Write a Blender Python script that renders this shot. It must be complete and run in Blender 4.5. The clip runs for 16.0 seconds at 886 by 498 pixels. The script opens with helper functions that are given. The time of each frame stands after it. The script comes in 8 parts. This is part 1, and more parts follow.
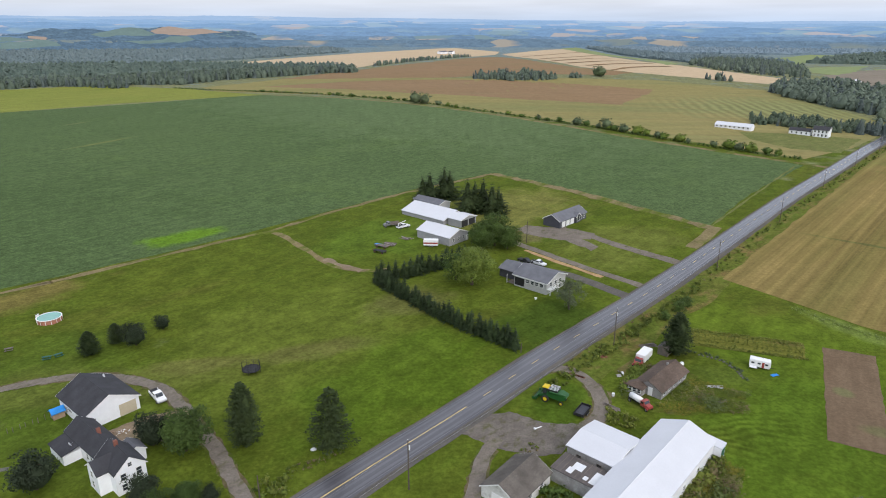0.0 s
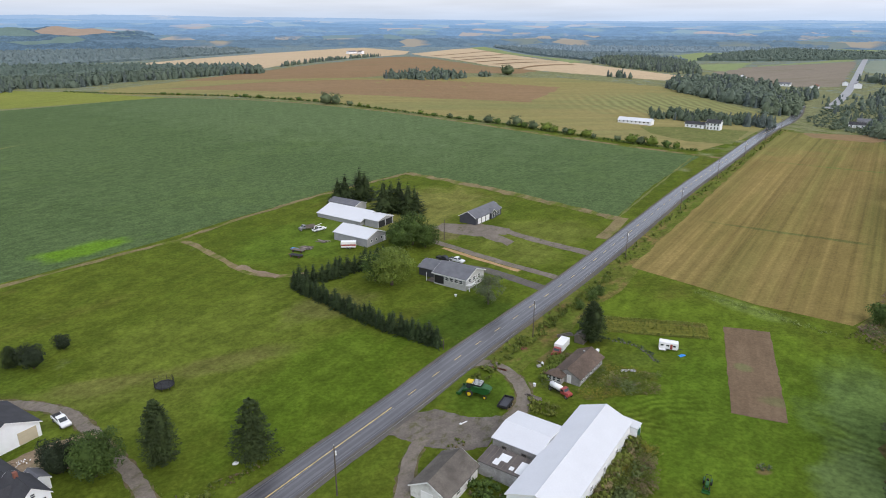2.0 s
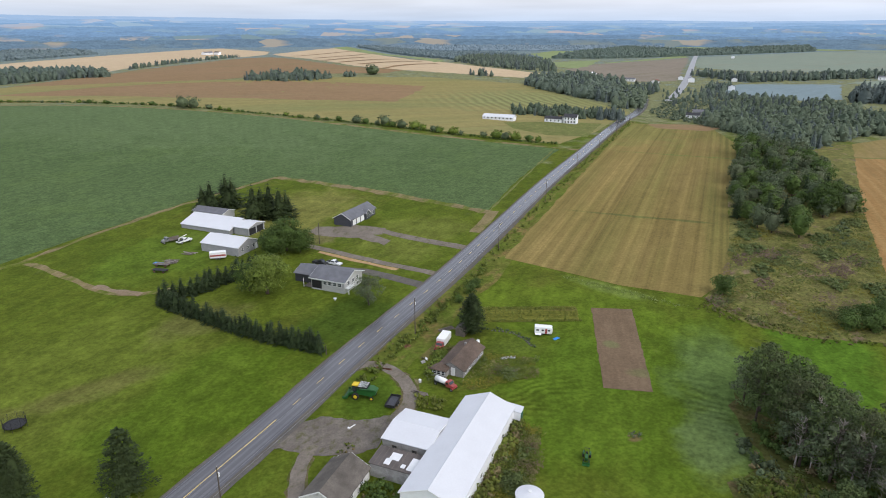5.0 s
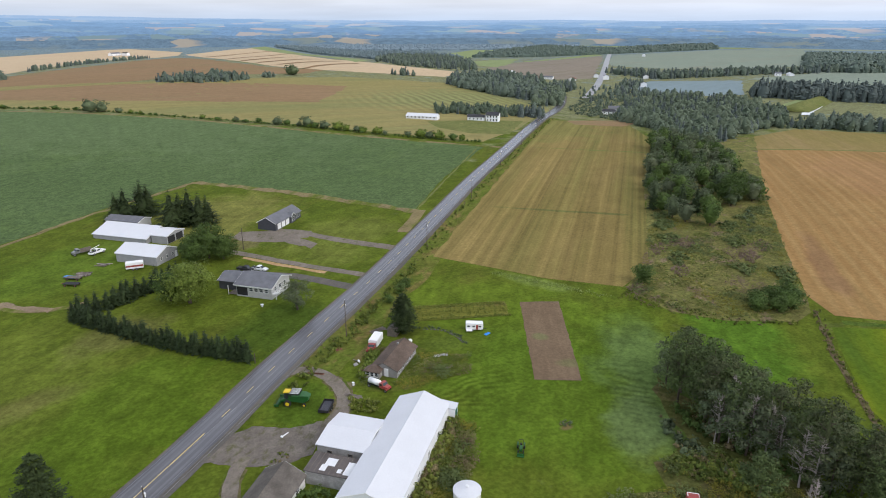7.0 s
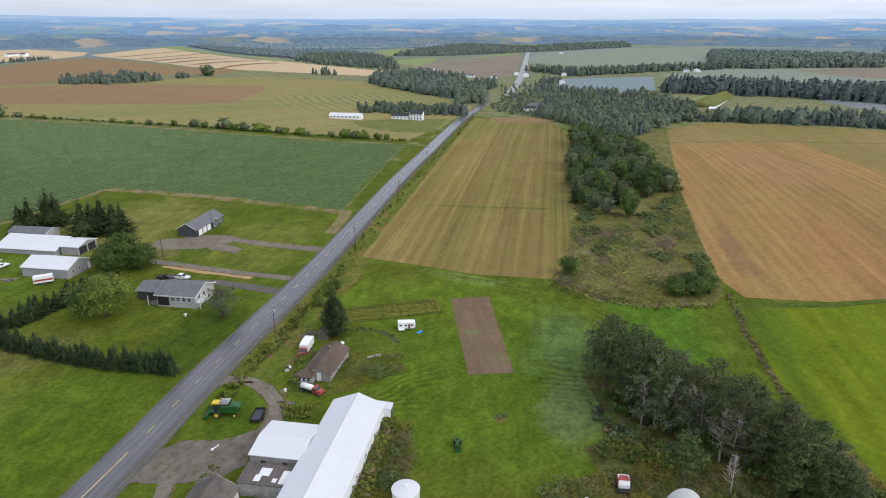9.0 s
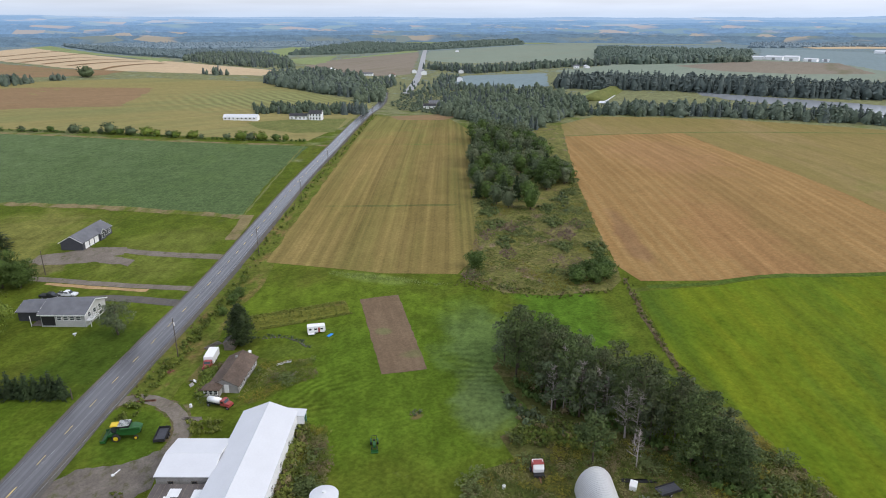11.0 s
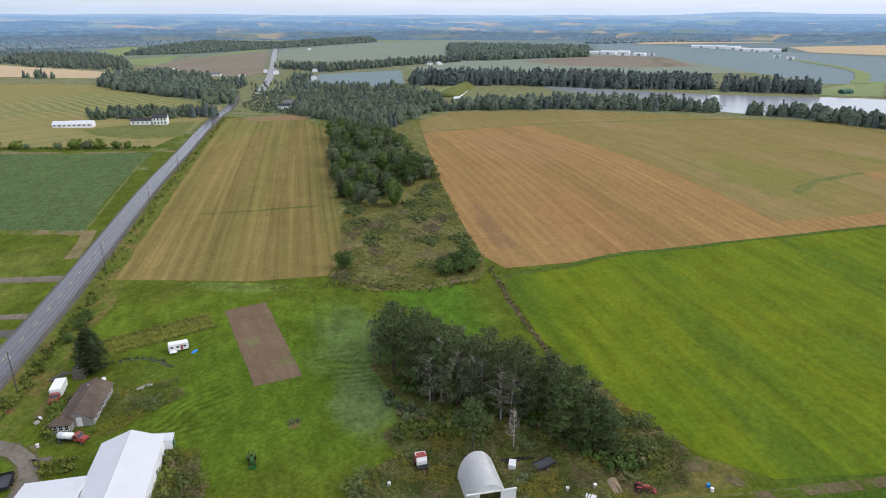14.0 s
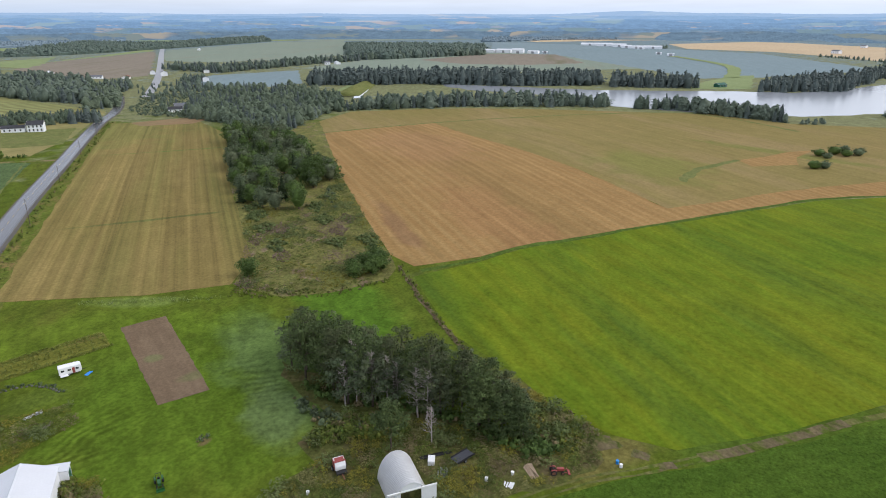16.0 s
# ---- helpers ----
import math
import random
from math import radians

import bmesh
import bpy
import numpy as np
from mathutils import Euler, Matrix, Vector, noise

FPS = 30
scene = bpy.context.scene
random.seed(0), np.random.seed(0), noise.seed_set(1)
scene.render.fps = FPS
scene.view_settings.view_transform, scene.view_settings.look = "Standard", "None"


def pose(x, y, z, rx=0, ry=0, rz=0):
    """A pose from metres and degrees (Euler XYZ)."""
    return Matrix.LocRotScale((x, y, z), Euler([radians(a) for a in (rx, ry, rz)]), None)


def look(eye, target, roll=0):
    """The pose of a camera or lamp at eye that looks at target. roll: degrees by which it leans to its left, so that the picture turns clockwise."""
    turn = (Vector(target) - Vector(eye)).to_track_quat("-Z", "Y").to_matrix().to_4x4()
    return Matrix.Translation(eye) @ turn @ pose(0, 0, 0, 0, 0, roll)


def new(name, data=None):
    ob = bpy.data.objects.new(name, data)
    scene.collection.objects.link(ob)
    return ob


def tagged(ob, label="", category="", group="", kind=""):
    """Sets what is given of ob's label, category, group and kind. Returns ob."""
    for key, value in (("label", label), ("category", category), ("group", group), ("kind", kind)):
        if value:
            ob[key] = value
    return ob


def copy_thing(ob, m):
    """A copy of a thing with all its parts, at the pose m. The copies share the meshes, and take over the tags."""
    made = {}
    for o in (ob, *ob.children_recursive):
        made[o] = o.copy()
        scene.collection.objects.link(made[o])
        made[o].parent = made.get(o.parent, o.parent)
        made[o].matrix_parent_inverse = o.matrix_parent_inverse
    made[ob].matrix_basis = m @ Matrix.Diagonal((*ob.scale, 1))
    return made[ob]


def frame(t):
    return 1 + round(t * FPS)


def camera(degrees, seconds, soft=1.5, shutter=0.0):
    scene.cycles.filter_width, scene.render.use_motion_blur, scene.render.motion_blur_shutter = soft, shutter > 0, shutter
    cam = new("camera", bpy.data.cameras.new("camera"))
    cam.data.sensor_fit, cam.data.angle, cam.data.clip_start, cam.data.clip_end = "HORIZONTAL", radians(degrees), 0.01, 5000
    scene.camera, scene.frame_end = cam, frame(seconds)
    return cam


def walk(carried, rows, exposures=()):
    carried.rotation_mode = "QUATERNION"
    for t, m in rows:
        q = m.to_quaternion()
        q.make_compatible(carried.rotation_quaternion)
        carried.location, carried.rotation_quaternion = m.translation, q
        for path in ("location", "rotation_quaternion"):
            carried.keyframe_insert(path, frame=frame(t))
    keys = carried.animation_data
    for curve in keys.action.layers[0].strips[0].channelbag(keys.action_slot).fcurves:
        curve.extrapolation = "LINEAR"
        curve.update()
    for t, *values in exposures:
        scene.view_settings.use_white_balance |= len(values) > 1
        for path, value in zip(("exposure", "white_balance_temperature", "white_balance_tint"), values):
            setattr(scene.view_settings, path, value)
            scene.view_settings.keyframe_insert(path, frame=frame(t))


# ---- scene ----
from collections import defaultdict

# ---- camera: a drone hovering 75 m over the fields, panning to the right ----
cam = camera(69.22, 16.0, soft=1.0)
PAN = [
    (0.0, -19.215, 0.56), (0.5, -19.226, -1.377), (1.0, -19.237, -3.32), (1.5, -19.24, -5.219), (2.0, -19.251, -7.144),
    (2.5, -19.262, -9.055), (3.0, -19.266, -10.965), (3.5, -19.267, -12.866), (4.0, -19.27, -14.772), (6.5, -19.3, -24.134),
    (7.0, -19.32, -25.487), (7.5, -19.335, -26.65), (8.0, -19.355, -28.099), (8.5, -19.384, -29.997), (9.0, -19.425, -32.184),
    (11.5, -19.611, -43.069), (12.0, -19.643, -45.151), (12.5, -19.67, -47.229), (13.0, -19.7, -49.294), (13.5, -19.735, -51.375),
    (14.0, -19.77, -53.436), (14.5, -19.79, -55.531), (15.0, -19.81, -57.641), (15.5, -19.835, -59.862), (16.0, -19.86, -62.12),
]
walk(cam, [(t, pose(0, 0, 75, 90 + tilt, 0, yaw)) for t, tilt, yaw in PAN])

# ---- light: a bright overcast sky and a very wide, weak sun ----
world = bpy.data.worlds.new("world")
scene.world = world
world.use_nodes = True
wn, wl = world.node_tree.nodes, world.node_tree.links
wn.clear()
SUN_EL, SUN_AZ = 38.0, 150.0
sky = wn.new("ShaderNodeTexSky")
sky.sky_type, sky.sun_disc = "NISHITA", False
sky.sun_elevation, sky.sun_rotation, sky.dust_density, sky.ozone_density = radians(SUN_EL), radians(SUN_AZ), 3.0, 1.5
clear = wn.new("ShaderNodeBackground")
clear.inputs[1].default_value = 0.05
wl.new(sky.outputs[0], clear.inputs[0])
tc = wn.new("ShaderNodeTexCoord")
sep = wn.new("ShaderNodeSeparateXYZ")
wl.new(tc.outputs["Generated"], sep.inputs[0])
ramp = wn.new("ShaderNodeValToRGB")
ramp.color_ramp.elements[0].position, ramp.color_ramp.elements[0].color = 0.0, (0.58, 0.72, 0.95, 1)
ramp.color_ramp.elements[1].position, ramp.color_ramp.elements[1].color = 0.6, (0.80, 0.84, 0.93, 1)
mid = ramp.color_ramp.elements.new(0.03)
mid.color = (0.74, 0.785, 0.91, 1)
wl.new(sep.outputs[2], ramp.inputs[0])
cmap = wn.new("ShaderNodeMapping")
cmap.inputs["Scale"].default_value = (2.2, 2.2, 26)
wl.new(tc.outputs["Generated"], cmap.inputs[0])
clouds = wn.new("ShaderNodeTexNoise")
clouds.inputs["Scale"].default_value, clouds.inputs["Detail"].default_value = 2.6, 5
wl.new(cmap.outputs[0], clouds.inputs["Vector"])
crange = wn.new("ShaderNodeMapRange")
crange.inputs[1].default_value, crange.inputs[2].default_value, crange.inputs[3].default_value, crange.inputs[4].default_value = 0.3, 0.7, 0.93, 1.07
wl.new(clouds.outputs[0], crange.inputs[0])
over = wn.new("ShaderNodeBackground")
wl.new(ramp.outputs[0], over.inputs[0])
# the overcast is brighter towards the hidden sun
sunward = wn.new("ShaderNodeVectorMath")
sunward.operation = "DOT_PRODUCT"
sunward.inputs[1].default_value = (math.sin(radians(SUN_AZ)), math.cos(radians(SUN_AZ)), 0)
wl.new(tc.outputs["Generated"], sunward.inputs[0])
veil = wn.new("ShaderNodeMapRange")
veil.inputs[1].default_value, veil.inputs[2].default_value, veil.inputs[3].default_value, veil.inputs[4].default_value = -1, 1, 0.87, 1.14
wl.new(sunward.outputs["Value"], veil.inputs[0])
bright = wn.new("ShaderNodeMath")
bright.operation = "MULTIPLY"
wl.new(crange.outputs[0], bright.inputs[0])
wl.new(veil.outputs[0], bright.inputs[1])
wl.new(bright.outputs[0], over.inputs[1])
both = wn.new("ShaderNodeAddShader")
wl.new(clear.outputs[0], both.inputs[0])
wl.new(over.outputs[0], both.inputs[1])
wl.new(both.outputs[0], wn.new("ShaderNodeOutputWorld").inputs[0])
sun = new("sun", bpy.data.lights.new("sun", "SUN"))
sun.data.energy, sun.data.angle, sun.data.color = 1.1, radians(36), (1.0, 0.97, 0.93)
sa = radians(SUN_AZ)
sun.matrix_world = look((0, 0, 300), (-math.sin(sa) * 100 * math.cos(radians(SUN_EL)), -math.cos(sa) * 100 * math.cos(radians(SUN_EL)), 300 - 100 * math.sin(radians(SUN_EL))))
scene.view_settings.exposure = 0.0


# ---- materials ----
def nodes_of(name):
    m = bpy.data.materials.new(name)
    m.use_nodes = True
    nt = m.node_tree
    return m, nt.nodes, nt.links, nt.nodes["Principled BSDF"]


def noise_node(n, l, vec, scale, detail=4, rough=0.55):
    k = n.new("ShaderNodeTexNoise")
    k.inputs["Scale"].default_value, k.inputs["Detail"].default_value, k.inputs["Roughness"].default_value = scale, detail, rough
    if vec is not None:
        l.new(vec, k.inputs["Vector"])
    return k.outputs[0]


def ranged(n, l, value, a, b, c, d):
    k = n.new("ShaderNodeMapRange")
    for i, v in enumerate((a, b, c, d)):
        k.inputs[i + 1].default_value = v
    l.new(value, k.inputs[0])
    return k.outputs[0]


def mixed(n, l, fac, a, b, mode="MIX"):
    k = n.new("ShaderNodeMix")
    k.data_type, k.blend_type = "RGBA", mode
    for i, v in ((0, fac), (6, a), (7, b)):
        if isinstance(v, (int, float)):
            k.inputs[i].default_value = v
        elif isinstance(v, tuple):
            k.inputs[i].default_value = (*v[:3], 1)
        else:
            l.new(v, k.inputs[i])
    return k.outputs[2]


def maths(n, l, op, a, b=0.0):
    k = n.new("ShaderNodeMath")
    k.operation = op
    for i, v in enumerate((a, b)):
        if isinstance(v, (int, float)):
            k.inputs[i].default_value = v
        else:
            l.new(v, k.inputs[i])
    return k.outputs[0]


def bumped(n, l, bsdf, height, strength=0.3, distance=0.05):
    k = n.new("ShaderNodeBump")
    k.inputs["Strength"].default_value, k.inputs["Distance"].default_value = strength, distance
    l.new(height, k.inputs["Height"])
    l.new(k.outputs[0], bsdf.inputs["Normal"])


def plain(name, colour, rough=0.6, metal=0.0, vary=0.12, scale=3.0, grime=None, spec=0.4):
    """Painted, woven or stony surface: colour with mottling at two scales and fine relief."""
    m, n, l, b = nodes_of(name)
    co = n.new("ShaderNodeTexCoord").outputs["Object"]
    big, small = noise_node(n, l, co, scale * 0.25), noise_node(n, l, co, scale * 4, 6)
    v = maths(n, l, "MULTIPLY", ranged(n, l, big, 0.3, 0.7, 1 - vary, 1 + vary), ranged(n, l, small, 0.3, 0.7, 1 - vary * 0.6, 1 + vary * 0.6))
    col = mixed(n, l, 1.0, tuple(colour), v, "MULTIPLY")
    if grime:
        col = mixed(n, l, ranged(n, l, noise_node(n, l, co, scale * 0.6, 7, 0.7), 0.5, 0.75, 0, 0.8), col, grime)
    l.new(col, b.inputs["Base Color"])
    b.inputs["Roughness"].default_value, b.inputs["Metallic"].default_value = rough, metal
    b.inputs["Specular IOR Level"].default_value = spec
    bumped(n, l, b, small, 0.15, 0.02)
    return m


def field(name, c1, c2, c3=None, angle=48.5, period=0.0, amount=0.5, big=0.02, fine=1.2, stretch=6.0, patch=(0.55, 0.7), contrast=0.35, bump=0.3, fade=1.0, grain=0.28, rows=0.0, row_scale=0.5, spots=(), swirl=0.0, ripples=(), rough=0.95, gloss=0.04, mottle=0.08):
    """Ground cover: two colours mixed at two scales, streaked along the working direction, with patches of a third."""
    m, n, l, b = nodes_of(name)
    geo = n.new("ShaderNodeNewGeometry").outputs["Position"]
    rot = n.new("ShaderNodeVectorRotate")
    rot.rotation_type = "Z_AXIS"
    rot.inputs["Angle"].default_value = radians(-angle)
    l.new(geo, rot.inputs["Vector"])
    mp = n.new("ShaderNodeMapping")
    mp.inputs["Scale"].default_value = (1 / stretch, 1, 1)
    l.new(rot.outputs[0], mp.inputs["Vector"])
    large = noise_node(n, l, geo, big, 5, 0.6)
    streak = noise_node(n, l, mp.outputs[0], 0.35, 4, 0.6)
    tiny = noise_node(n, l, geo, fine, 6, 0.7)
    f = maths(n, l, "ADD", maths(n, l, "MULTIPLY", large, 0.55), maths(n, l, "MULTIPLY", streak, 0.45))
    col = mixed(n, l, ranged(n, l, f, 0.5 - contrast * 0.5, 0.5 + contrast * 0.5, 0, 1), c1, c2)
    if period:
        sp = n.new("ShaderNodeSeparateXYZ")
        l.new(rot.outputs[0], sp.inputs[0])
        wob = maths(n, l, "MULTIPLY", noise_node(n, l, geo, 0.03, 3), 2.0)
        s = maths(n, l, "SINE", maths(n, l, "ADD", maths(n, l, "MULTIPLY", sp.outputs[1], 2 * math.pi / period), wob))
        k = maths(n, l, "MULTIPLY", ranged(n, l, s, -0.7, 0.9, 0, amount), ranged(n, l, streak, 0.3, 0.65, 0.35, 1.2))
        col = mixed(n, l, k, col, c2)
    if c3:
        col = mixed(n, l, ranged(n, l, noise_node(n, l, mp.outputs[0], big * 2.3, 6, 0.65), patch[0], patch[1], 0, fade), col, c3)
    if spots:
        edge = noise_node(n, l, geo, 0.06, 5, 0.6)
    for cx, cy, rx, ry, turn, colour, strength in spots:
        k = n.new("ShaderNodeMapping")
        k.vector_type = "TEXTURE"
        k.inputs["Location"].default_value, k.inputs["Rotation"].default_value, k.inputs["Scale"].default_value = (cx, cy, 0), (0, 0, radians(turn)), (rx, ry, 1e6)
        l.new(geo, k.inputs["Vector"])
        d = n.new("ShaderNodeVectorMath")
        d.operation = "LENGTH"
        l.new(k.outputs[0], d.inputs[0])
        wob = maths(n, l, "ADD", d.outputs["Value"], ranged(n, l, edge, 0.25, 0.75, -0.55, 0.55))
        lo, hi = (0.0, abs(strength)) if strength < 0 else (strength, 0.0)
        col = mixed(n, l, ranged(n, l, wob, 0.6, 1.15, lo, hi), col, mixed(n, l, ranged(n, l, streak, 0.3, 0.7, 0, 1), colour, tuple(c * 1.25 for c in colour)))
    if rows:
        rm = n.new("ShaderNodeMapping")
        rm.inputs["Scale"].default_value = (0.004, 1, 0.001)
        l.new(rot.outputs[0], rm.inputs["Vector"])
        rn = noise_node(n, l, rm.outputs[0], row_scale, 3, 0.6)
        col = mixed(n, l, 1.0, col, ranged(n, l, rn, 0.3, 0.7, 1 - rows, 1 + rows), "MULTIPLY")
    for cx, cy, rx, ry, turn, way, fineness, bend in ripples:
        k = n.new("ShaderNodeMapping")
        k.vector_type = "TEXTURE"
        k.inputs["Location"].default_value, k.inputs["Rotation"].default_value, k.inputs["Scale"].default_value = (cx, cy, 0), (0, 0, radians(turn)), (rx, ry, 1e6)
        l.new(geo, k.inputs["Vector"])
        d = n.new("ShaderNodeVectorMath")
        d.operation = "LENGTH"
        l.new(k.outputs[0], d.inputs[0])
        q = n.new("ShaderNodeVectorRotate")
        q.rotation_type = "Z_AXIS"
        q.inputs["Angle"].default_value = radians(-way)
        l.new(geo, q.inputs["Vector"])
        w = n.new("ShaderNodeTexWave")
        w.inputs["Scale"].default_value, w.inputs["Distortion"].default_value, w.inputs["Detail"].default_value, w.inputs["Detail Scale"].default_value = fineness, bend, 4.0, 0.45
        l.new(q.outputs[0], w.inputs["Vector"])
        amp = ranged(n, l, d.outputs["Value"], 0.3, 1.1, 0.62, 0)
        col = mixed(n, l, amp, col, mixed(n, l, 1.0, col, ranged(n, l, w.outputs["Fac"], 0, 1, 0.66, 1.3), "MULTIPLY"))
    if swirl:
        lay = n.new("ShaderNodeTexNoise")
        lay.inputs["Scale"].default_value, lay.inputs["Detail"].default_value, lay.inputs["Distortion"].default_value = 0.16, 7, 2.2
        l.new(geo, lay.inputs["Vector"])
        col = mixed(n, l, 1.0, col, ranged(n, l, lay.outputs[0], 0.3, 0.7, 1 - swirl, 1 + swirl), "MULTIPLY")
    if mottle:
        col = mixed(n, l, 1.0, col, ranged(n, l, noise_node(n, l, geo, 0.11, 7, 0.72), 0.3, 0.7, 1 - mottle, 1 + mottle), "MULTIPLY")
    clod = noise_node(n, l, mp.outputs[0], fine * 0.3, 4, 0.6)
    col = mixed(n, l, 1.0, col, ranged(n, l, clod, 0.3, 0.7, 1 - grain * 0.5, 1 + grain * 0.5), "MULTIPLY")
    col = mixed(n, l, 1.0, col, ranged(n, l, tiny, 0.3, 0.7, 1 - grain, 1 + grain), "MULTIPLY")
    l.new(col, b.inputs["Base Color"])
    b.inputs["Roughness"].default_value, b.inputs["Specular IOR Level"].default_value = rough, gloss
    bumped(n, l, b, tiny, bump, 0.25)
    return m


def leafy(name, c1, c2, spread=0.35):
    m, n, l, b = nodes_of(name)
    info, geo = n.new("ShaderNodeObjectInfo"), n.new("ShaderNodeNewGeometry")
    r = maths(n, l, "ADD", maths(n, l, "MULTIPLY", geo.outputs["Random Per Island"], 0.6), maths(n, l, "MULTIPLY", info.outputs["Random"], 0.4))
    col = mixed(n, l, r, c1, c2)
    big = noise_node(n, l, geo.outputs["Position"], 0.35, 3)
    col = mixed(n, l, 1.0, col, ranged(n, l, big, 0.3, 0.7, 1 - spread, 1 + spread), "MULTIPLY")
    l.new(col, b.inputs["Base Color"])
    b.inputs["Roughness"].default_value, b.inputs["Specular IOR Level"].default_value = 0.75, 0.2
    return m


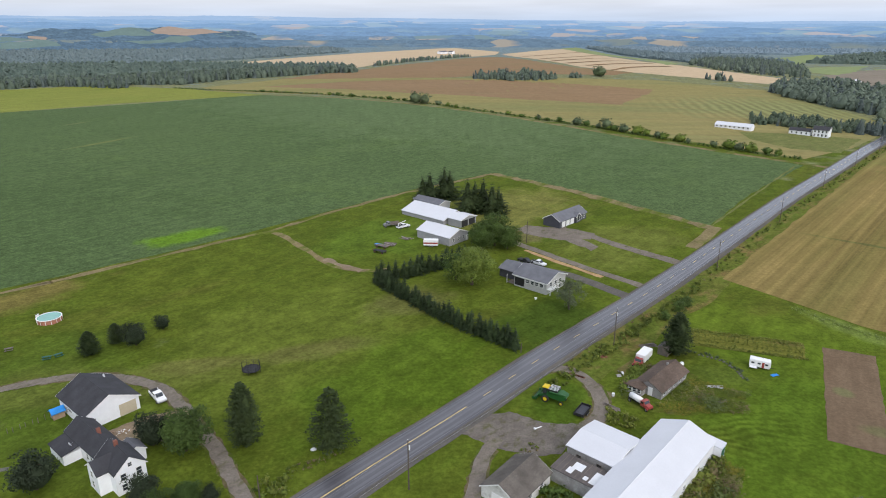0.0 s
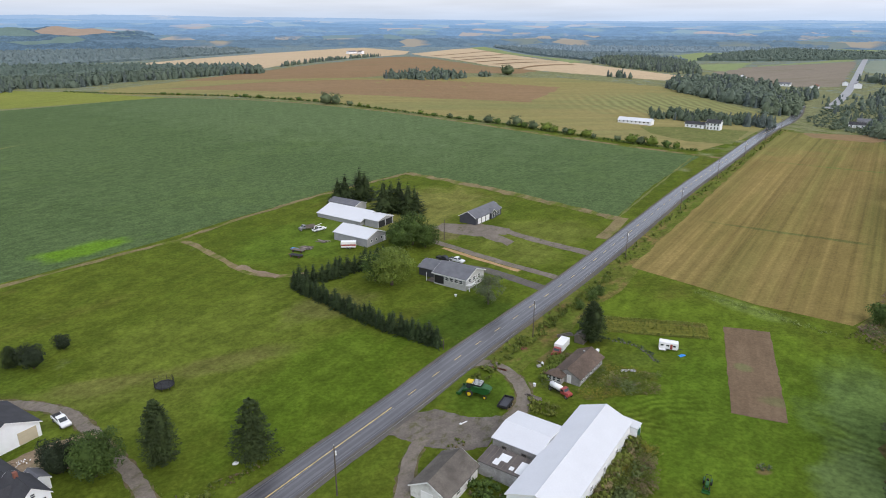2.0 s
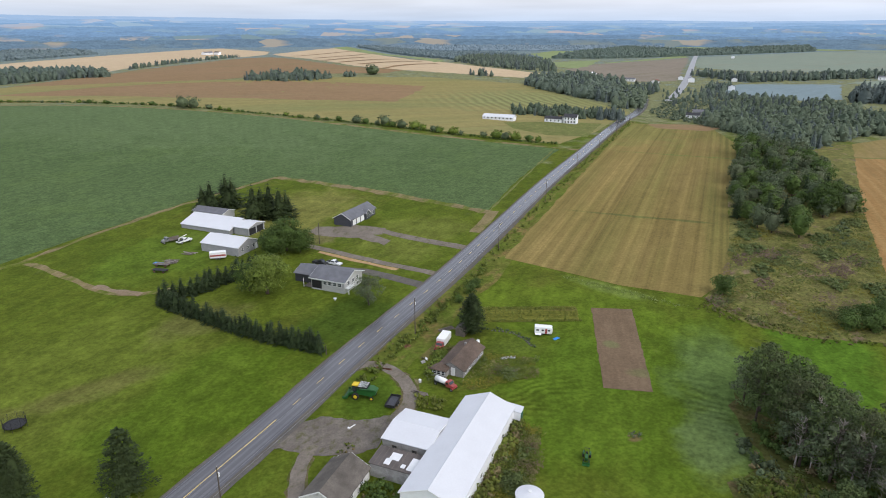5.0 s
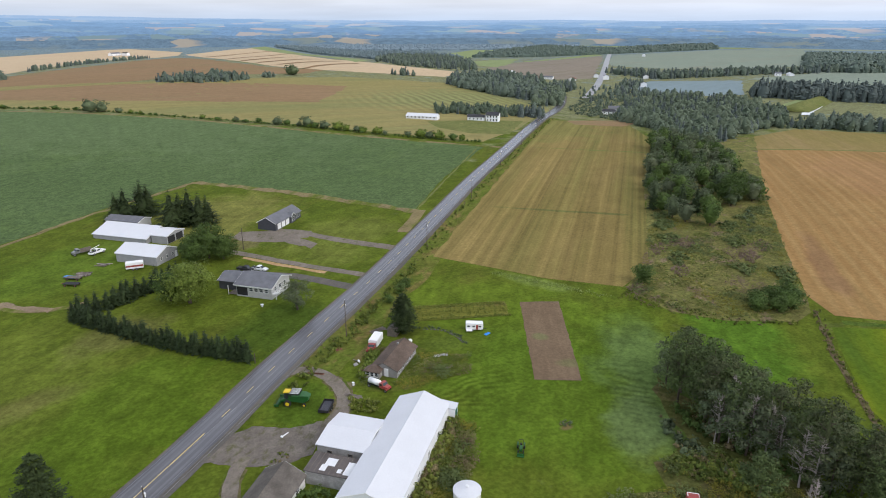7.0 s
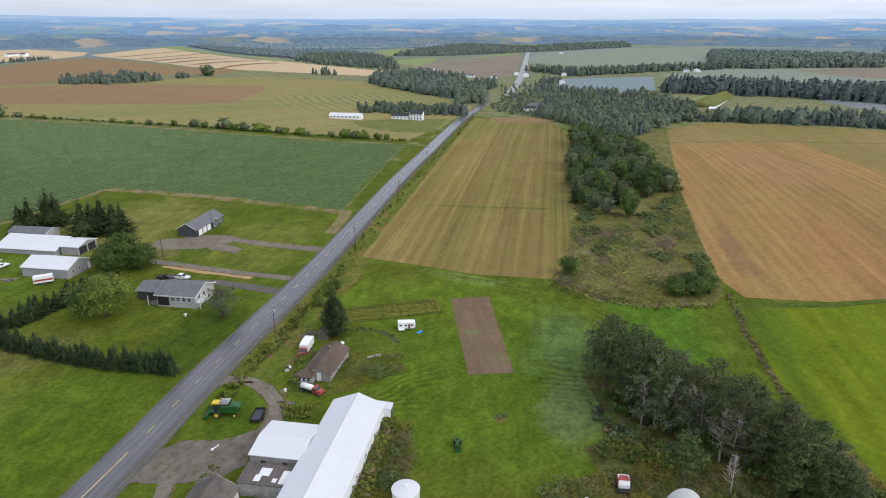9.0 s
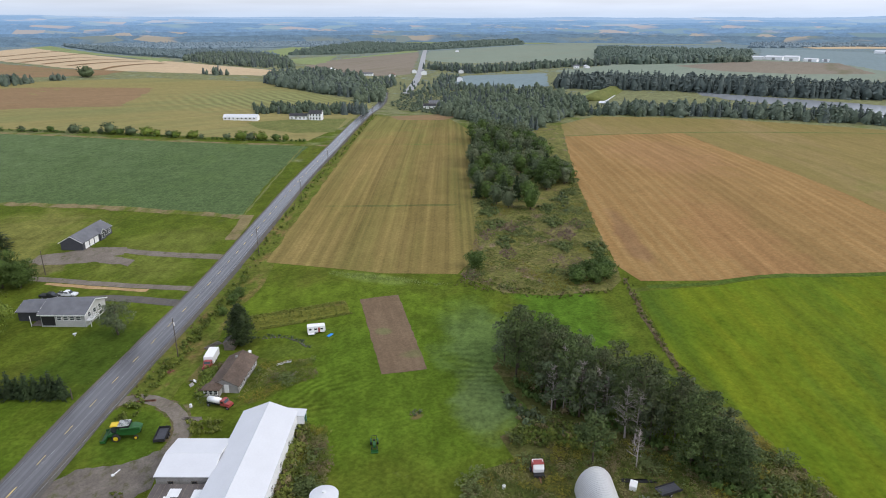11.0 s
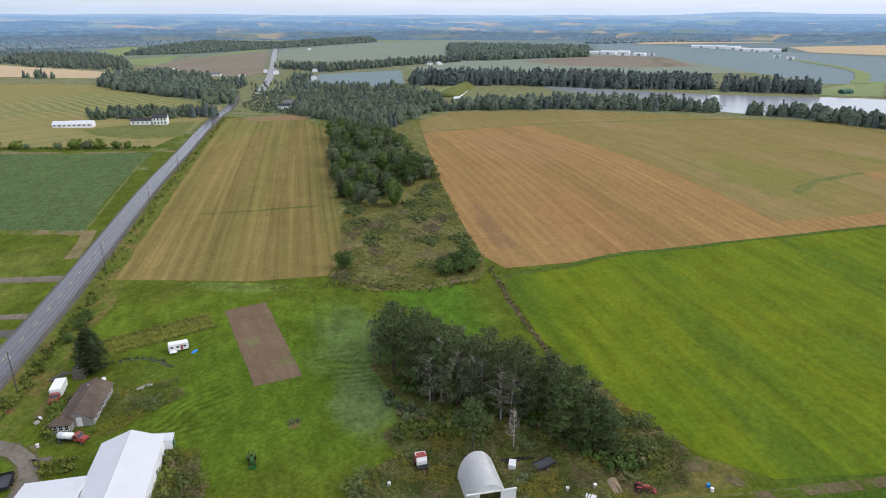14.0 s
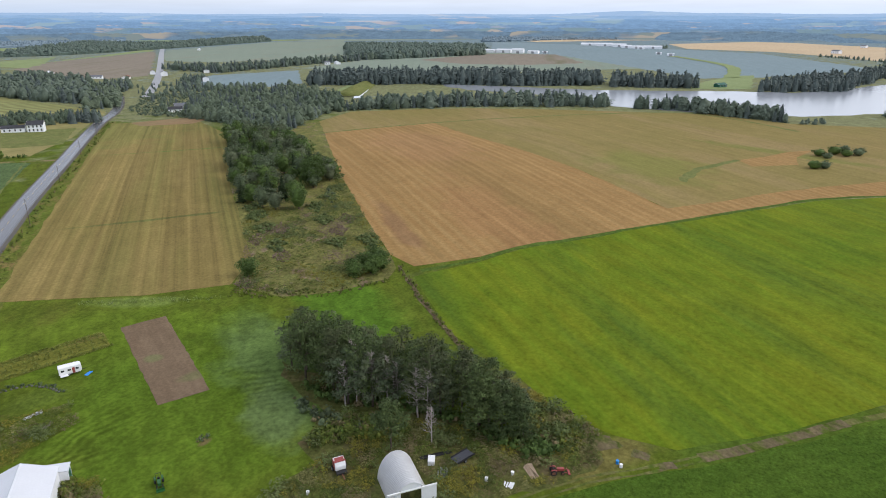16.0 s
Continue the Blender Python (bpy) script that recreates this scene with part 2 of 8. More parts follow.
M = {
    "grass": field("grass", (0.070, 0.106, 0.012), (0.098, 0.117, 0.015), (0.122, 0.106, 0.026), big=0.014, fine=1.1, stretch=2.5, contrast=0.45, patch=(0.56, 0.78), fade=0.6, grain=0.33, swirl=0.09, mottle=0.26, ripples=[(58, 106, 15, 9, 20, 100, 0.15, 14), (52, 102, 8, 6, 0, 60, 0.15, 14), (90, 92, 14, 8, 60, 52, 0.15, 14)], spots=[
        # 1800 m ring: woodland tone with blue distance haze mixed into the colour
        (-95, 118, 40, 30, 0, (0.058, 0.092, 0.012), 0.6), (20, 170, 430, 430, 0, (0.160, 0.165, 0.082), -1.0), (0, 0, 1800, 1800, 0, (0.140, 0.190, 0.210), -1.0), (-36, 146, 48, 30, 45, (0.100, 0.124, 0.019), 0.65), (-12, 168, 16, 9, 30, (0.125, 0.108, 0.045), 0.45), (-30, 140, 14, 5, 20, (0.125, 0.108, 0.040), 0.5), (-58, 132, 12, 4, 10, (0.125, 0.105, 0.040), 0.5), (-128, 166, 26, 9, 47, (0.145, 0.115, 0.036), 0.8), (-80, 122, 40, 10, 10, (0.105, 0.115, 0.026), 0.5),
        (62, 218, 34, 16, 48, (0.120, 0.135, 0.028), 0.65), (24, 262, 44, 24, 48, (0.150, 0.146, 0.040), 0.8), (-20, 228, 30, 20, 48, (0.082, 0.132, 0.016), 0.6), (32, 228, 12, 7, 48, (0.135, 0.110, 0.055), 0.6), (82, 100, 38, 44, -40, (0.070, 0.124, 0.011), 0.55), (98, 96, 13, 27, -30, (0.088, 0.132, 0.042), 0.75), (83, 83, 15, 6.5, 55, (0.102, 0.144, 0.052), 0.75), (-8, 126, 32, 22, 48, (0.058, 0.100, 0.008), 0.65), (126, 98, 30, 15, 50, (0.060, 0.122, 0.012), 0.8), (80, 148, 40, 18, -40, (0.092, 0.136, 0.013), 0.6), (104, 152, 14, 4, -58, (0.130, 0.170, 0.040), 0.7), (27, 154, 20, 13, 48, (0.042, 0.068, 0.009), 0.9), (22, 116, 8, 6, 48, (0.052, 0.092, 0.010), 0.7), (68, 86.5, 1.6, 0.9, 0, (0.12, 0.09, 0.04), 0.9), (42, 132, 5, 2.5, 40, (0.15, 0.12, 0.05), 0.8), (33.5, 120, 2.2, 1.5, 0, (0.17, 0.13, 0.09), 0.7), (62, 128, 9, 5, -20, (0.085, 0.115, 0.02), 0.5), (118, -14, 26, 22, -40, (0.052, 0.092, 0.012), 0.7), (98, 20, 16, 5, -35, (0.14, 0.11, 0.04), 0.7), (112, 40, 4, 14, -25, (0.14, 0.10, 0.05), 0.5)]),
    "lawn": field("lawn", (0.055, 0.165, 0.012), (0.085, 0.185, 0.016), big=0.05, fine=1.5, stretch=10),
    "lane_grass": field("lane_grass", (0.105, 0.112, 0.030), (0.150, 0.135, 0.055), (0.070, 0.105, 0.015), big=0.15, fine=1.2, stretch=2, grain=0.3, patch=(0.45, 0.62)),
    "lane_dirt": field("lane_dirt", (0.112, 0.092, 0.048), (0.150, 0.118, 0.068), (0.072, 0.096, 0.016), big=0.12, fine=1.3, stretch=2, grain=0.35, patch=(0.46, 0.6)),
    "weedy": field("weedy", (0.066, 0.080, 0.020), (0.105, 0.104, 0.034), (0.125, 0.098, 0.048), big=0.1, fine=1.0, stretch=1.5, grain=0.45, patch=(0.5, 0.66), mottle=0.2),
    "low_crop": field("low_crop", (0.044, 0.084, 0.010), (0.060, 0.100, 0.013), (0.076, 0.116, 0.014), angle=-45, big=0.03, fine=1.6, stretch=1.4, grain=0.42, patch=(0.52, 0.7), fade=0.6, bump=0.8),
    "faded_green": field("faded_green", (0.120, 0.142, 0.042), (0.165, 0.165, 0.060), big=0.06, fine=0.8, stretch=1.5, grain=0.3),
    "ditch": field("ditch", (0.105, 0.078, 0.048), (0.150, 0.115, 0.070), (0.09, 0.11, 0.03), big=0.1, fine=0.9, stretch=1.5, grain=0.4),
    "verge_green": field("verge_green", (0.060, 0.100, 0.017), (0.082, 0.118, 0.022), big=0.1, fine=0.8, stretch=2, grain=0.4),
    "headland": field("headland", (0.185, 0.150, 0.070), (0.225, 0.180, 0.100), (0.10, 0.125, 0.02), big=0.05, fine=1.0, stretch=3, grain=0.3, patch=(0.48, 0.62)),
    # brown of far fields, lightened by distance haze put into the colour
    "far_haze_dull": field("far_haze_dull", (0.208, 0.176, 0.140), (0.235, 0.200, 0.156), (0.15, 0.14, 0.085), angle=20, big=0.006, fine=0.3, grain=0.12),
    "rough_grass": field("rough_grass", (0.068, 0.102, 0.012), (0.108, 0.122, 0.022), (0.125, 0.104, 0.045), big=0.08, fine=1.0, stretch=1.5, grain=0.4, patch=(0.56, 0.7)),
    "weeds": field("weeds", (0.070, 0.165, 0.040), (0.105, 0.200, 0.075), big=0.06, fine=0.8, stretch=1.5, grain=0.4),
    # big near spot darker, far spot paler: distance haze put into the crop colour
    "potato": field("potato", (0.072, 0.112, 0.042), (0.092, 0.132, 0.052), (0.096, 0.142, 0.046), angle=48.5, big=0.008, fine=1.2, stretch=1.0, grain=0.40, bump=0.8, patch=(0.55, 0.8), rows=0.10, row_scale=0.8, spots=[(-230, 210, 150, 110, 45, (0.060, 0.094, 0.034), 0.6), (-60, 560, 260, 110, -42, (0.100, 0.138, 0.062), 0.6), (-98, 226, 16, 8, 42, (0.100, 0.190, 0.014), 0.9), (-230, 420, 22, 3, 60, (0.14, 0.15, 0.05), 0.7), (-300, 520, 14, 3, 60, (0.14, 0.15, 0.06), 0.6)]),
    "clover": field("clover", (0.175, 0.205, 0.040), (0.215, 0.225, 0.050), big=0.01, fine=0.5, rows=0.06),
    "hay": field("hay", (0.178, 0.136, 0.046), (0.230, 0.172, 0.064), (0.125, 0.130, 0.036), big=0.016, fine=1.0, stretch=14, patch=(0.46, 0.66), fade=0.7, rows=0.30, row_scale=0.34, grain=0.22, spots=[(160, 208, 34, 1.6, -41, (0.085, 0.095, 0.03), 0.8), (255, 318, 40, 1.4, -41, (0.10, 0.14, 0.035), 0.7), (300, 420, 90, 40, 48, (0.150, 0.150, 0.045), 0.6)]),
    "stubble": field("stubble", (0.245, 0.134, 0.050), (0.312, 0.200, 0.082), (0.205, 0.134, 0.052), big=0.014, fine=0.8, stretch=16, patch=(0.48, 0.68), fade=0.5, contrast=0.8, period=4.6, amount=0.85, rows=0.06, row_scale=0.3, grain=0.2, spots=[(215, 90, 60, 16, 48, (0.250, 0.135, 0.060), 0.5), (330, 190, 60, 30, 48, (0.28, 0.155, 0.078), 0.4), (190, 118, 30, 4, 48, (0.19, 0.11, 0.06), 0.6)]),
    "olive": field("olive", (0.240, 0.178, 0.070), (0.194, 0.162, 0.054), (0.270, 0.194, 0.094), big=0.010, fine=0.7, stretch=8, patch=(0.5, 0.7), rows=0.06, grain=0.16, spots=[(340, 60, 40, 30, 30, (0.15, 0.155, 0.04), 0.6), (420, 0, 50, 8, 70, (0.13, 0.15, 0.035), 0.6)]),
    "oats": field("oats", (0.082, 0.140, 0.010), (0.152, 0.168, 0.012), (0.064, 0.112, 0.015), big=0.02, fine=0.9, stretch=7, patch=(0.5, 0.68), rows=0.10, row_scale=0.22, grain=0.25, fade=0.8, mottle=0.14),
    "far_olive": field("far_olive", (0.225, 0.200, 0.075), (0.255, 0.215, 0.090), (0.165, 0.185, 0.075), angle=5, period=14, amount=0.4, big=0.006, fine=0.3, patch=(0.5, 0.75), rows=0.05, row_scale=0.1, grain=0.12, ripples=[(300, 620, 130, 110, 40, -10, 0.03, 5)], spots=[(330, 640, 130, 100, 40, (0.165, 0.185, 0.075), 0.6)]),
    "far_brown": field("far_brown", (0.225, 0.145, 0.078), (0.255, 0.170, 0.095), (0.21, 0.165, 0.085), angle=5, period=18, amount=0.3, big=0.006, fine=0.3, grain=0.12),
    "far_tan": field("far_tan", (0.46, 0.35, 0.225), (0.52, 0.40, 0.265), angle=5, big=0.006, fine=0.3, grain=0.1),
    # next three: crop colours made paler and bluer, distance haze mixed in
    "far_haze_green": field("far_haze_green", (0.200, 0.250, 0.110), (0.235, 0.272, 0.128), big=0.006, fine=0.3, grain=0.12),
    "far_haze_blue": field("far_haze_blue", (0.180, 0.236, 0.252), (0.204, 0.258, 0.272), angle=20, period=16, amount=0.3, big=0.006, fine=0.3, grain=0.1),
    "far_haze_field": field("far_haze_field", (0.198, 0.240, 0.190), (0.222, 0.252, 0.198), (0.225, 0.220, 0.168), angle=20, big=0.006, fine=0.3, grain=0.12),
    "scrub": field("scrub", (0.098, 0.112, 0.030), (0.185, 0.165, 0.058), (0.185, 0.135, 0.092), big=0.06, fine=0.8, stretch=1.5, grain=0.5, patch=(0.56, 0.66)),
    "verge": field("verge", (0.076, 0.116, 0.015), (0.125, 0.130, 0.028), (0.175, 0.13, 0.048), big=0.09, fine=0.9, stretch=2, grain=0.4, patch=(0.5, 0.65)),
    "corn": field("corn", (0.115, 0.125, 0.020), (0.150, 0.145, 0.032), (0.16, 0.12, 0.05), angle=-18, big=0.1, fine=1.4, rows=0.22, row_scale=0.9, stretch=8),
    "soil": field("soil", (0.150, 0.104, 0.066), (0.178, 0.127, 0.082), (0.12, 0.15, 0.05), angle=62, period=1.1, amount=0.3, big=0.08, fine=1.5, patch=(0.66, 0.78), fade=0.6, grain=0.18, spots=[(84.5, 106.5, 4.5, 2.2, -20, (0.125, 0.130, 0.055), 0.6), (85, 121, 2.0, 2.0, 0, (0.12, 0.135, 0.055), 0.6)]),
    "gravel": field("gravel", (0.128, 0.110, 0.094), (0.184, 0.161, 0.140), (0.100, 0.098, 0.052), big=0.22, fine=2.5, stretch=1.5, patch=(0.52, 0.66), grain=0.22),
    "drive_dirt": field("drive_dirt", (0.160, 0.136, 0.112), (0.212, 0.184, 0.156), (0.118, 0.112, 0.062), big=0.2, fine=2.2, stretch=1.5, patch=(0.54, 0.68), grain=0.22),
    "dirt": field("dirt", (0.215, 0.160, 0.105), (0.265, 0.205, 0.145), (0.14, 0.15, 0.05), big=0.12, fine=1.8, stretch=1.5, patch=(0.55, 0.68), grain=0.25),
    "sand": field("sand", (0.36, 0.235, 0.115), (0.42, 0.29, 0.15), big=0.15, fine=1.5),
    "asphalt": field("asphalt", (0.068, 0.066, 0.074), (0.088, 0.085, 0.094), (0.058, 0.056, 0.063), big=0.05, fine=3.0, stretch=60, patch=(0.5, 0.62), grain=0.12, bump=0.05, rows=0.10, row_scale=0.9, rough=0.27, gloss=0.85),
    "pale_road": field("pale_road", (0.235, 0.235, 0.245), (0.290, 0.290, 0.300), big=0.02, fine=0.3, grain=0.1, rough=0.5, gloss=0.5),
    "asphalt_worn": field("asphalt_worn", (0.086, 0.084, 0.093), (0.122, 0.119, 0.129), big=0.05, fine=3.0, stretch=40, grain=0.14, bump=0.02, rough=0.25, gloss=0.85),
    "shoulder": field("shoulder", (0.095, 0.090, 0.088), (0.145, 0.130, 0.11), big=0.1, fine=3.0, stretch=12, grain=0.25),
    "bark": plain("bark", (0.075, 0.055, 0.042), 0.9, vary=0.3),
    "dead_wood": plain("dead_wood", (0.34, 0.295, 0.275), 0.9, vary=0.25),
    "pole_wood": plain("pole_wood", (0.085, 0.068, 0.055), 0.9, vary=0.25),
    "spruce": leafy("spruce", (0.015, 0.029, 0.010), (0.044, 0.064, 0.024)),
    "garden_spruce": leafy("garden_spruce", (0.013, 0.024, 0.007), (0.042, 0.060, 0.019)),
    "pine": leafy("pine", (0.034, 0.056, 0.018), (0.096, 0.128, 0.042)),
    "leaf": leafy("leaf", (0.036, 0.067, 0.014), (0.089, 0.135, 0.030)),
    "leaf_light": leafy("leaf_light", (0.072, 0.116, 0.016), (0.135, 0.172, 0.030)),
    "leaf_dark": leafy("leaf_dark", (0.050, 0.074, 0.038), (0.122, 0.150, 0.076)),
    "brown_shrub": leafy("brown_shrub", (0.115, 0.098, 0.046), (0.200, 0.155, 0.080), 0.3),
    "scrub_leaf": leafy("scrub_leaf", (0.064, 0.092, 0.026), (0.132, 0.156, 0.054), 0.3),
    "pink_weed": leafy("pink_weed", (0.135, 0.098, 0.070), (0.220, 0.160, 0.120), 0.25),
    "straw": leafy("straw", (0.140, 0.145, 0.045), (0.235, 0.205, 0.090), 0.25),
    "goldenrod": leafy("goldenrod", (0.130, 0.135, 0.018), (0.235, 0.190, 0.028), 0.3),
    "corn_leaf": leafy("corn_leaf", (0.110, 0.150, 0.022), (0.19, 0.20, 0.05), 0.3),
    "valley_leaf": leafy("valley_leaf", (0.060, 0.086, 0.055), (0.128, 0.160, 0.104), 0.25),
    "leaf_deep": leafy("leaf_deep", (0.011, 0.019, 0.008), (0.036, 0.050, 0.025), 0.3),
    "leaf_mid": leafy("leaf_mid", (0.026, 0.050, 0.010), (0.074, 0.114, 0.024), 0.3),
    "leaf_grey": leafy("leaf_grey", (0.062, 0.082, 0.044), (0.132, 0.152, 0.082)),
    "pine_grey": leafy("pine_grey", (0.042, 0.058, 0.024), (0.098, 0.110, 0.048)),
    # far canopies: distance haze mixed into the leaf colours as blue-grey
    "far_haze_canopy": leafy("far_haze_canopy", (0.150, 0.208, 0.250), (0.178, 0.236, 0.272), 0.12),
    "mid_haze_canopy": leafy("mid_haze_canopy", (0.112, 0.154, 0.168), (0.150, 0.192, 0.194), 0.2),
    "pale_tuft": leafy("pale_tuft", (0.125, 0.185, 0.030), (0.215, 0.245, 0.095), 0.3),
    "tuft": leafy("tuft", (0.085, 0.140, 0.014), (0.135, 0.160, 0.026), 0.3),
    # distant forest: leaf colours lifted a little for haze
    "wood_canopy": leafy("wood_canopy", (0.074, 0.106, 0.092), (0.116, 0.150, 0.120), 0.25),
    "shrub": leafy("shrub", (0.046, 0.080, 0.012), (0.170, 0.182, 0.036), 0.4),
    # trees far off: paler, bluer leaves, distance haze in the base colour
    "far_haze_leaf": leafy("far_haze_leaf", (0.086, 0.116, 0.088), (0.128, 0.160, 0.118), 0.2),
    "far_haze_spruce": leafy("far_haze_spruce", (0.068, 0.090, 0.086), (0.098, 0.122, 0.112), 0.12),
    "white_roof": plain("white_roof", (0.61, 0.62, 0.655), 0.45, vary=0.035, scale=0.8),
    "white_wall": plain("white_wall", (0.84, 0.85, 0.88), 0.55, vary=0.04),
    "grey_wall": plain("grey_wall", (0.32, 0.32, 0.33), 0.7, vary=0.08),
    "light_siding": plain("light_siding", (0.44, 0.44, 0.43), 0.6, vary=0.05),
    "dark_siding": plain("dark_siding", (0.060, 0.062, 0.075), 0.6),
    "block_wall": plain("block_wall", (0.30, 0.29, 0.28), 0.9, vary=0.2, scale=2, grime=(0.16, 0.15, 0.14)),
    "weathered": plain("weathered", (0.30, 0.29, 0.28), 0.9, vary=0.2, scale=2, grime=(0.55, 0.55, 0.53)),
    "black_shingle": plain("black_shingle", (0.040, 0.040, 0.046), 0.85, vary=0.25, scale=1.5),
    "grey_shingle": plain("grey_shingle", (0.135, 0.138, 0.155), 0.85, vary=0.15, scale=2),
    "brown_shingle": plain("brown_shingle", (0.110, 0.078, 0.060), 0.9, vary=0.4, scale=0.8, grime=(0.07, 0.058, 0.05)),
    "old_shingle": plain("old_shingle", (0.120, 0.104, 0.090), 0.9, vary=0.3, scale=1.4, grime=(0.07, 0.066, 0.056)),
    "stone": plain("stone", (0.13, 0.125, 0.11), 0.9, vary=0.25, scale=2, grime=(0.07, 0.085, 0.04)),
    "peeling": plain("peeling", (0.60, 0.60, 0.58), 0.8, vary=0.15, scale=1.2, grime=(0.22, 0.20, 0.18)),
    "tar": plain("tar", (0.11, 0.095, 0.09), 0.9, vary=0.25, scale=1.2),
    "trim": plain("trim", (0.78, 0.78, 0.78), 0.5, vary=0.04),
    "glass": plain("glass", (0.035, 0.042, 0.05), 0.08, vary=0.05, spec=0.6),
    "beige_door": plain("beige_door", (0.52, 0.45, 0.33), 0.6, vary=0.05),
    "green_door": plain("green_door", (0.02, 0.10, 0.07), 0.6),
    "brick": plain("brick", (0.22, 0.085, 0.06), 0.9, vary=0.2),
    "dark": plain("dark", (0.020, 0.020, 0.022), 0.7),
    "rubber": plain("rubber", (0.022, 0.022, 0.022), 0.85),
    "steel": plain("steel", (0.30, 0.30, 0.31), 0.45, metal=0.6, vary=0.15),
    "white_paint": plain("white_paint", (0.80, 0.80, 0.81), 0.3, vary=0.03, spec=0.5),
    "red_paint": plain("red_paint", (0.34, 0.065, 0.06), 0.4, grime=(0.12, 0.06, 0.04)),
    "green_paint": plain("green_paint", (0.020, 0.095, 0.022), 0.4),
    "yellow_paint": plain("yellow_paint", (0.62, 0.45, 0.02), 0.4),
    "blue_paint": plain("blue_paint", (0.02, 0.23, 0.62), 0.5),
    "line_yellow": plain("line_yellow", (0.54, 0.41, 0.17), 0.8, vary=0.2),
    "line_white": plain("line_white", (0.12, 0.12, 0.127), 0.8, vary=0.25),
    "plank": plain("plank", (0.30, 0.22, 0.15), 0.9, vary=0.25),
    "old_plank": plain("old_plank", (0.16, 0.135, 0.115), 0.9, vary=0.3),
    "rust": plain("rust", (0.17, 0.075, 0.045), 0.9, vary=0.3),
    "foam": plain("foam", (0.72, 0.74, 0.77), 0.35, vary=0.15, scale=0.4),
    "pool_water": plain("pool_water", (0.20, 0.42, 0.36), 0.05, vary=0.05, spec=0.5),
    "pool_wall": plain("pool_wall", (0.36, 0.15, 0.10), 0.6, vary=0.2),
    "galvanised": plain("galvanised", (0.70, 0.71, 0.73), 0.5, vary=0.06),
}


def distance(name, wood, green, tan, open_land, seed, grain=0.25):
    """Far country as a plain self-lit backdrop: woods broken by fields, miles of air painted into the colours."""
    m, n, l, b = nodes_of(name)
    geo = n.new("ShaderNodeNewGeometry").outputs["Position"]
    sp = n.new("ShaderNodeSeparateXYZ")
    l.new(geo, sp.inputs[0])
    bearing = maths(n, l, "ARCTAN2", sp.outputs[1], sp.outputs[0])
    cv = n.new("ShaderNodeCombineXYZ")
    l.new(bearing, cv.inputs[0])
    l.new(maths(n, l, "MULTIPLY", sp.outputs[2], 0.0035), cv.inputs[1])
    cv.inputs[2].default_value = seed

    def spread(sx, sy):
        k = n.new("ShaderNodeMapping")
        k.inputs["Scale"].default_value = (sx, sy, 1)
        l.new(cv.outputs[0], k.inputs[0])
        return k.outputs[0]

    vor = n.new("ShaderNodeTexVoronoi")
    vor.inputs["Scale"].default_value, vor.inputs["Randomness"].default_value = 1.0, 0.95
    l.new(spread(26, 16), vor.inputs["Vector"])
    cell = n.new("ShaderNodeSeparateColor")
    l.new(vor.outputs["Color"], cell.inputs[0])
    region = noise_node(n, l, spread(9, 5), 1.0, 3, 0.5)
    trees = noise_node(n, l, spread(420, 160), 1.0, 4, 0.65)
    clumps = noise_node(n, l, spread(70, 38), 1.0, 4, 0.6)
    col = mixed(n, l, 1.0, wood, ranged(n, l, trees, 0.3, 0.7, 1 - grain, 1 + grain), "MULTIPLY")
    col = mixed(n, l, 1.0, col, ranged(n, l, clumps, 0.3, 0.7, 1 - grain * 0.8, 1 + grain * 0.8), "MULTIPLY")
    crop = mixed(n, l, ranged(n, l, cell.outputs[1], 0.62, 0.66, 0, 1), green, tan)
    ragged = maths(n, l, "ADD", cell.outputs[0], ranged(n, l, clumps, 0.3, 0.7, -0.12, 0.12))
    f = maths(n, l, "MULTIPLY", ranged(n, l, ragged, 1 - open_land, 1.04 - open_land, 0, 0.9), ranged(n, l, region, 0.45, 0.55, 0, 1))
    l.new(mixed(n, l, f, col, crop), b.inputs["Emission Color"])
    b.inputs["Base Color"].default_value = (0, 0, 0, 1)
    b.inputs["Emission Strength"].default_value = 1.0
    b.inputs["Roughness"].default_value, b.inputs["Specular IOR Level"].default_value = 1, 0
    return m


# ridge by ridge paler and bluer: haze stepped into the emission colours
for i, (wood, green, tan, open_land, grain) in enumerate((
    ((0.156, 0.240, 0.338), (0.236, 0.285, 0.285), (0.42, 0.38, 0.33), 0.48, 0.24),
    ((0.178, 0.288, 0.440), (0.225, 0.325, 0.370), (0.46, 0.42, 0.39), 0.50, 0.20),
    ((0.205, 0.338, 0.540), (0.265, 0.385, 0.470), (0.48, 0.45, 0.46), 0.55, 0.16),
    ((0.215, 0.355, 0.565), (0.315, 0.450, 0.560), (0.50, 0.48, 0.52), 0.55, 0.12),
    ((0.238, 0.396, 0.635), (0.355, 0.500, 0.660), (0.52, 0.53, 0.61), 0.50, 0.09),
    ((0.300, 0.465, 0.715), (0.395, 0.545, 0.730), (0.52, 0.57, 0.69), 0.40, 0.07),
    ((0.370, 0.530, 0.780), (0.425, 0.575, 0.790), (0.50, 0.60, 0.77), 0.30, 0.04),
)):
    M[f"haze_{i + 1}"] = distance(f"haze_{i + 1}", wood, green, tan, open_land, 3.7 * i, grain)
# far hill and its fields, also self-lit in hazed colours
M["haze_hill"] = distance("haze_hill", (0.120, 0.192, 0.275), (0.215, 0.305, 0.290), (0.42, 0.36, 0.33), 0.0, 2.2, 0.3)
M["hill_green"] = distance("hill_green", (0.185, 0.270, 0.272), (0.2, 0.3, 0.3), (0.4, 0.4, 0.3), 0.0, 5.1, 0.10)
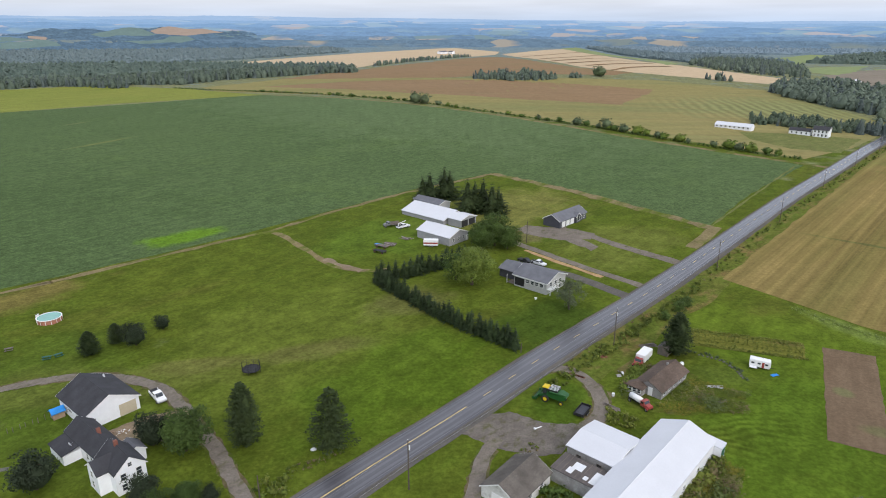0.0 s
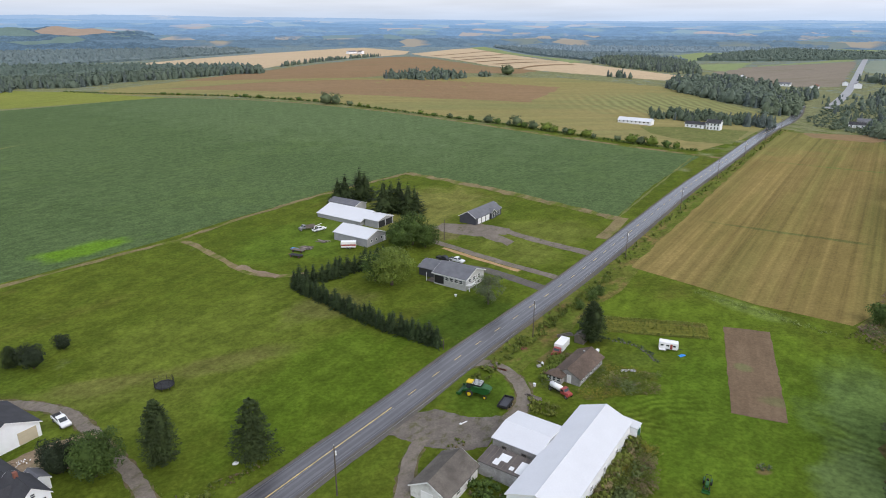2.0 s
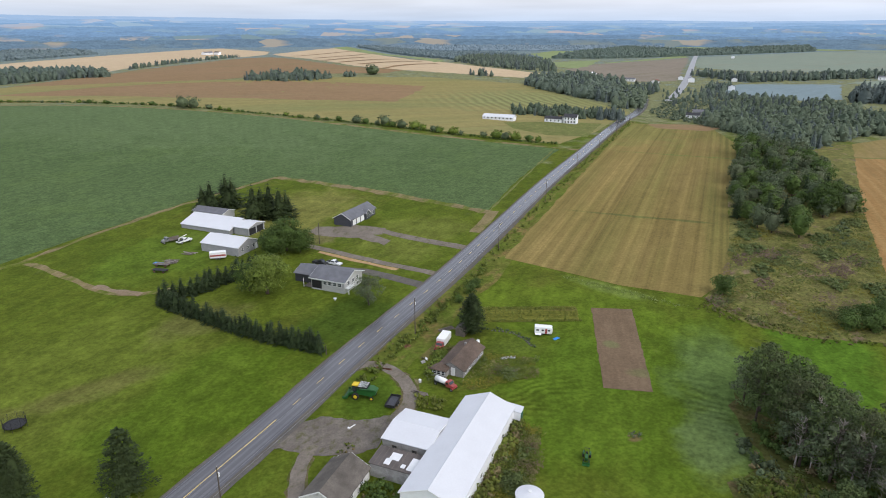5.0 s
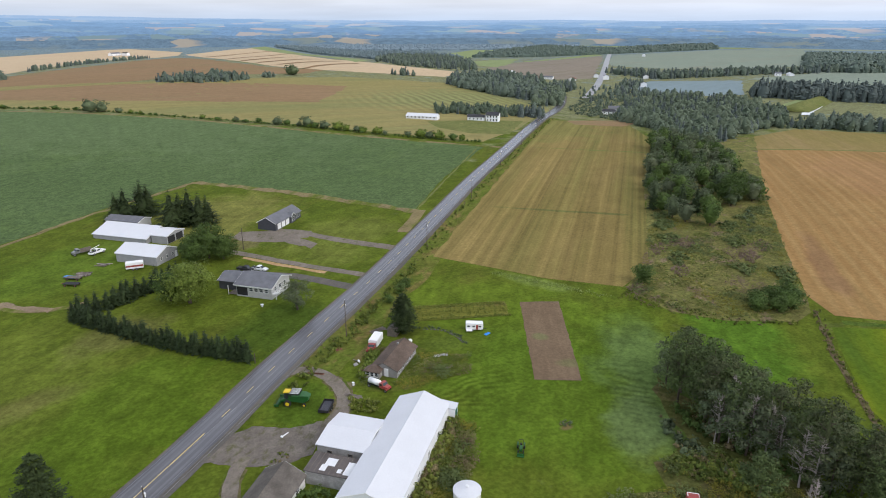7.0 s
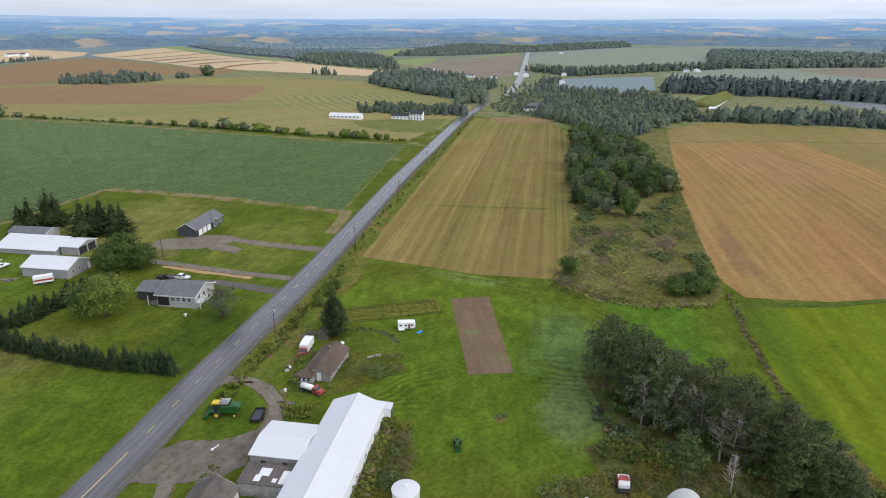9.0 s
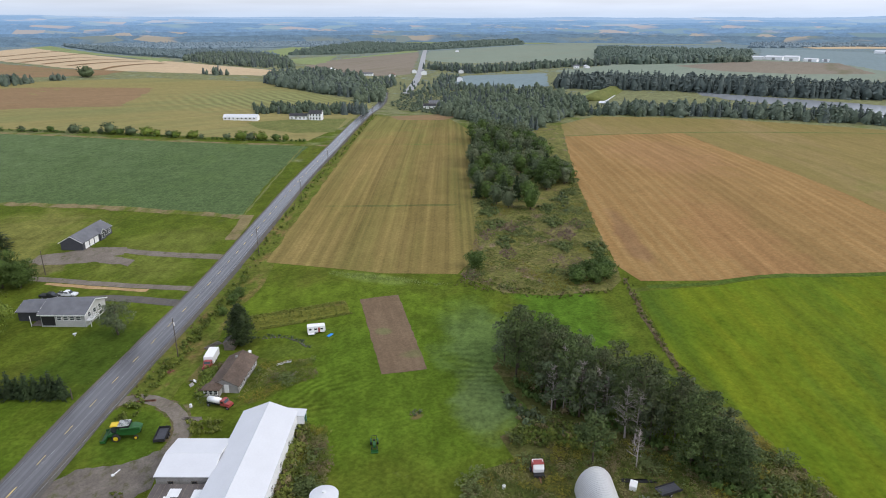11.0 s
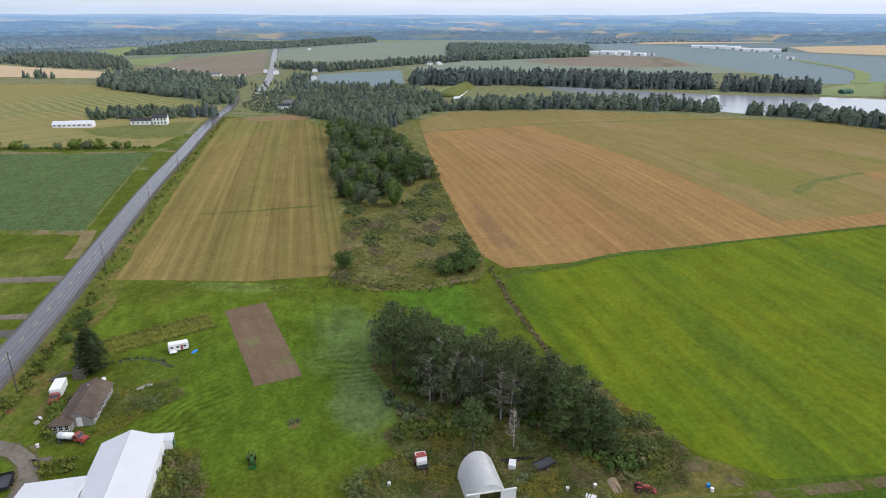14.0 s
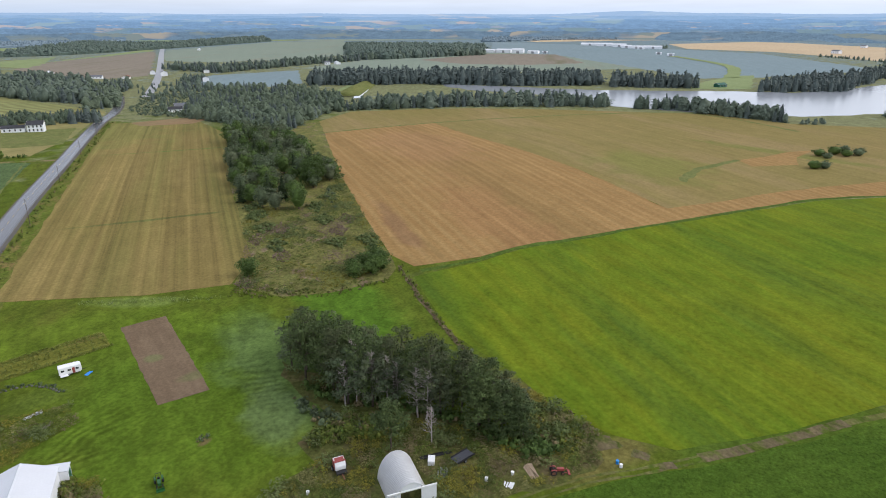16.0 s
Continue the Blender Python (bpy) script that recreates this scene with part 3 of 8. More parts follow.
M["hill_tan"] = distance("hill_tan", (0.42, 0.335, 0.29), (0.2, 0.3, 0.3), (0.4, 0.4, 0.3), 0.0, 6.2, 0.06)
wm, wn2, wl2, wb = nodes_of("water")
wb.inputs["Base Color"].default_value, wb.inputs["Roughness"].default_value = (0.32, 0.34, 0.37, 1), 0.18
bumped(wn2, wl2, wb, noise_node(wn2, wl2, wn2.new("ShaderNodeNewGeometry").outputs["Position"], 0.4, 4), 0.15, 0.1)
M["water"] = wm


# ---- the lie of the land ----
HILLS = [(5, 300, 140, 85), (-7, 470, 480, 110), (8, -40, 620, 180), (-10, -500, 900, 260), (14, 200, 1150, 300), (-8, 560, 760, 160), (-5, 300, 760, 140)]


def land(x, y):
    return sum(a * math.exp(-((x - cx) ** 2 + (y - cy) ** 2) / (2 * s * s)) for a, cx, cy, s in HILLS)


def part(name, bm, material, parent=None, label="", smooth=False):
    me = bpy.data.meshes.new(name)
    bm.to_mesh(me)
    bm.free()
    me.materials.append(M[material] if isinstance(material, str) else material)
    if smooth:
        me.polygons.foreach_set("use_smooth", [True] * len(me.polygons))
    ob = new(name, me)
    ob.parent = parent
    return tagged(ob, label) if label else ob


def quads(name, v, f, material, parent=None):
    """A mesh from numpy arrays of points and four-cornered faces."""
    me = bpy.data.meshes.new(name)
    me.vertices.add(len(v))
    me.vertices.foreach_set("co", np.asarray(v, np.float32).ravel())
    me.loops.add(f.size)
    me.loops.foreach_set("vertex_index", f.ravel().astype(np.int32))
    me.polygons.add(len(f))
    me.polygons.foreach_set("loop_start", np.arange(0, f.size, 4, dtype=np.int32))
    me.update(calc_edges=True)
    me.materials.append(M[material])
    ob = new(name, me)
    ob.parent = parent
    return ob


def setting(ob, label, category=""):
    return tagged(ob, label, category, kind="structure")


def thing(name, x, y, yaw=0, label="", category="", group="", z=None):
    ob = new(name)
    ob.matrix_basis = pose(x, y, land(x, y) if z is None else z, 0, 0, yaw)
    return tagged(ob, label, category, group)


def rough_edge(points, step, jitter, seed):
    rng, out = random.Random(seed), []
    for (ax, ay), (bx, by) in zip(points, points[1:] + points[:1]):
        n = max(1, int(math.hypot(bx - ax, by - ay) / step))
        for i in range(n):
            t = i / n
            k = 0 if i == 0 else 1
            out.append((ax + (bx - ax) * t + k * rng.uniform(-jitter, jitter), ay + (by - ay) * t + k * rng.uniform(-jitter, jitter)))
    return out


def draped(name, points, material, layer=1, cell=14.0, jitter=0.5, edge=8.0, label="", category="", smooth_edge=False):
    """A sheet over a polygon of the plan, laid on the land."""
    pts = points if smooth_edge else rough_edge(points, edge, jitter, name + str(points[0]))
    bm = bmesh.new()
    f = bm.faces.new([bm.verts.new((x, y, 0)) for x, y in pts])
    bmesh.ops.triangulate(bm, faces=[f])
    xs, ys = [p[0] for p in pts], [p[1] for p in pts]
    for axis, lo, hi in ((0, min(xs), max(xs)), (1, min(ys), max(ys))):
        k = math.ceil(lo / cell)
        while k * cell < hi:
            co = [0, 0, 0]
            co[axis] = k * cell
            no = [0, 0, 0]
            no[axis] = 1
            bmesh.ops.bisect_plane(bm, geom=bm.verts[:] + bm.edges[:] + bm.faces[:], plane_co=co, plane_no=no, dist=1e-4)
            k += 1
    for v in bm.verts:
        v.co.z = land(v.co.x, v.co.y) + 0.014 + 0.009 * layer + 0.0001 * math.hypot(v.co.x, v.co.y)
    bmesh.ops.recalc_face_normals(bm, faces=bm.faces[:])
    if sum(fc.normal.z for fc in bm.faces) < 0:
        bmesh.ops.reverse_faces(bm, faces=bm.faces[:])
    ob = part(name, bm, material, smooth=True)
    return setting(ob, label, category)


def curve_through(points, step=4.0):
    """Catmull-Rom through the given points of the plan."""
    p = [points[0]] + list(points) + [points[-1]]
    out = []
    for a, b, c, d in zip(p, p[1:], p[2:], p[3:]):
        n = max(1, int(math.hypot(c[0] - b[0], c[1] - b[1]) / step))
        for i in range(n):
            t = i / n
            out.append(tuple(0.5 * (2 * b[k] + (c[k] - a[k]) * t + (2 * a[k] - 5 * b[k] + 4 * c[k] - d[k]) * t * t + (3 * b[k] - a[k] - 3 * c[k] + d[k]) * t ** 3) for k in (0, 1)))
    return out + [tuple(points[-1])]


def ribbon(name, line, left, right, material, z, parent=None, label="", wobble=0.0, category=""):
    """A strip along a line of the plan, from left to right of it (metres), laid on the land."""
    rng = random.Random(name + str(line[0]))
    bm, rows = bmesh.new(), []
    for i, (x, y) in enumerate(line):
        ax, ay = line[max(i - 1, 0)]
        bx, by = line[min(i + 1, len(line) - 1)]
        d = math.hypot(bx - ax, by - ay)
        nx, ny = -(by - ay) / d, (bx - ax) / d
        row = []
        for s in (left + rng.uniform(-wobble, wobble), (left + right) / 2, right + rng.uniform(-wobble, wobble)):
            px, py = x + nx * s, y + ny * s
            row.append(bm.verts.new((px, py, land(px, py) + z + 0.00006 * math.hypot(px, py))))
        rows.append(row)
    for a, b in zip(rows, rows[1:]):
        for i in (0, 1):
            bm.faces.new((a[i], a[i + 1], b[i + 1], b[i]))
    ob = part(name, bm, material, parent, label, smooth=True)
    return ob if parent else setting(ob, label, category)


# ---- ground, fields, roads, water ----
def ground_sheet():
    bm, rings = bmesh.new(), []
    r, n = 6.0, 250
    while r < 2500:
        rings.append([bm.verts.new((r * math.cos(2 * math.pi * i / n), r * math.sin(2 * math.pi * i / n), land(r * math.cos(2 * math.pi * i / n), r * math.sin(2 * math.pi * i / n)))) for i in range(n)])
        r *= 1.038
    bm.faces.new(rings[0])
    for a, b in zip(rings, rings[1:]):
        for i in range(n):
            j = (i + 1) % n
            bm.faces.new((a[i], b[i], b[j], a[j]))
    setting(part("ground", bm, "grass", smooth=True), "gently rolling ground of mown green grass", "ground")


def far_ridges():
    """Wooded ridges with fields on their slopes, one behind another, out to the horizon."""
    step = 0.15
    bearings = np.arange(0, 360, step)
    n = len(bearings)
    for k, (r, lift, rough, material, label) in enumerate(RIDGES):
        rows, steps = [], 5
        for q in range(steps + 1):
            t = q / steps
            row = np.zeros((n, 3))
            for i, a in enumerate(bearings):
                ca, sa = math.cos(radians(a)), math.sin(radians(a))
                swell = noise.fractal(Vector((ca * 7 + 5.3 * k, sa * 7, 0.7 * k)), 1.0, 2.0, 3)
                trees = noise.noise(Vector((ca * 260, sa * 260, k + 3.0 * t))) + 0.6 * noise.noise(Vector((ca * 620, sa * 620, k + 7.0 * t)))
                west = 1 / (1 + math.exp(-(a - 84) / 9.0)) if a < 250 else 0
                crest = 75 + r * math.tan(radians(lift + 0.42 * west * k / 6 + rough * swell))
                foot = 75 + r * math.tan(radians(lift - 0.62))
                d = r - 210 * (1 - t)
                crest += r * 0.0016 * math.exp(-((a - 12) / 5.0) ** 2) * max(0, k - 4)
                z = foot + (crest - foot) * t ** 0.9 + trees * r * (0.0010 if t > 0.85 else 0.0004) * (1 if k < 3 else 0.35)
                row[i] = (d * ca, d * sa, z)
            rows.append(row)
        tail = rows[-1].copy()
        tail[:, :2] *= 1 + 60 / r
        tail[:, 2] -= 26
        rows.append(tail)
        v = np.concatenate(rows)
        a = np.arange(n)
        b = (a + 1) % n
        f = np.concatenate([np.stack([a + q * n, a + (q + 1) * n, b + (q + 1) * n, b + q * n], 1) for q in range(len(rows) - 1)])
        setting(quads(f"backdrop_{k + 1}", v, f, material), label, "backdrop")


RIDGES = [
    (2690, -1.12, 0.16, "haze_1", "hazy blue-green wooded ridge with pale fields far off"),
    (2960, -0.86, 0.17, "haze_2", "hazy blue-green wooded ridge with pale fields far off"),
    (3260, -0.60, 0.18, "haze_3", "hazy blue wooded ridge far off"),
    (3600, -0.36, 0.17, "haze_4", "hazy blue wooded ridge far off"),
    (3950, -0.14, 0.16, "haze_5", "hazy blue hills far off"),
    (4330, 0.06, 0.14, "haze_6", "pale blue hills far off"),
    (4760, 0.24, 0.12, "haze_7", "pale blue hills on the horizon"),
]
ground_sheet()
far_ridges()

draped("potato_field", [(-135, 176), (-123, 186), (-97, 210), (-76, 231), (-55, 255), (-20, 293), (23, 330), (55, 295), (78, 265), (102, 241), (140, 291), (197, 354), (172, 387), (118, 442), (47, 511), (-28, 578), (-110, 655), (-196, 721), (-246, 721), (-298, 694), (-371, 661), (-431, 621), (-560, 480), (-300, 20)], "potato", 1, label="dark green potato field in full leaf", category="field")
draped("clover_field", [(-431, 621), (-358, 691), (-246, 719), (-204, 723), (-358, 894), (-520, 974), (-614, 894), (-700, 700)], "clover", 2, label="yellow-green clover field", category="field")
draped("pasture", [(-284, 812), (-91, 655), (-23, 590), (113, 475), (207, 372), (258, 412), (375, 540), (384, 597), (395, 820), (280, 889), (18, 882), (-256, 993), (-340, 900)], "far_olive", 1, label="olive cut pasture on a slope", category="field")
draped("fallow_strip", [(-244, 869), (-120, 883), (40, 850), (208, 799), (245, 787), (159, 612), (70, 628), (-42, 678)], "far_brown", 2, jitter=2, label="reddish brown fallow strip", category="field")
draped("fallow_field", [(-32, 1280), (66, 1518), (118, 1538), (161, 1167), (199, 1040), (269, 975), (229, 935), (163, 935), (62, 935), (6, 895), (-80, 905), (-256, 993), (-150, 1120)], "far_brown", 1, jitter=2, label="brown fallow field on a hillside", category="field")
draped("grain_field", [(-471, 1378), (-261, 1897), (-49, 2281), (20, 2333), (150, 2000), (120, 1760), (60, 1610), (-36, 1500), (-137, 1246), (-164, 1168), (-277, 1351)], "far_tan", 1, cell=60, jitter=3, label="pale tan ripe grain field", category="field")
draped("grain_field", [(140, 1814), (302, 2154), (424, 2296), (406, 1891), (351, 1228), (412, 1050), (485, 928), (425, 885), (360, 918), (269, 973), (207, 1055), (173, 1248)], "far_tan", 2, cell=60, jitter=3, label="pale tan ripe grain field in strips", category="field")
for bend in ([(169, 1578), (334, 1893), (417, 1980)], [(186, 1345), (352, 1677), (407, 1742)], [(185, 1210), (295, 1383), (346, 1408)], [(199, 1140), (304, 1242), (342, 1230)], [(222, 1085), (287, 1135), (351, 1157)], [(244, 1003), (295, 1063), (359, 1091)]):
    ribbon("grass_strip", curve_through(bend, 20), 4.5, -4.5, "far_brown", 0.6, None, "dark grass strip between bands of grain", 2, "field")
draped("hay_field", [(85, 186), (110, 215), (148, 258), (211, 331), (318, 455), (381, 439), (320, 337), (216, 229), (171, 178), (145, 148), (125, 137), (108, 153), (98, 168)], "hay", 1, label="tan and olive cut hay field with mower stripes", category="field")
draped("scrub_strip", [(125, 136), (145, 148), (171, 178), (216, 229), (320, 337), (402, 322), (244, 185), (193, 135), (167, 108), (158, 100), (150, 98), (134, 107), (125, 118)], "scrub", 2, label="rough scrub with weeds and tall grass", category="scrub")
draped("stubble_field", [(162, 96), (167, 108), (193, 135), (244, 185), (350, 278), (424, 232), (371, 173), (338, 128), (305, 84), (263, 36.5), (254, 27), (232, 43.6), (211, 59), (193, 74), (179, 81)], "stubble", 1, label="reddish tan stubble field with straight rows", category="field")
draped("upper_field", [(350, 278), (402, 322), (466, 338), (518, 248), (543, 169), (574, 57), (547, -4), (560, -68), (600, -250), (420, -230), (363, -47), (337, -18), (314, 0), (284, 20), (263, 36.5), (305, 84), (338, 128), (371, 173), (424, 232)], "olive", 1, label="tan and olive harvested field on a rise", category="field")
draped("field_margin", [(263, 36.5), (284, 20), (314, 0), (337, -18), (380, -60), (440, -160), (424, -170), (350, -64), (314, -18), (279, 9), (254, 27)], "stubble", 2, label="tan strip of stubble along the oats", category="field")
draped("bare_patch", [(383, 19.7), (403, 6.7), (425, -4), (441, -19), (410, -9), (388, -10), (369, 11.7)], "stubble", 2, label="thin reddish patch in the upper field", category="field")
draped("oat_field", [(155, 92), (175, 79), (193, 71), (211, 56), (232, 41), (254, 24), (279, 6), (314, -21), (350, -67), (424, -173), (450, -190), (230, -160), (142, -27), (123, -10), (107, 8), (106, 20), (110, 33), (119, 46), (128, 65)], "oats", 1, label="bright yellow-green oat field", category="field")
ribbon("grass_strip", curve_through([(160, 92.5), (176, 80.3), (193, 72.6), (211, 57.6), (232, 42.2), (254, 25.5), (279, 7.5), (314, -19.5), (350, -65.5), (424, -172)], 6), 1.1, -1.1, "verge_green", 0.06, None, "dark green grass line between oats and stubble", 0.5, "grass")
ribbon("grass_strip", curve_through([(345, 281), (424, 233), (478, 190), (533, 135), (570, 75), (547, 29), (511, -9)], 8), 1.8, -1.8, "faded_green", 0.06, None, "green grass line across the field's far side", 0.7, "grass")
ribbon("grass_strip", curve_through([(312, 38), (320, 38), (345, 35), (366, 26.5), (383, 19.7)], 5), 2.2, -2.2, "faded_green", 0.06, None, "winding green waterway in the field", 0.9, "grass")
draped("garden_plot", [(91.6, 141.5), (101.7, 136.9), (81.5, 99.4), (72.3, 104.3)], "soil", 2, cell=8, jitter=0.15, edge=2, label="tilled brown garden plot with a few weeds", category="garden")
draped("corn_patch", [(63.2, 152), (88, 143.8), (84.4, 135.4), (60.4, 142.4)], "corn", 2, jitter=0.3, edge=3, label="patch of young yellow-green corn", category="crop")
draped("green_slope", [(895, 1092), (1106, 1329), (1659, 1490), (1834, 1346), (1212, 855), (1010, 825), (853, 906), (827, 999)], "far_haze_field", 1, cell=80, jitter=3, label="dull green field on a slope", category="field")
draped("ploughed_field", [(560, 1002), (703, 1126), (1061, 1317), (929, 1152), (647, 821), (587, 826), (553, 894)], "far_haze_dull", 2, cell=80, jitter=3, label="dull brown field beside the road", category="field")
draped("green_strip", [(653, 1050), (739, 1160), (1150, 1440), (1075, 1335), (703, 1130)], "far_haze_green", 2, cell=80, jitter=3, label="light green hay strip", category="field")
draped("green_strip", [(740, 1560), (972, 1814), (1010, 1760), (662, 1273)], "far_haze_green", 2, cell=80, jitter=3, label="light green hay field", category="field")
draped("green_strip", [(617, 1165), (796, 1274), (640, 1060), (590, 1015), (571, 1048)], "far_haze_green", 2, cell=80, jitter=3, label="light green hay field", category="field")
draped("green_strip", [(377, 2288), (452, 2403), (437, 1988), (405, 1175), (368, 1128), (390, 1500)], "far_haze_green", 3, cell=80, jitter=3, label="light green strip behind the grain", category="field")
draped("green_strip", [(1488, 1851), (1526, 2020), (1650, 1850), (1900, 1560), (1790, 1500), (1560, 1700)], "far_haze_green", 2, cell=80, jitter=3, label="light green hay field", category="field")
draped("green_strip", [(1703, 1523), (1900, 1560), (2150, 1150), (2184, 1000), (1834, 1346)], "far_haze_field", 2, cell=80, jitter=3, label="wide dull green field", category="field")
draped("cabbage_field", [(634, 728), (693, 744), (797, 673), (653, 546), (594, 575), (562, 624)], "far_haze_blue", 1, cell=60, jitter=2, label="hazy blue-green crop field", category="field")
draped("cabbage_field", [(836, 690), (987, 705), (1080, 755), (1486, 580), (1300, 400), (1055, 206), (1015, 249), (728, 498)], "far_haze_field", 1, cell=80, jitter=2, label="dull green and brown crop field", category="field")
draped("ploughed_field", [(1079, 621), (1325, 595), (1374, 456), (1134, 321), (1045, 398), (1018, 503)], "far_haze_dull", 3, cell=80, jitter=2, label="dull brown field by the storage buildings", category="field")
draped("cabbage_field", [(1968, 866), (1895, 534), (1621, 78), (1188, -121), (964, 42), (915, 106), (1320, 417), (1465, 644)], "far_haze_blue", 2, cell=80, jitter=3, label="wide hazy blue-green crop field", category="field")
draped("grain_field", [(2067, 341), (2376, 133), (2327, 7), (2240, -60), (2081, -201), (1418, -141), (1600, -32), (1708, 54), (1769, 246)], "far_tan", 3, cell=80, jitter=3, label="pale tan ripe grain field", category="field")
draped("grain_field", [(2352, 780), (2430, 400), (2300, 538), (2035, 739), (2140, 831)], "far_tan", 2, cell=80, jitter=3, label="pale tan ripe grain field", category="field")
draped("green_strip", [(774, 104), (863, 96), (973, 76), (1000, 48), (799, 39)], "far_haze_green", 3, cell=40, jitter=2, label="light green meadow by the lake", category="field")
ribbon("track", curve_through([(950, 72), (1180, 98), (1420, 223)], 20), 9, -9, "far_haze_green", 0.5, None, "grassy lane between crop fields", 2, "track")
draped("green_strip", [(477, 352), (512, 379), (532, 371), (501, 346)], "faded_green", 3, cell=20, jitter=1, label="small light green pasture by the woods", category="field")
draped("green_strip", [(599, 456), (632, 469), (705, 493), (705, 471), (675, 452), (617, 432), (600, 425)], "far_haze_green", 3, cell=20, jitter=1, label="grassy green dam beside the lake", category="bank")
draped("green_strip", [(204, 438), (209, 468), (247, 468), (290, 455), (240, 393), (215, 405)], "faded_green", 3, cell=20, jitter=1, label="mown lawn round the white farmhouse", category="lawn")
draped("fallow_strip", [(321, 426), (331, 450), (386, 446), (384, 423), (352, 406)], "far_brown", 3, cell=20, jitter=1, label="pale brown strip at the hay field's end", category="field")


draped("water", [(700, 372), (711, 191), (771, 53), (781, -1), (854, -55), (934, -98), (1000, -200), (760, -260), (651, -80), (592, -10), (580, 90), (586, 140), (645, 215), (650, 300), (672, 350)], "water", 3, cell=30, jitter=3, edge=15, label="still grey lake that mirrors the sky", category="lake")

# the grassy dam at the lake's foot, with its spillway
dam = setting(new("dam"), "grassy green dam bank with a spillway", "dam")
dam.matrix_basis = pose(615, 437, land(615, 437) - 0.3, 0, 0, 22)


def dam_bank():
    bm = bmesh.new()
    rows = []
    for k in range(13):
        x = -52 + 104 * k / 12
        z = 6.2 * min(1, 0.35 + k / 6)
        rows.append([bm.verts.new((x, y, h)) for y, h in ((-17, 0), (-9, z * 0.5 + 0.2 * math.sin(k)), (-2.5, z), (2.5, z), (16, 0))])
    for a, b in zip(rows, rows[1:]):
        for i in range(4):
            bm.faces.new((a[i], b[i], b[i + 1], a[i + 1]))
    for r in (rows[0], rows[-1]):
        bm.faces.new(r)
    bmesh.ops.recalc_face_normals(bm, faces=bm.faces[:])
    return bm


part("bank", dam_bank(), "faded_green", dam, "mown grass slope", True)
ribbon("spillway", curve_through([(556, 394), (566, 401), (594, 415), (620, 428)], 6), 4.0, -4.0, "foam", 0.5, None, "white water running down a spillway", 0.5, "water")

# the highway runs straight, then bends down into the valley
HIGHWAY = curve_through([(-160, -69), (-60, 44), (-18.7, 90.6), (3.7, 115.0), (25.4, 139.6), (69, 186.6), (147.6, 277.5), (215, 352), (317.5, 468.7), (369.9, 525), (416.4, 580), (448, 622), (470, 655), (466, 690), (490, 735)], 6)
BACK_ROAD = curve_through([(480, 620), (507.9, 649.6), (566.5, 712.6), (655.1, 811.7), (753.8, 926.5), (950.8, 1161.5), (1149.8, 1397.9)], 12)
highway = setting(new("road"), "two-lane grey asphalt highway with a yellow centre line", "road")
ribbon("asphalt", HIGHWAY, 3.2, -3.8, "asphalt", 0.075, highway)
ribbon("shoulder", HIGHWAY, 3.9, -5.5, "shoulder", 0.06, highway, "dark gravel shoulder", 0.15)
for s in (2.2, 0.8, -1.1, -2.5):
    ribbon("wheel_track", HIGHWAY, s + 0.27, s - 0.27, "asphalt_worn", 0.08, highway, "paler worn wheel track", 0.08)
for s in (2.85, -3.2):
    ribbon("edge_line", HIGHWAY, s + 0.07, s - 0.07, "line_white", 0.085, highway, "worn white edge line")
ribbon("centre_line", [p for p in HIGHWAY if p[1] < 117], 0.12, -0.12, "line_yellow", 0.085, highway, "solid yellow centre line")
U = Vector((math.cos(radians(47.4)), math.sin(radians(47.4))))


def dash_mesh():
    bm = bmesh.new()
    for sx, sy in ((-1.4, -0.075), (1.4, -0.075), (1.4, 0.075), (-1.4, 0.075)):
        bm.verts.new((sx, sy, 0))
    bm.faces.new(bm.verts[:])
    me = bpy.data.meshes.new("dash")
    bm.to_mesh(me)
    bm.free()
    me.materials.append(M["line_yellow"])
    return me


def along(line, start, step):
    """Places and headings at even steps along a line of the plan."""
    left = start
    for (ax, ay), (bx, by) in zip(line, line[1:]):
        d = math.hypot(bx - ax, by - ay)
        while left < d:
            yield ax + (bx - ax) * left / d, ay + (by - ay) * left / d, math.degrees(math.atan2(by - ay, bx - ax))
            left += step
        left -= d


DASH = dash_mesh()
for x, y, a in along([p for p in HIGHWAY if 116 < p[1] < 480], 1.0, 9.1):
    d = new("dash", DASH)
    d.parent = highway
    d.matrix_basis = pose(x, y, land(x, y) + 0.085 + 0.00006 * math.hypot(x, y), 0, 0, a)
back_road = setting(new("road"), "pale grey road climbing a far slope", "road")
ribbon("asphalt", BACK_ROAD, 5.0, -5.0, "pale_road", 0.3, back_road)
ribbon("verge", [p for p in HIGHWAY if 132 < p[1] < 480], -4.6, -15.5, "verge", 0.025, None, "rough weedy verge beside the highway", 1.2, "verge")

draped("scrub_patch", [(76, 71), (86, 72), (90, 83), (93, 90), (98, 94), (97, 80), (97, 60), (98, 40), (103, 24), (98, 19), (88, 24), (78, 33), (66, 44), (56, 52), (55, 58), (61, 66), (68, 66), (73, 64)], "weedy", 1, cell=10, jitter=0.9, edge=3, label="weedy olive ground round the shelter and grove", category="scrub")
draped("scrub_patch", [(36, 120), (41, 131), (47, 133), (54, 130), (58, 124.5), (64, 121), (60, 113), (52, 113), (46, 112.5), (40, 114)], "rough_grass", 1, cell=10, jitter=0.9, edge=3, label="weedy ground round the cottage", category="scrub")
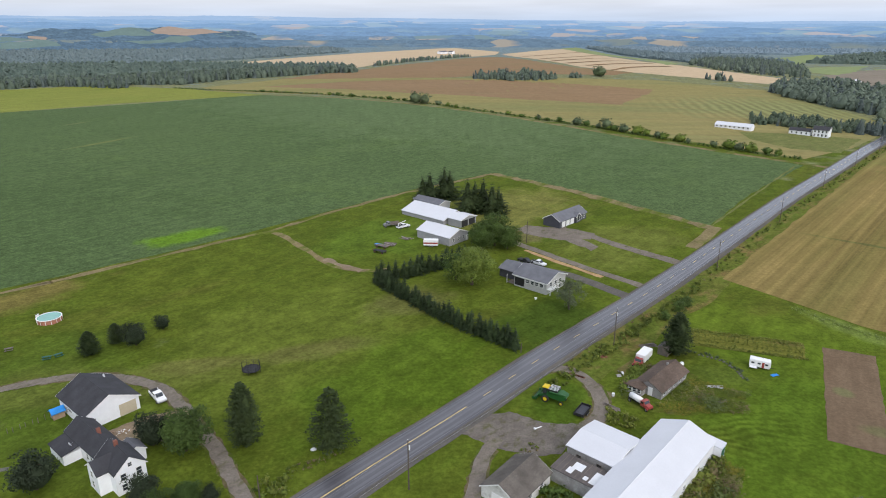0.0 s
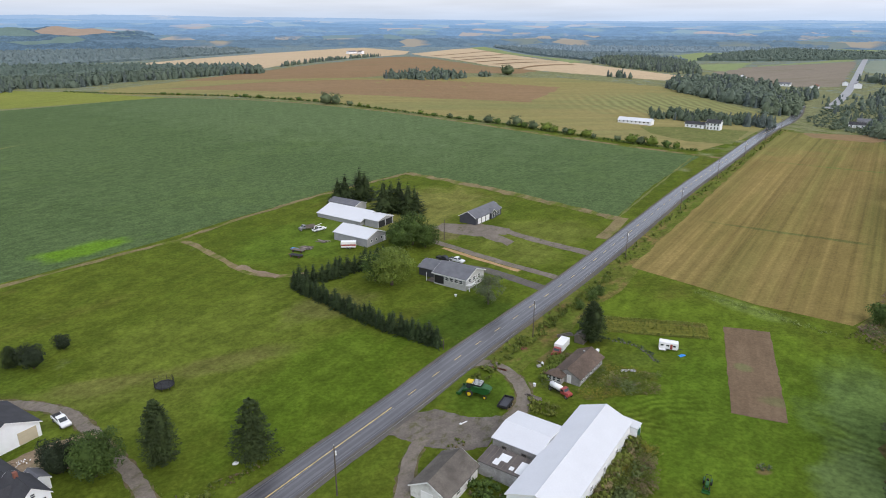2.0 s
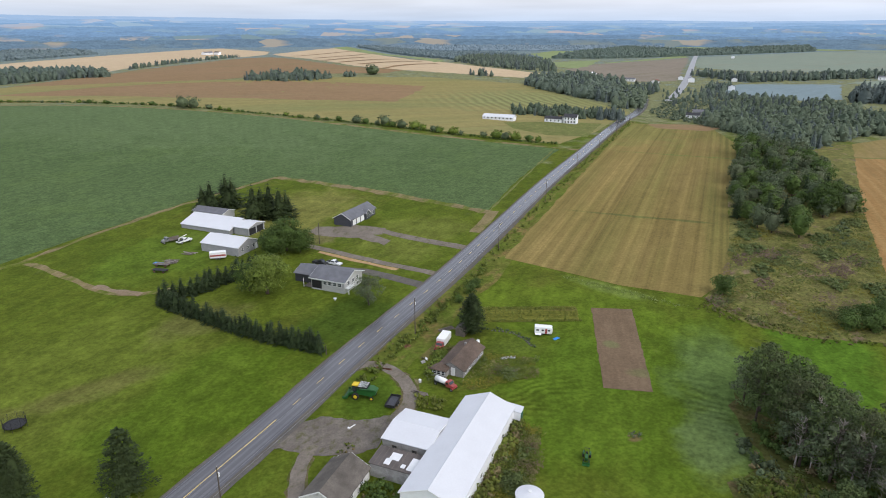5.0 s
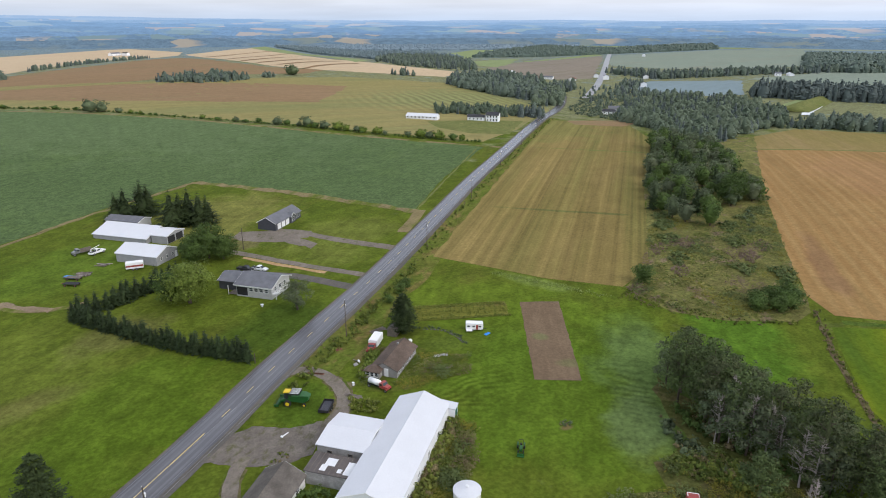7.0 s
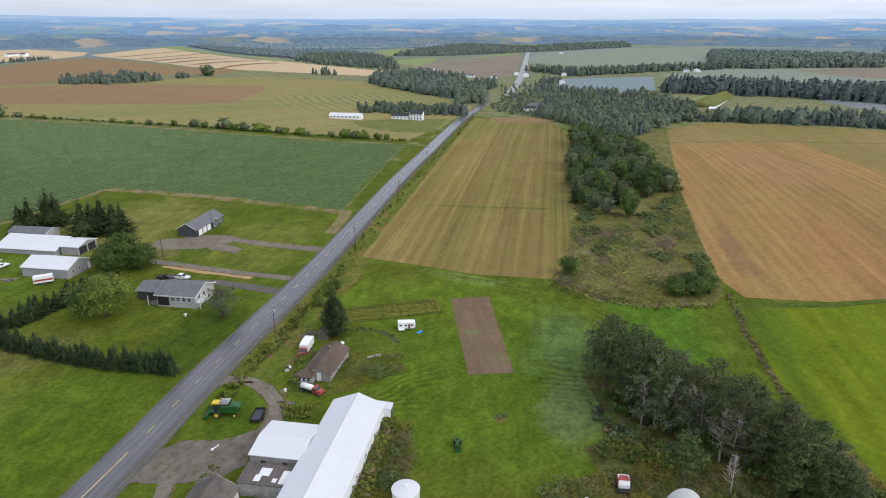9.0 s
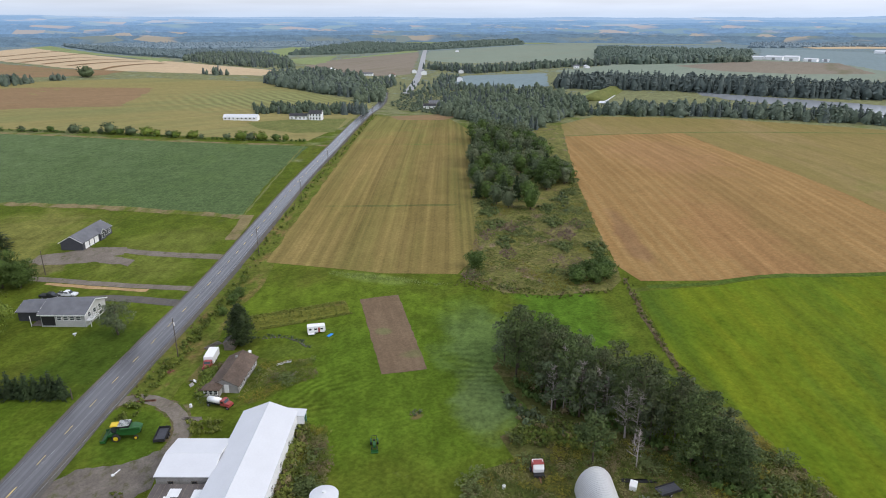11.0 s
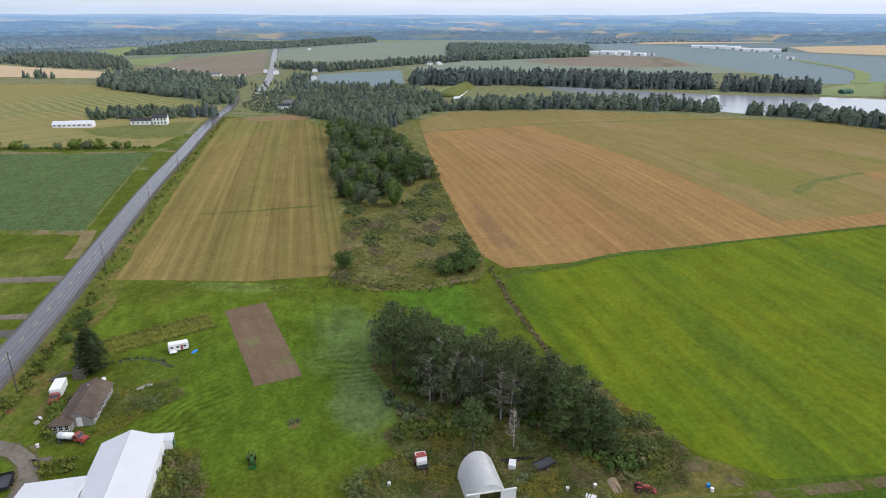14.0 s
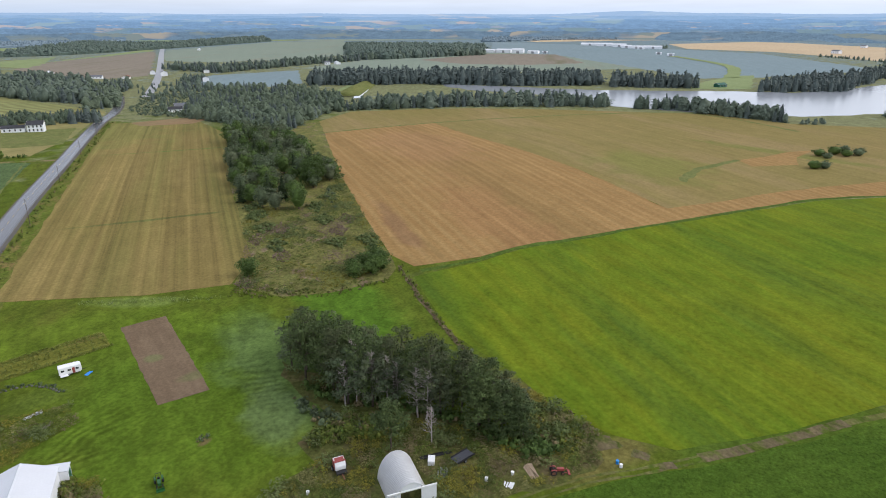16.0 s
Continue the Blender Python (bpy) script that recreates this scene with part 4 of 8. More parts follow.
# driveways, tracks and yards
ribbon("grass_strip", curve_through([(197.5, 360), (137.5, 285), (102.5, 241)], 6), 0.4, -0.4, "faded_green", 0.06, None, "pale yellow-green line of grass along the crop", 0.4, "grass")
draped("gravel_yard", [(25, 236), (30, 241), (37.5, 238.5), (45.8, 230.2), (53.2, 216), (49.5, 211.5), (42.8, 223), (31, 229)], "drive_dirt", 4, cell=8, jitter=0.9, edge=3, label="thin gravel and dirt in front of the new house", category="yard")
draped("gravel_yard", [(1, 107), (6, 111.5), (12.5, 113.5), (18.9, 109.6), (26.4, 109.2), (30, 106.1), (22.6, 102.5), (20.9, 99.7), (16, 99.2), (10.8, 100.6), (7.4, 102.4)], "gravel", 3, cell=8, jitter=0.3, edge=0.9, label="grey gravel farmyard", category="yard")
for line, half in (([(20.5, 130.7), (25.6, 131.0), (30, 127.6), (32.2, 119.8), (31, 112.7), (28.5, 109.8)], 2.15), ([(8.2, 101.5), (6.4, 98.5), (4.6, 90.5), (3.6, 83), (3.5, 74)], 1.8), ([(-120, 108), (-97.5, 120.8), (-91.9, 123.7), (-82.4, 126.6), (-73, 125.7), (-63, 121.8), (-55.8, 115.2), (-48.9, 106.8), (-42.9, 99.8), (-38, 92.8), (-30, 82)], 1.85)):
    ribbon("drive_margin", curve_through(line, 1.0), half, -half, "lane_dirt", 0.022, None, "worn earth and thin grass beside a gravel drive", 0.28, "verge")
ribbon("driveway", curve_through([(17.6, 131.2), (20.5, 130.7), (25.6, 131.0), (30, 127.6), (32.2, 119.8), (31, 112.7), (26.9, 108.2)], 1.2), 1.6, -1.6, "drive_dirt", 0.045, None, "curved gravel driveway", 0.12, "driveway")
ribbon("driveway", curve_through([(9.5, 104.5), (6.4, 98.5), (4.6, 90.5), (3.6, 83), (3.5, 74)], 1.2), 1.35, -1.35, "drive_dirt", 0.050, None, "narrow dirt driveway", 0.12, "driveway")
ribbon("driveway", curve_through([(-120, 108), (-97.5, 120.8), (-91.9, 123.7), (-82.4, 126.6), (-73, 125.7), (-63, 121.8), (-55.8, 115.2), (-48.9, 106.8), (-42.9, 99.8), (-38, 92.8), (-30, 82)], 1.2), 1.4, -1.4, "drive_dirt", 0.045, None, "grey-brown gravel driveway", 0.25, "driveway")
draped("gravel_yard", [(-67.1, 105.5), (-62.7, 109.6), (-54.5, 114), (-50, 109), (-52.5, 103), (-61.6, 101.4)], "dirt", 3, cell=8, jitter=0.6, edge=2, label="worn dirt yard beside the farmhouse", category="yard")
ribbon("track", curve_through([(-230, 82), (-132.3, 173.1), (-121.4, 183.3), (-96.3, 207.4), (-74.8, 227.2), (-67.4, 231.2), (-60.7, 225.9), (-49.1, 210.6), (-37.9, 197), (-28, 192), (-19.1, 193.6)], 4), 1.2, -1.2, "headland", 0.045, None, "brown dirt farm track", 0.5, "track")
ribbon("track", curve_through([(-70, 230), (-54.3, 251.9), (-19.7, 290.4), (22.6, 327.8)], 4), 1.2, -1.2, "headland", 0.040, None, "narrow dirt headland beside the crop", 0.7, "track")
ribbon("track", curve_through([(22.6, 327.8), (54.9, 296.6), (78.8, 267.5), (101, 239)], 4), 2.4, -2.6, "headland", 0.045, None, "dirt headland beside the crop", 1.1, "track")
ribbon("track", curve_through([(-226, 741), (-77, 619), (46.5, 513), (117, 440), (160, 396), (198, 359), (214, 345)], 8), 2.6, -2.0, "headland", 0.055, None, "pale dirt headland between crop and hedgerow", 0.8, "track")
ribbon("track", curve_through([(86, 215), (94, 225), (104, 239.5)], 4), 2.8, -1.8, "headland", 0.040, None, "bare dirt strip by the highway", 0.25, "track")
ribbon("driveway", curve_through([(30.5, 193.6), (37.5, 189.5), (43.9, 182.5), (50.5, 174.2), (53.6, 170.4)], 3), 2.1, -2.1, "shoulder", 0.040, None, "grey paved driveway", 0.15, "driveway")
ribbon("driveway", curve_through([(20, 224), (26.2, 217.3), (41, 199.5), (57.5, 181.5), (60.9, 177.8)], 3), 1.6, -1.6, "drive_dirt", 0.040, None, "straight gravel driveway", 0.2, "driveway")
ribbon("driveway", curve_through([(33, 237), (41, 236.5), (49.3, 232.3), (60.8, 217.6), (75.5, 201), (78.5, 197.6)], 3), 2.2, -2.2, "drive_dirt", 0.040, None, "gravel driveway of the new house", 0.4, "driveway")
draped("gravel_yard", [(39, 236), (45, 239), (55, 231), (52, 224), (44, 227)], "drive_dirt", 3, cell=8, jitter=0.6, edge=2, label="gravel turning area", category="yard")
draped("bare_patch", [(35, 226), (39, 227.5), (43.5, 225.5), (45, 221), (42.5, 217), (38, 216.5), (34.5, 219), (33.5, 223)], "rough_grass", 2, cell=8, jitter=0.8, edge=2, label="round weedy mound in new grass", category="ground")
ribbon("sand_bank", curve_through([(26.6, 212.4), (35.7, 201.2), (48.1, 187.4)], 3), 0.9, -0.9, "sand", 0.040, None, "pale sandy ditch bank", 0.25, "bank")
LANE = curve_through([(60, 50), (76, 33.5), (82.8, 27.3), (89, 22.5), (93.1, 18.7), (96.9, 13.8), (101.5, 8.9), (106.6, 3.8), (111.5, -1.4), (120.9, -10.5), (129.8, -18.6), (138, -27), (160, -50), (220, -110)], 2.0)
for s in (0.7, -0.7):
    ribbon("track", [p for p in LANE if p[0] < 108], s + 0.26, s - 0.26, "lane_grass", 0.04, None, "faint worn wheel track through grass", 0.22, "track")
ribbon("track", [p for p in LANE if 105 < p[0] < 132], 1.3, -1.1, "lane_dirt", 0.045, None, "bare brown farm lane beside the oats", 0.12, "track")
ribbon("track", [p for p in LANE if p[0] > 130], 0.9, -0.8, "lane_grass", 0.04, None, "faint worn lane beside the oats", 0.1, "track")
for pts in ([(104.6, 24), (105.4, 20), (103.6, 16.8), (100, 20.5), (101.5, 24)], [(103.8, 15), (103.6, 12), (101.5, 12), (101.2, 15)], [(101.6, 10.4), (103.2, 8.2), (101.8, 6.9), (99.6, 9.6)]):
    draped("bare_patch", pts, "lane_dirt", 3, cell=6, jitter=0.5, edge=1.2, label="dry brown grass at the oat field's corner", category="ground")
draped("crop_strip", [(84, 24.5), (93, 16.5), (104, 3.5), (121, -13.5), (138, -30), (220, -114), (190, -140), (90, -40), (66, 10), (70, 28)], "low_crop", 1, cell=12, jitter=0.8, label="dark green low crop below the lane", category="field")
ribbon("track", curve_through([(160, 100), (142, 82), (128, 66), (120, 55)], 4), 0.5, -0.6, "ditch", 0.045, None, "brown weedy ditch line", 0.5, "track")
ribbon("mud_patch", curve_through([(-28, 192), (-36, 197), (-42, 203)], 2), 1.2, -1.4, "dirt", 0.050, None, "bare orange earth by the track", 0.6, "ground")


# ---- trees ----
def add_leaf(V, F, c, size, rng, n, ratio=0.6, loose=0.45, run=None):
    """One spray of leaves: a small quad about c that faces roughly along n."""
    n = np.asarray(n, float) + rng.normal(size=3) * loose
    n /= np.linalg.norm(n) + 1e-9
    d = np.cross(n, rng.normal(size=3)) if run is None else np.asarray(run, float) - n * np.dot(run, n)
    d /= np.linalg.norm(d) + 1e-9
    e = np.cross(n, d)
    k = len(V)
    V += [c - d * size, c + e * size * ratio, c + d * size, c - e * size * ratio]
    F.append((k, k + 1, k + 2, k + 3))


def core(V, F, h, r, z0, rng, cone, nu=9, nv=5, rough=0.14):
    """The dense dark inside of a crown: a lumpy closed body."""
    k0 = len(V)
    for j in range(nv + 1):
        t = j / nv
        w = (1 - t) ** 0.75 + 0.02 if cone else math.sin(math.pi * (0.12 + 0.86 * t)) ** 0.6
        for i in range(nu):
            a = 2 * math.pi * (i + 0.5 * (j % 2)) / nu
            q = r * w * (1 + rng.normal() * rough)
            V.append(np.array([q * math.cos(a), q * math.sin(a), z0 + (h - z0) * min(1.0, t * (1 + rng.normal() * rough * 0.3))]))
    for j in range(nv):
        for i in range(nu):
            m = (i + 1) % nu
            F.append((k0 + j * nu + i, k0 + j * nu + m, k0 + (j + 1) * nu + m, k0 + (j + 1) * nu + i))


def conifer_crown(h, r, rng, base=0.08, levels=26, leaf=0.3, droop=0.25, gap=0.0, per=9, power=0.85):
    V, F = [], []
    core(V, F, h * 0.88, r * 0.44, h * (base + 0.03), rng, True, 9, 7, 0.25)
    for i in range(levels):
        t = max(0.0, (i + rng.uniform(-0.3, 0.3)) / levels)
        z = h * (base + (1 - base) * t)
        R = (r * (1 - t) ** power + 0.12) * rng.uniform(0.74, 1.1)
        n = max(4, int(6 + 10 * R / r))
        for b in range(n):
            if rng.random() < gap:
                continue
            a = rng.uniform(0, 2 * math.pi)
            rr = R * rng.uniform(0.68, 1.12)
            m = max(3, int(per * rr / r + 2))
            for q in range(m):
                s = 0.5 + 0.5 * (q + rng.uniform(0.2, 1)) / m
                c = np.array([math.cos(a) * rr * s, math.sin(a) * rr * s, z - droop * rr * s + rng.uniform(-0.07, 0.07)])
                c[:2] += rng.normal(size=2) * 0.05 * r * s
                add_leaf(V, F, c, leaf * rng.uniform(0.7, 1.25) * (1.05 - 0.35 * s) * (0.6 + 0.5 * R / r), rng, (math.cos(a) * 0.3, math.sin(a) * 0.3, 0.95), 0.42, 0.28, (math.cos(a), math.sin(a), -droop))
    k = len(V)
    V += [np.array([-0.06, 0, h * 0.94]), np.array([0, 0.06, h * 0.94]), np.array([0.06, 0, h * 1.03]), np.array([0, -0.06, h * 0.94])]
    F.append((k, k + 1, k + 2, k + 3))
    return np.array(V), np.array(F)


def bough_crown(h, r, rng, layered, boughs=150, sprays=34, leaf=0.2):
    """A grown garden conifer: separate boughs with upturned tips; egg-shaped, or in uneven layers."""
    V, F = [], []
    core(V, F, h * 0.86, r * (0.34 if layered else 0.5), h * 0.04, rng, layered, 10, 7, 0.2)
    for i in range(boughs):
        t = (i + rng.uniform(0, 1)) / boughs
        if layered:
            t = min(0.97, (math.floor(t * 9) + 0.5 + rng.uniform(-0.28, 0.28)) / 9)
            R = r * (1 - t) ** 0.7 * rng.uniform(0.62, 1.1) + 0.3
        else:
            t = t ** 0.92
            R = r * min(1.0, 0.80 + 1.1 * t) * (1 - t ** 2.1) ** 0.72 * rng.uniform(0.86, 1.08) + 0.22
        z, a = h * (0.05 + 0.93 * t), i * 2.39996 + rng.uniform(-0.35, 0.35)
        out, side = np.array([math.cos(a), math.sin(a), 0.0]), np.array([-math.sin(a), math.cos(a), 0.0])
        for k in range(sprays):
            s = 0.35 + 0.65 * (k + rng.random()) / sprays
            w = 0.30 * R * (1.15 - s) ** 0.7 + 0.08
            q = rng.uniform(-1, 1)
            rise = R * (-0.20 * s + 0.26 * s * s * s + 0.10)
            c = out * R * s + side * w * q + np.array([0, 0, z + rise - 0.12 * w * q * q + rng.uniform(-0.10, 0.10)])
            add_leaf(V, F, c, leaf * rng.uniform(0.65, 1.3), rng, out * 0.35 + np.array([0, 0, 0.9]), 0.42, 0.35, out + side * q * 0.7 + np.array([0, 0, 0.25]))
    return np.array(V), np.array(F)


def broad_crown(h, r, rng, base=0.2, clumps=34, leaves=46, leaf=0.32, open_=0.0, lump=1.0, inner=(9, 5), solid=0.42):
    """A leafy crown of uneven lobes about a rough body, wider on one side than on the other."""
    V, F = [], []
    zc, rz = h * (base + (1 - base) * 0.52), h * (1 - base) * 0.5
    p, q = rng.uniform(0, 6.28), rng.uniform(0, 6.28)
    if open_ == 0 and inner[0]:
        core(V, F, zc + rz * (0.3 + 0.5 * solid), r * solid, zc - rz * (0.3 + 0.8 * solid), rng, False, *inner)
    for i in range(clumps):
        d = rng.normal(size=3)
        d /= np.linalg.norm(d)
        a = math.atan2(d[1], d[0])
        k = rng.uniform(0.45, 0.9) * (1 + 0.13 * math.sin(a + p) + 0.11 * math.sin(3 * a + q) - 0.10 * max(0.0, d[2]) ** 2 * math.sin(2 * a + p))
        c = np.array([d[0] * r * k, d[1] * r * k, zc + d[2] * rz * k])
        cr = r * rng.uniform(0.17, 0.42) * lump
        for j in range(int(leaves * (0.55 + 1.5 * cr / r / lump))):
            e = rng.normal(size=3)
            e /= np.linalg.norm(e)
            e[2] = abs(e[2]) if rng.random() < 0.7 else e[2]
            add_leaf(V, F, c + e * cr * rng.uniform(0.7 - open_, 1.06) * np.array([1, 1, 0.85]), leaf * rng.uniform(0.6, 1.3), rng, e + d * 0.35 + np.array([0, 0, 0.25]))
    return np.array(V), np.array(F)


def pine_crown(h, r, rng, base=0.2, tiers=9, leaves=23, leaf=0.28):
    """Flattened plates of needles on whorled branches, with gaps between them."""
    V, F = [], []
    core(V, F, h * 0.85, r * 0.1, h * (base + 0.1), rng, False, 6, 3, 0.2)
    for i in range(tiers):
        t = (i + rng.uniform(0, 0.6)) / tiers
        R = r * (0.35 + 0.65 * math.sin(math.pi * min(1, 0.28 + 0.66 * t))) * rng.uniform(0.8, 1.12) * (1 if t < 0.8 else 0.7)
        for b in range(int(4 + 4 * R / r)):
            a = rng.uniform(0, 6.28)
            for s, size in ((0.55, 0.26), (0.92, 0.22)):
                c = np.array([math.cos(a) * R * s, math.sin(a) * R * s, h * (base + (1 - base) * t) + 0.12 * R * s + rng.uniform(-0.5, 0.5)])
                cr = r * size * rng.uniform(0.8, 1.3)
                for j in range(leaves):
                    e = rng.normal(size=3)
                    e /= np.linalg.norm(e)
                    e[2] = abs(e[2]) if rng.random() < 0.75 else e[2]
                    add_leaf(V, F, c + e * cr * rng.uniform(0.6, 1.06) * np.array([1, 1, 0.6]), leaf * rng.uniform(0.6, 1.3), rng, e + np.array([0, 0, 0.35]), 0.5)
    return np.array(V), np.array(F)


def tube(bm, a, b, ra, rb, n=7):
    a, b = Vector(a), Vector(b)
    q = (b - a).to_track_quat("Z", "Y")
    rings = []
    for p, rad in ((a, ra), (b, rb)):
        rings.append([bm.verts.new(p + q @ Vector((rad * math.cos(2 * math.pi * i / n), rad * math.sin(2 * math.pi * i / n), 0))) for i in range(n)])
    for i in range(n):
        j = (i + 1) % n
        bm.faces.new((rings[0][i], rings[0][j], rings[1][j], rings[1][i]))
    bm.faces.new(rings[0][::-1])
    bm.faces.new(rings[1])


def trunk_of(h, r, rng, limbs, spread):
    bm = bmesh.new()
    z, p = 0.0, Vector((0, 0, -0.2))
    for i in range(5):
        q = Vector((rng.uniform(-0.1, 0.1), rng.uniform(-0.1, 0.1), h * (i + 1) / 5))
        tube(bm, p, q, r * (1 - i / 5.5), r * (1 - (i + 1) / 5.5))
        p = q
    for i in range(limbs):
        t = rng.uniform(0.3, 0.9)
        a = rng.uniform(0, 6.28)
        ll = spread * (1.1 - 0.7 * t) * rng.uniform(0.7, 1)
        tube(bm, (0, 0, h * t), (math.cos(a) * ll, math.sin(a) * ll, h * t + ll * 0.45), r * 0.35, r * 0.1, 5)
    return bm


TREES = {}


def tree_kind(key, name, crown, height, radius, material, label, limbs=6, bark="bark", group=""):
    """The first tree of a kind; plant() sets it in its place and copies it for the rest."""
    rng = np.random.default_rng(len(TREES) + 5)
    ob = new(name)
    tagged(ob, label, "tree", group)
    part("trunk", trunk_of(height * 0.9, max(0.1, radius * 0.07), rng, limbs, radius * 0.8), bark, ob)
    v, f = crown(rng)
    quads("crown", v, f, material, ob)
    TREES[key] = [ob, False]


def plant(key, x, y, scale=1.0, wide=1.0, label="", group="", turn=None):
    ob, used = TREES[key]
    rng = random.Random(f"{x:.1f},{y:.1f}")
    m = pose(x, y, land(x, y), 0, 0, rng.uniform(0, 360) if turn is None else turn) @ Matrix.Diagonal((scale * wide, scale * wide, scale, 1))
    if used:
        t = copy_thing(ob, m)
        t.matrix_basis = m
    else:
        t, TREES[key][1] = ob, True
        t.matrix_basis = m
    return tagged(t, label, "", group)


for i in range(3):
    tree_kind(f"hedge{i}", "spruce_tree", lambda g: conifer_crown(6, 2.0, g, base=0.01, leaf=0.34, levels=14, per=9, power=0.82, droop=0.2, gap=0.15), 6, 1.5, "spruce", "young dark spruce in a planted row", 0, group="spruces in the windbreak row")
    tree_kind(f"pine{i}", "pine_tree", lambda g: pine_crown(18, 4.3, g, base=(0.1, 0.16, 0.24)[i]), 18, 4.2, ("pine", "pine_grey", "pine")[i], "tall dark pine in a grove", 9, group="pines in the grove")
    tree_kind(f"dark{i}", "broadleaf_tree", lambda g: broad_crown(13, 4.4, g, base=0.0, clumps=46, leaves=28, leaf=0.36, lump=0.9, solid=0.6), 13, 4.4, ("leaf_dark", "leaf_grey", "leaf")[i], "green tree in a dense belt of woods", 6, group="trees in the wooded belt")
for i in range(2):
    tree_kind(f"grove{i}", "broadleaf_tree", lambda g: broad_crown(13, 4.0, g, base=0.05, clumps=56, leaves=50, leaf=0.23, lump=0.85, inner=(0, 0)), 13, 4.0, ("leaf_dark", "leaf_grey")[i], "leafy tree among pines", 8, group="pines in the grove")
tree_kind("tall_spruce", "spruce_tree", lambda g: conifer_crown(14, 4.6, g, base=0.05, levels=17, leaf=0.62, droop=0.16, gap=0.2, per=10, power=0.72), 14, 3.2, "garden_spruce", "tall dark spruce behind the sheds", 0)
tree_kind("full_spruce", "spruce_tree", lambda g: bough_crown(12, 3.3, g, False, 210, 34, 0.2), 12, 3.2, "garden_spruce", "full dark green egg-shaped spruce on grass", 0)
tree_kind("layered_spruce", "spruce_tree", lambda g: bough_crown(12, 4.3, g, True, 130, 46, 0.21), 12, 3.6, "garden_spruce", "dark green conifer with uneven layered boughs on grass", 0)
tree_kind("broad", "broadleaf_tree", lambda g: broad_crown(9, 4.2, g, base=0.03, clumps=80, leaves=84, leaf=0.19, lump=1.05, solid=0.55), 9, 4.2, "leaf", "round leafy green shade tree", 7)
tree_kind("light", "broadleaf_tree", lambda g: broad_crown(9, 5.2, g, base=0.06, clumps=74, leaves=84, leaf=0.2, lump=1.0), 9, 5.2, "leaf_light", "wide green maple on the lawn", 7)
tree_kind("maple", "broadleaf_tree", lambda g: broad_crown(8, 4.2, g, base=0.03, clumps=160, leaves=62, leaf=0.18, lump=0.8, solid=0.6), 8, 4.2, "leaf_mid", "round dense dark green maple", 7)
tree_kind("lone_pine", "pine_tree", lambda g: pine_crown(10.5, 3.3, g, base=0.42, tiers=7, leaves=30, leaf=0.24), 10.5, 3.0, "pine", "small lone pine with a bare trunk", 7)
tree_kind("thin", "broadleaf_tree", lambda g: broad_crown(9, 3.8, g, base=0.04, clumps=60, leaves=60, leaf=0.17, open_=0.15), 9, 3.6, "leaf_grey", "thin grey-green willow by the highway", 10)
tree_kind("bush", "bush", lambda g: broad_crown(4, 2.6, g, base=0.0, clumps=44, leaves=44, leaf=0.19, lump=1.25), 4, 2.6, "leaf", "rounded leafy green bush in grass", 5)
tree_kind("applebush", "bush", lambda g: broad_crown(5, 2.8, g, base=0.0, clumps=100, leaves=48, leaf=0.14, lump=0.85, solid=0.6), 5, 2.8, "leaf_deep", "rounded dark green ornamental tree", 5)
for i in range(3):
    tree_kind(f"far_bush{i}", "bush", lambda g: broad_crown(4, 2.8, g, base=0.0, clumps=18, leaves=18, leaf=0.30, solid=0.74), 4, 2.6, ("leaf", "leaf_dark", "leaf_light")[i], "leafy bush in the hedgerow", 3)


def dead_tree(rng):
    bm = bmesh.new()
    h = 13
    tube(bm, (0, 0, -0.2), (0.3, 0.1, h), 0.2, 0.04)
    for i in range(52):
        t = rng.uniform(0.22, 0.98)
        a, ll = rng.uniform(0, 6.28), (1.15 - t) * 3.6 * rng.uniform(0.5, 1)
        e = Vector((0.3 * t + math.cos(a) * ll, math.sin(a) * ll, h * t + ll * 0.6))
        tube(bm, (0.3 * t, 0.1 * t, h * t), e, 0.06, 0.02, 4)
        for k in range(2):
            tube(bm, e * 0.6 + Vector((0.3 * t, 0.1 * t, h * t)) * 0.4, e + Vector((rng.uniform(-0.8, 0.8), rng.uniform(-0.8, 0.8), rng.uniform(0.2, 0.9))), 0.03, 0.012, 3)
    return bm


for i in range(2):
    ob = tagged(new("dead_tree"), "bare grey dead tree among pines", "tree", "dead trees in the grove")
    part("trunk", dead_tree(np.random.default_rng(40 + i)), "dead_wood", ob)
    TREES[f"dead{i}"] = [ob, False]


def inside(x, y, poly):
    hit = False
    for (ax, ay), (bx, by) in zip(poly, poly[1:] + poly[:1]):
        if (ay > y) != (by > y) and x < ax + (bx - ax) * (y - ay) / (by - ay):
            hit = not hit
    return hit


def scatter(poly, spacing, seed, jitter=0.45):
    rng = random.Random(seed)
    xs, ys = [p[0] for p in poly], [p[1] for p in poly]
    out, y = [], min(ys)
    while y < max(ys):
        x = min(xs)
        while x < max(xs):
            px, py = x + rng.uniform(-jitter, jitter) * spacing, y + rng.uniform(-jitter, jitter) * spacing
            if inside(px, py, poly):
                out.append((px, py))
            x += spacing
        y += spacing
    return out


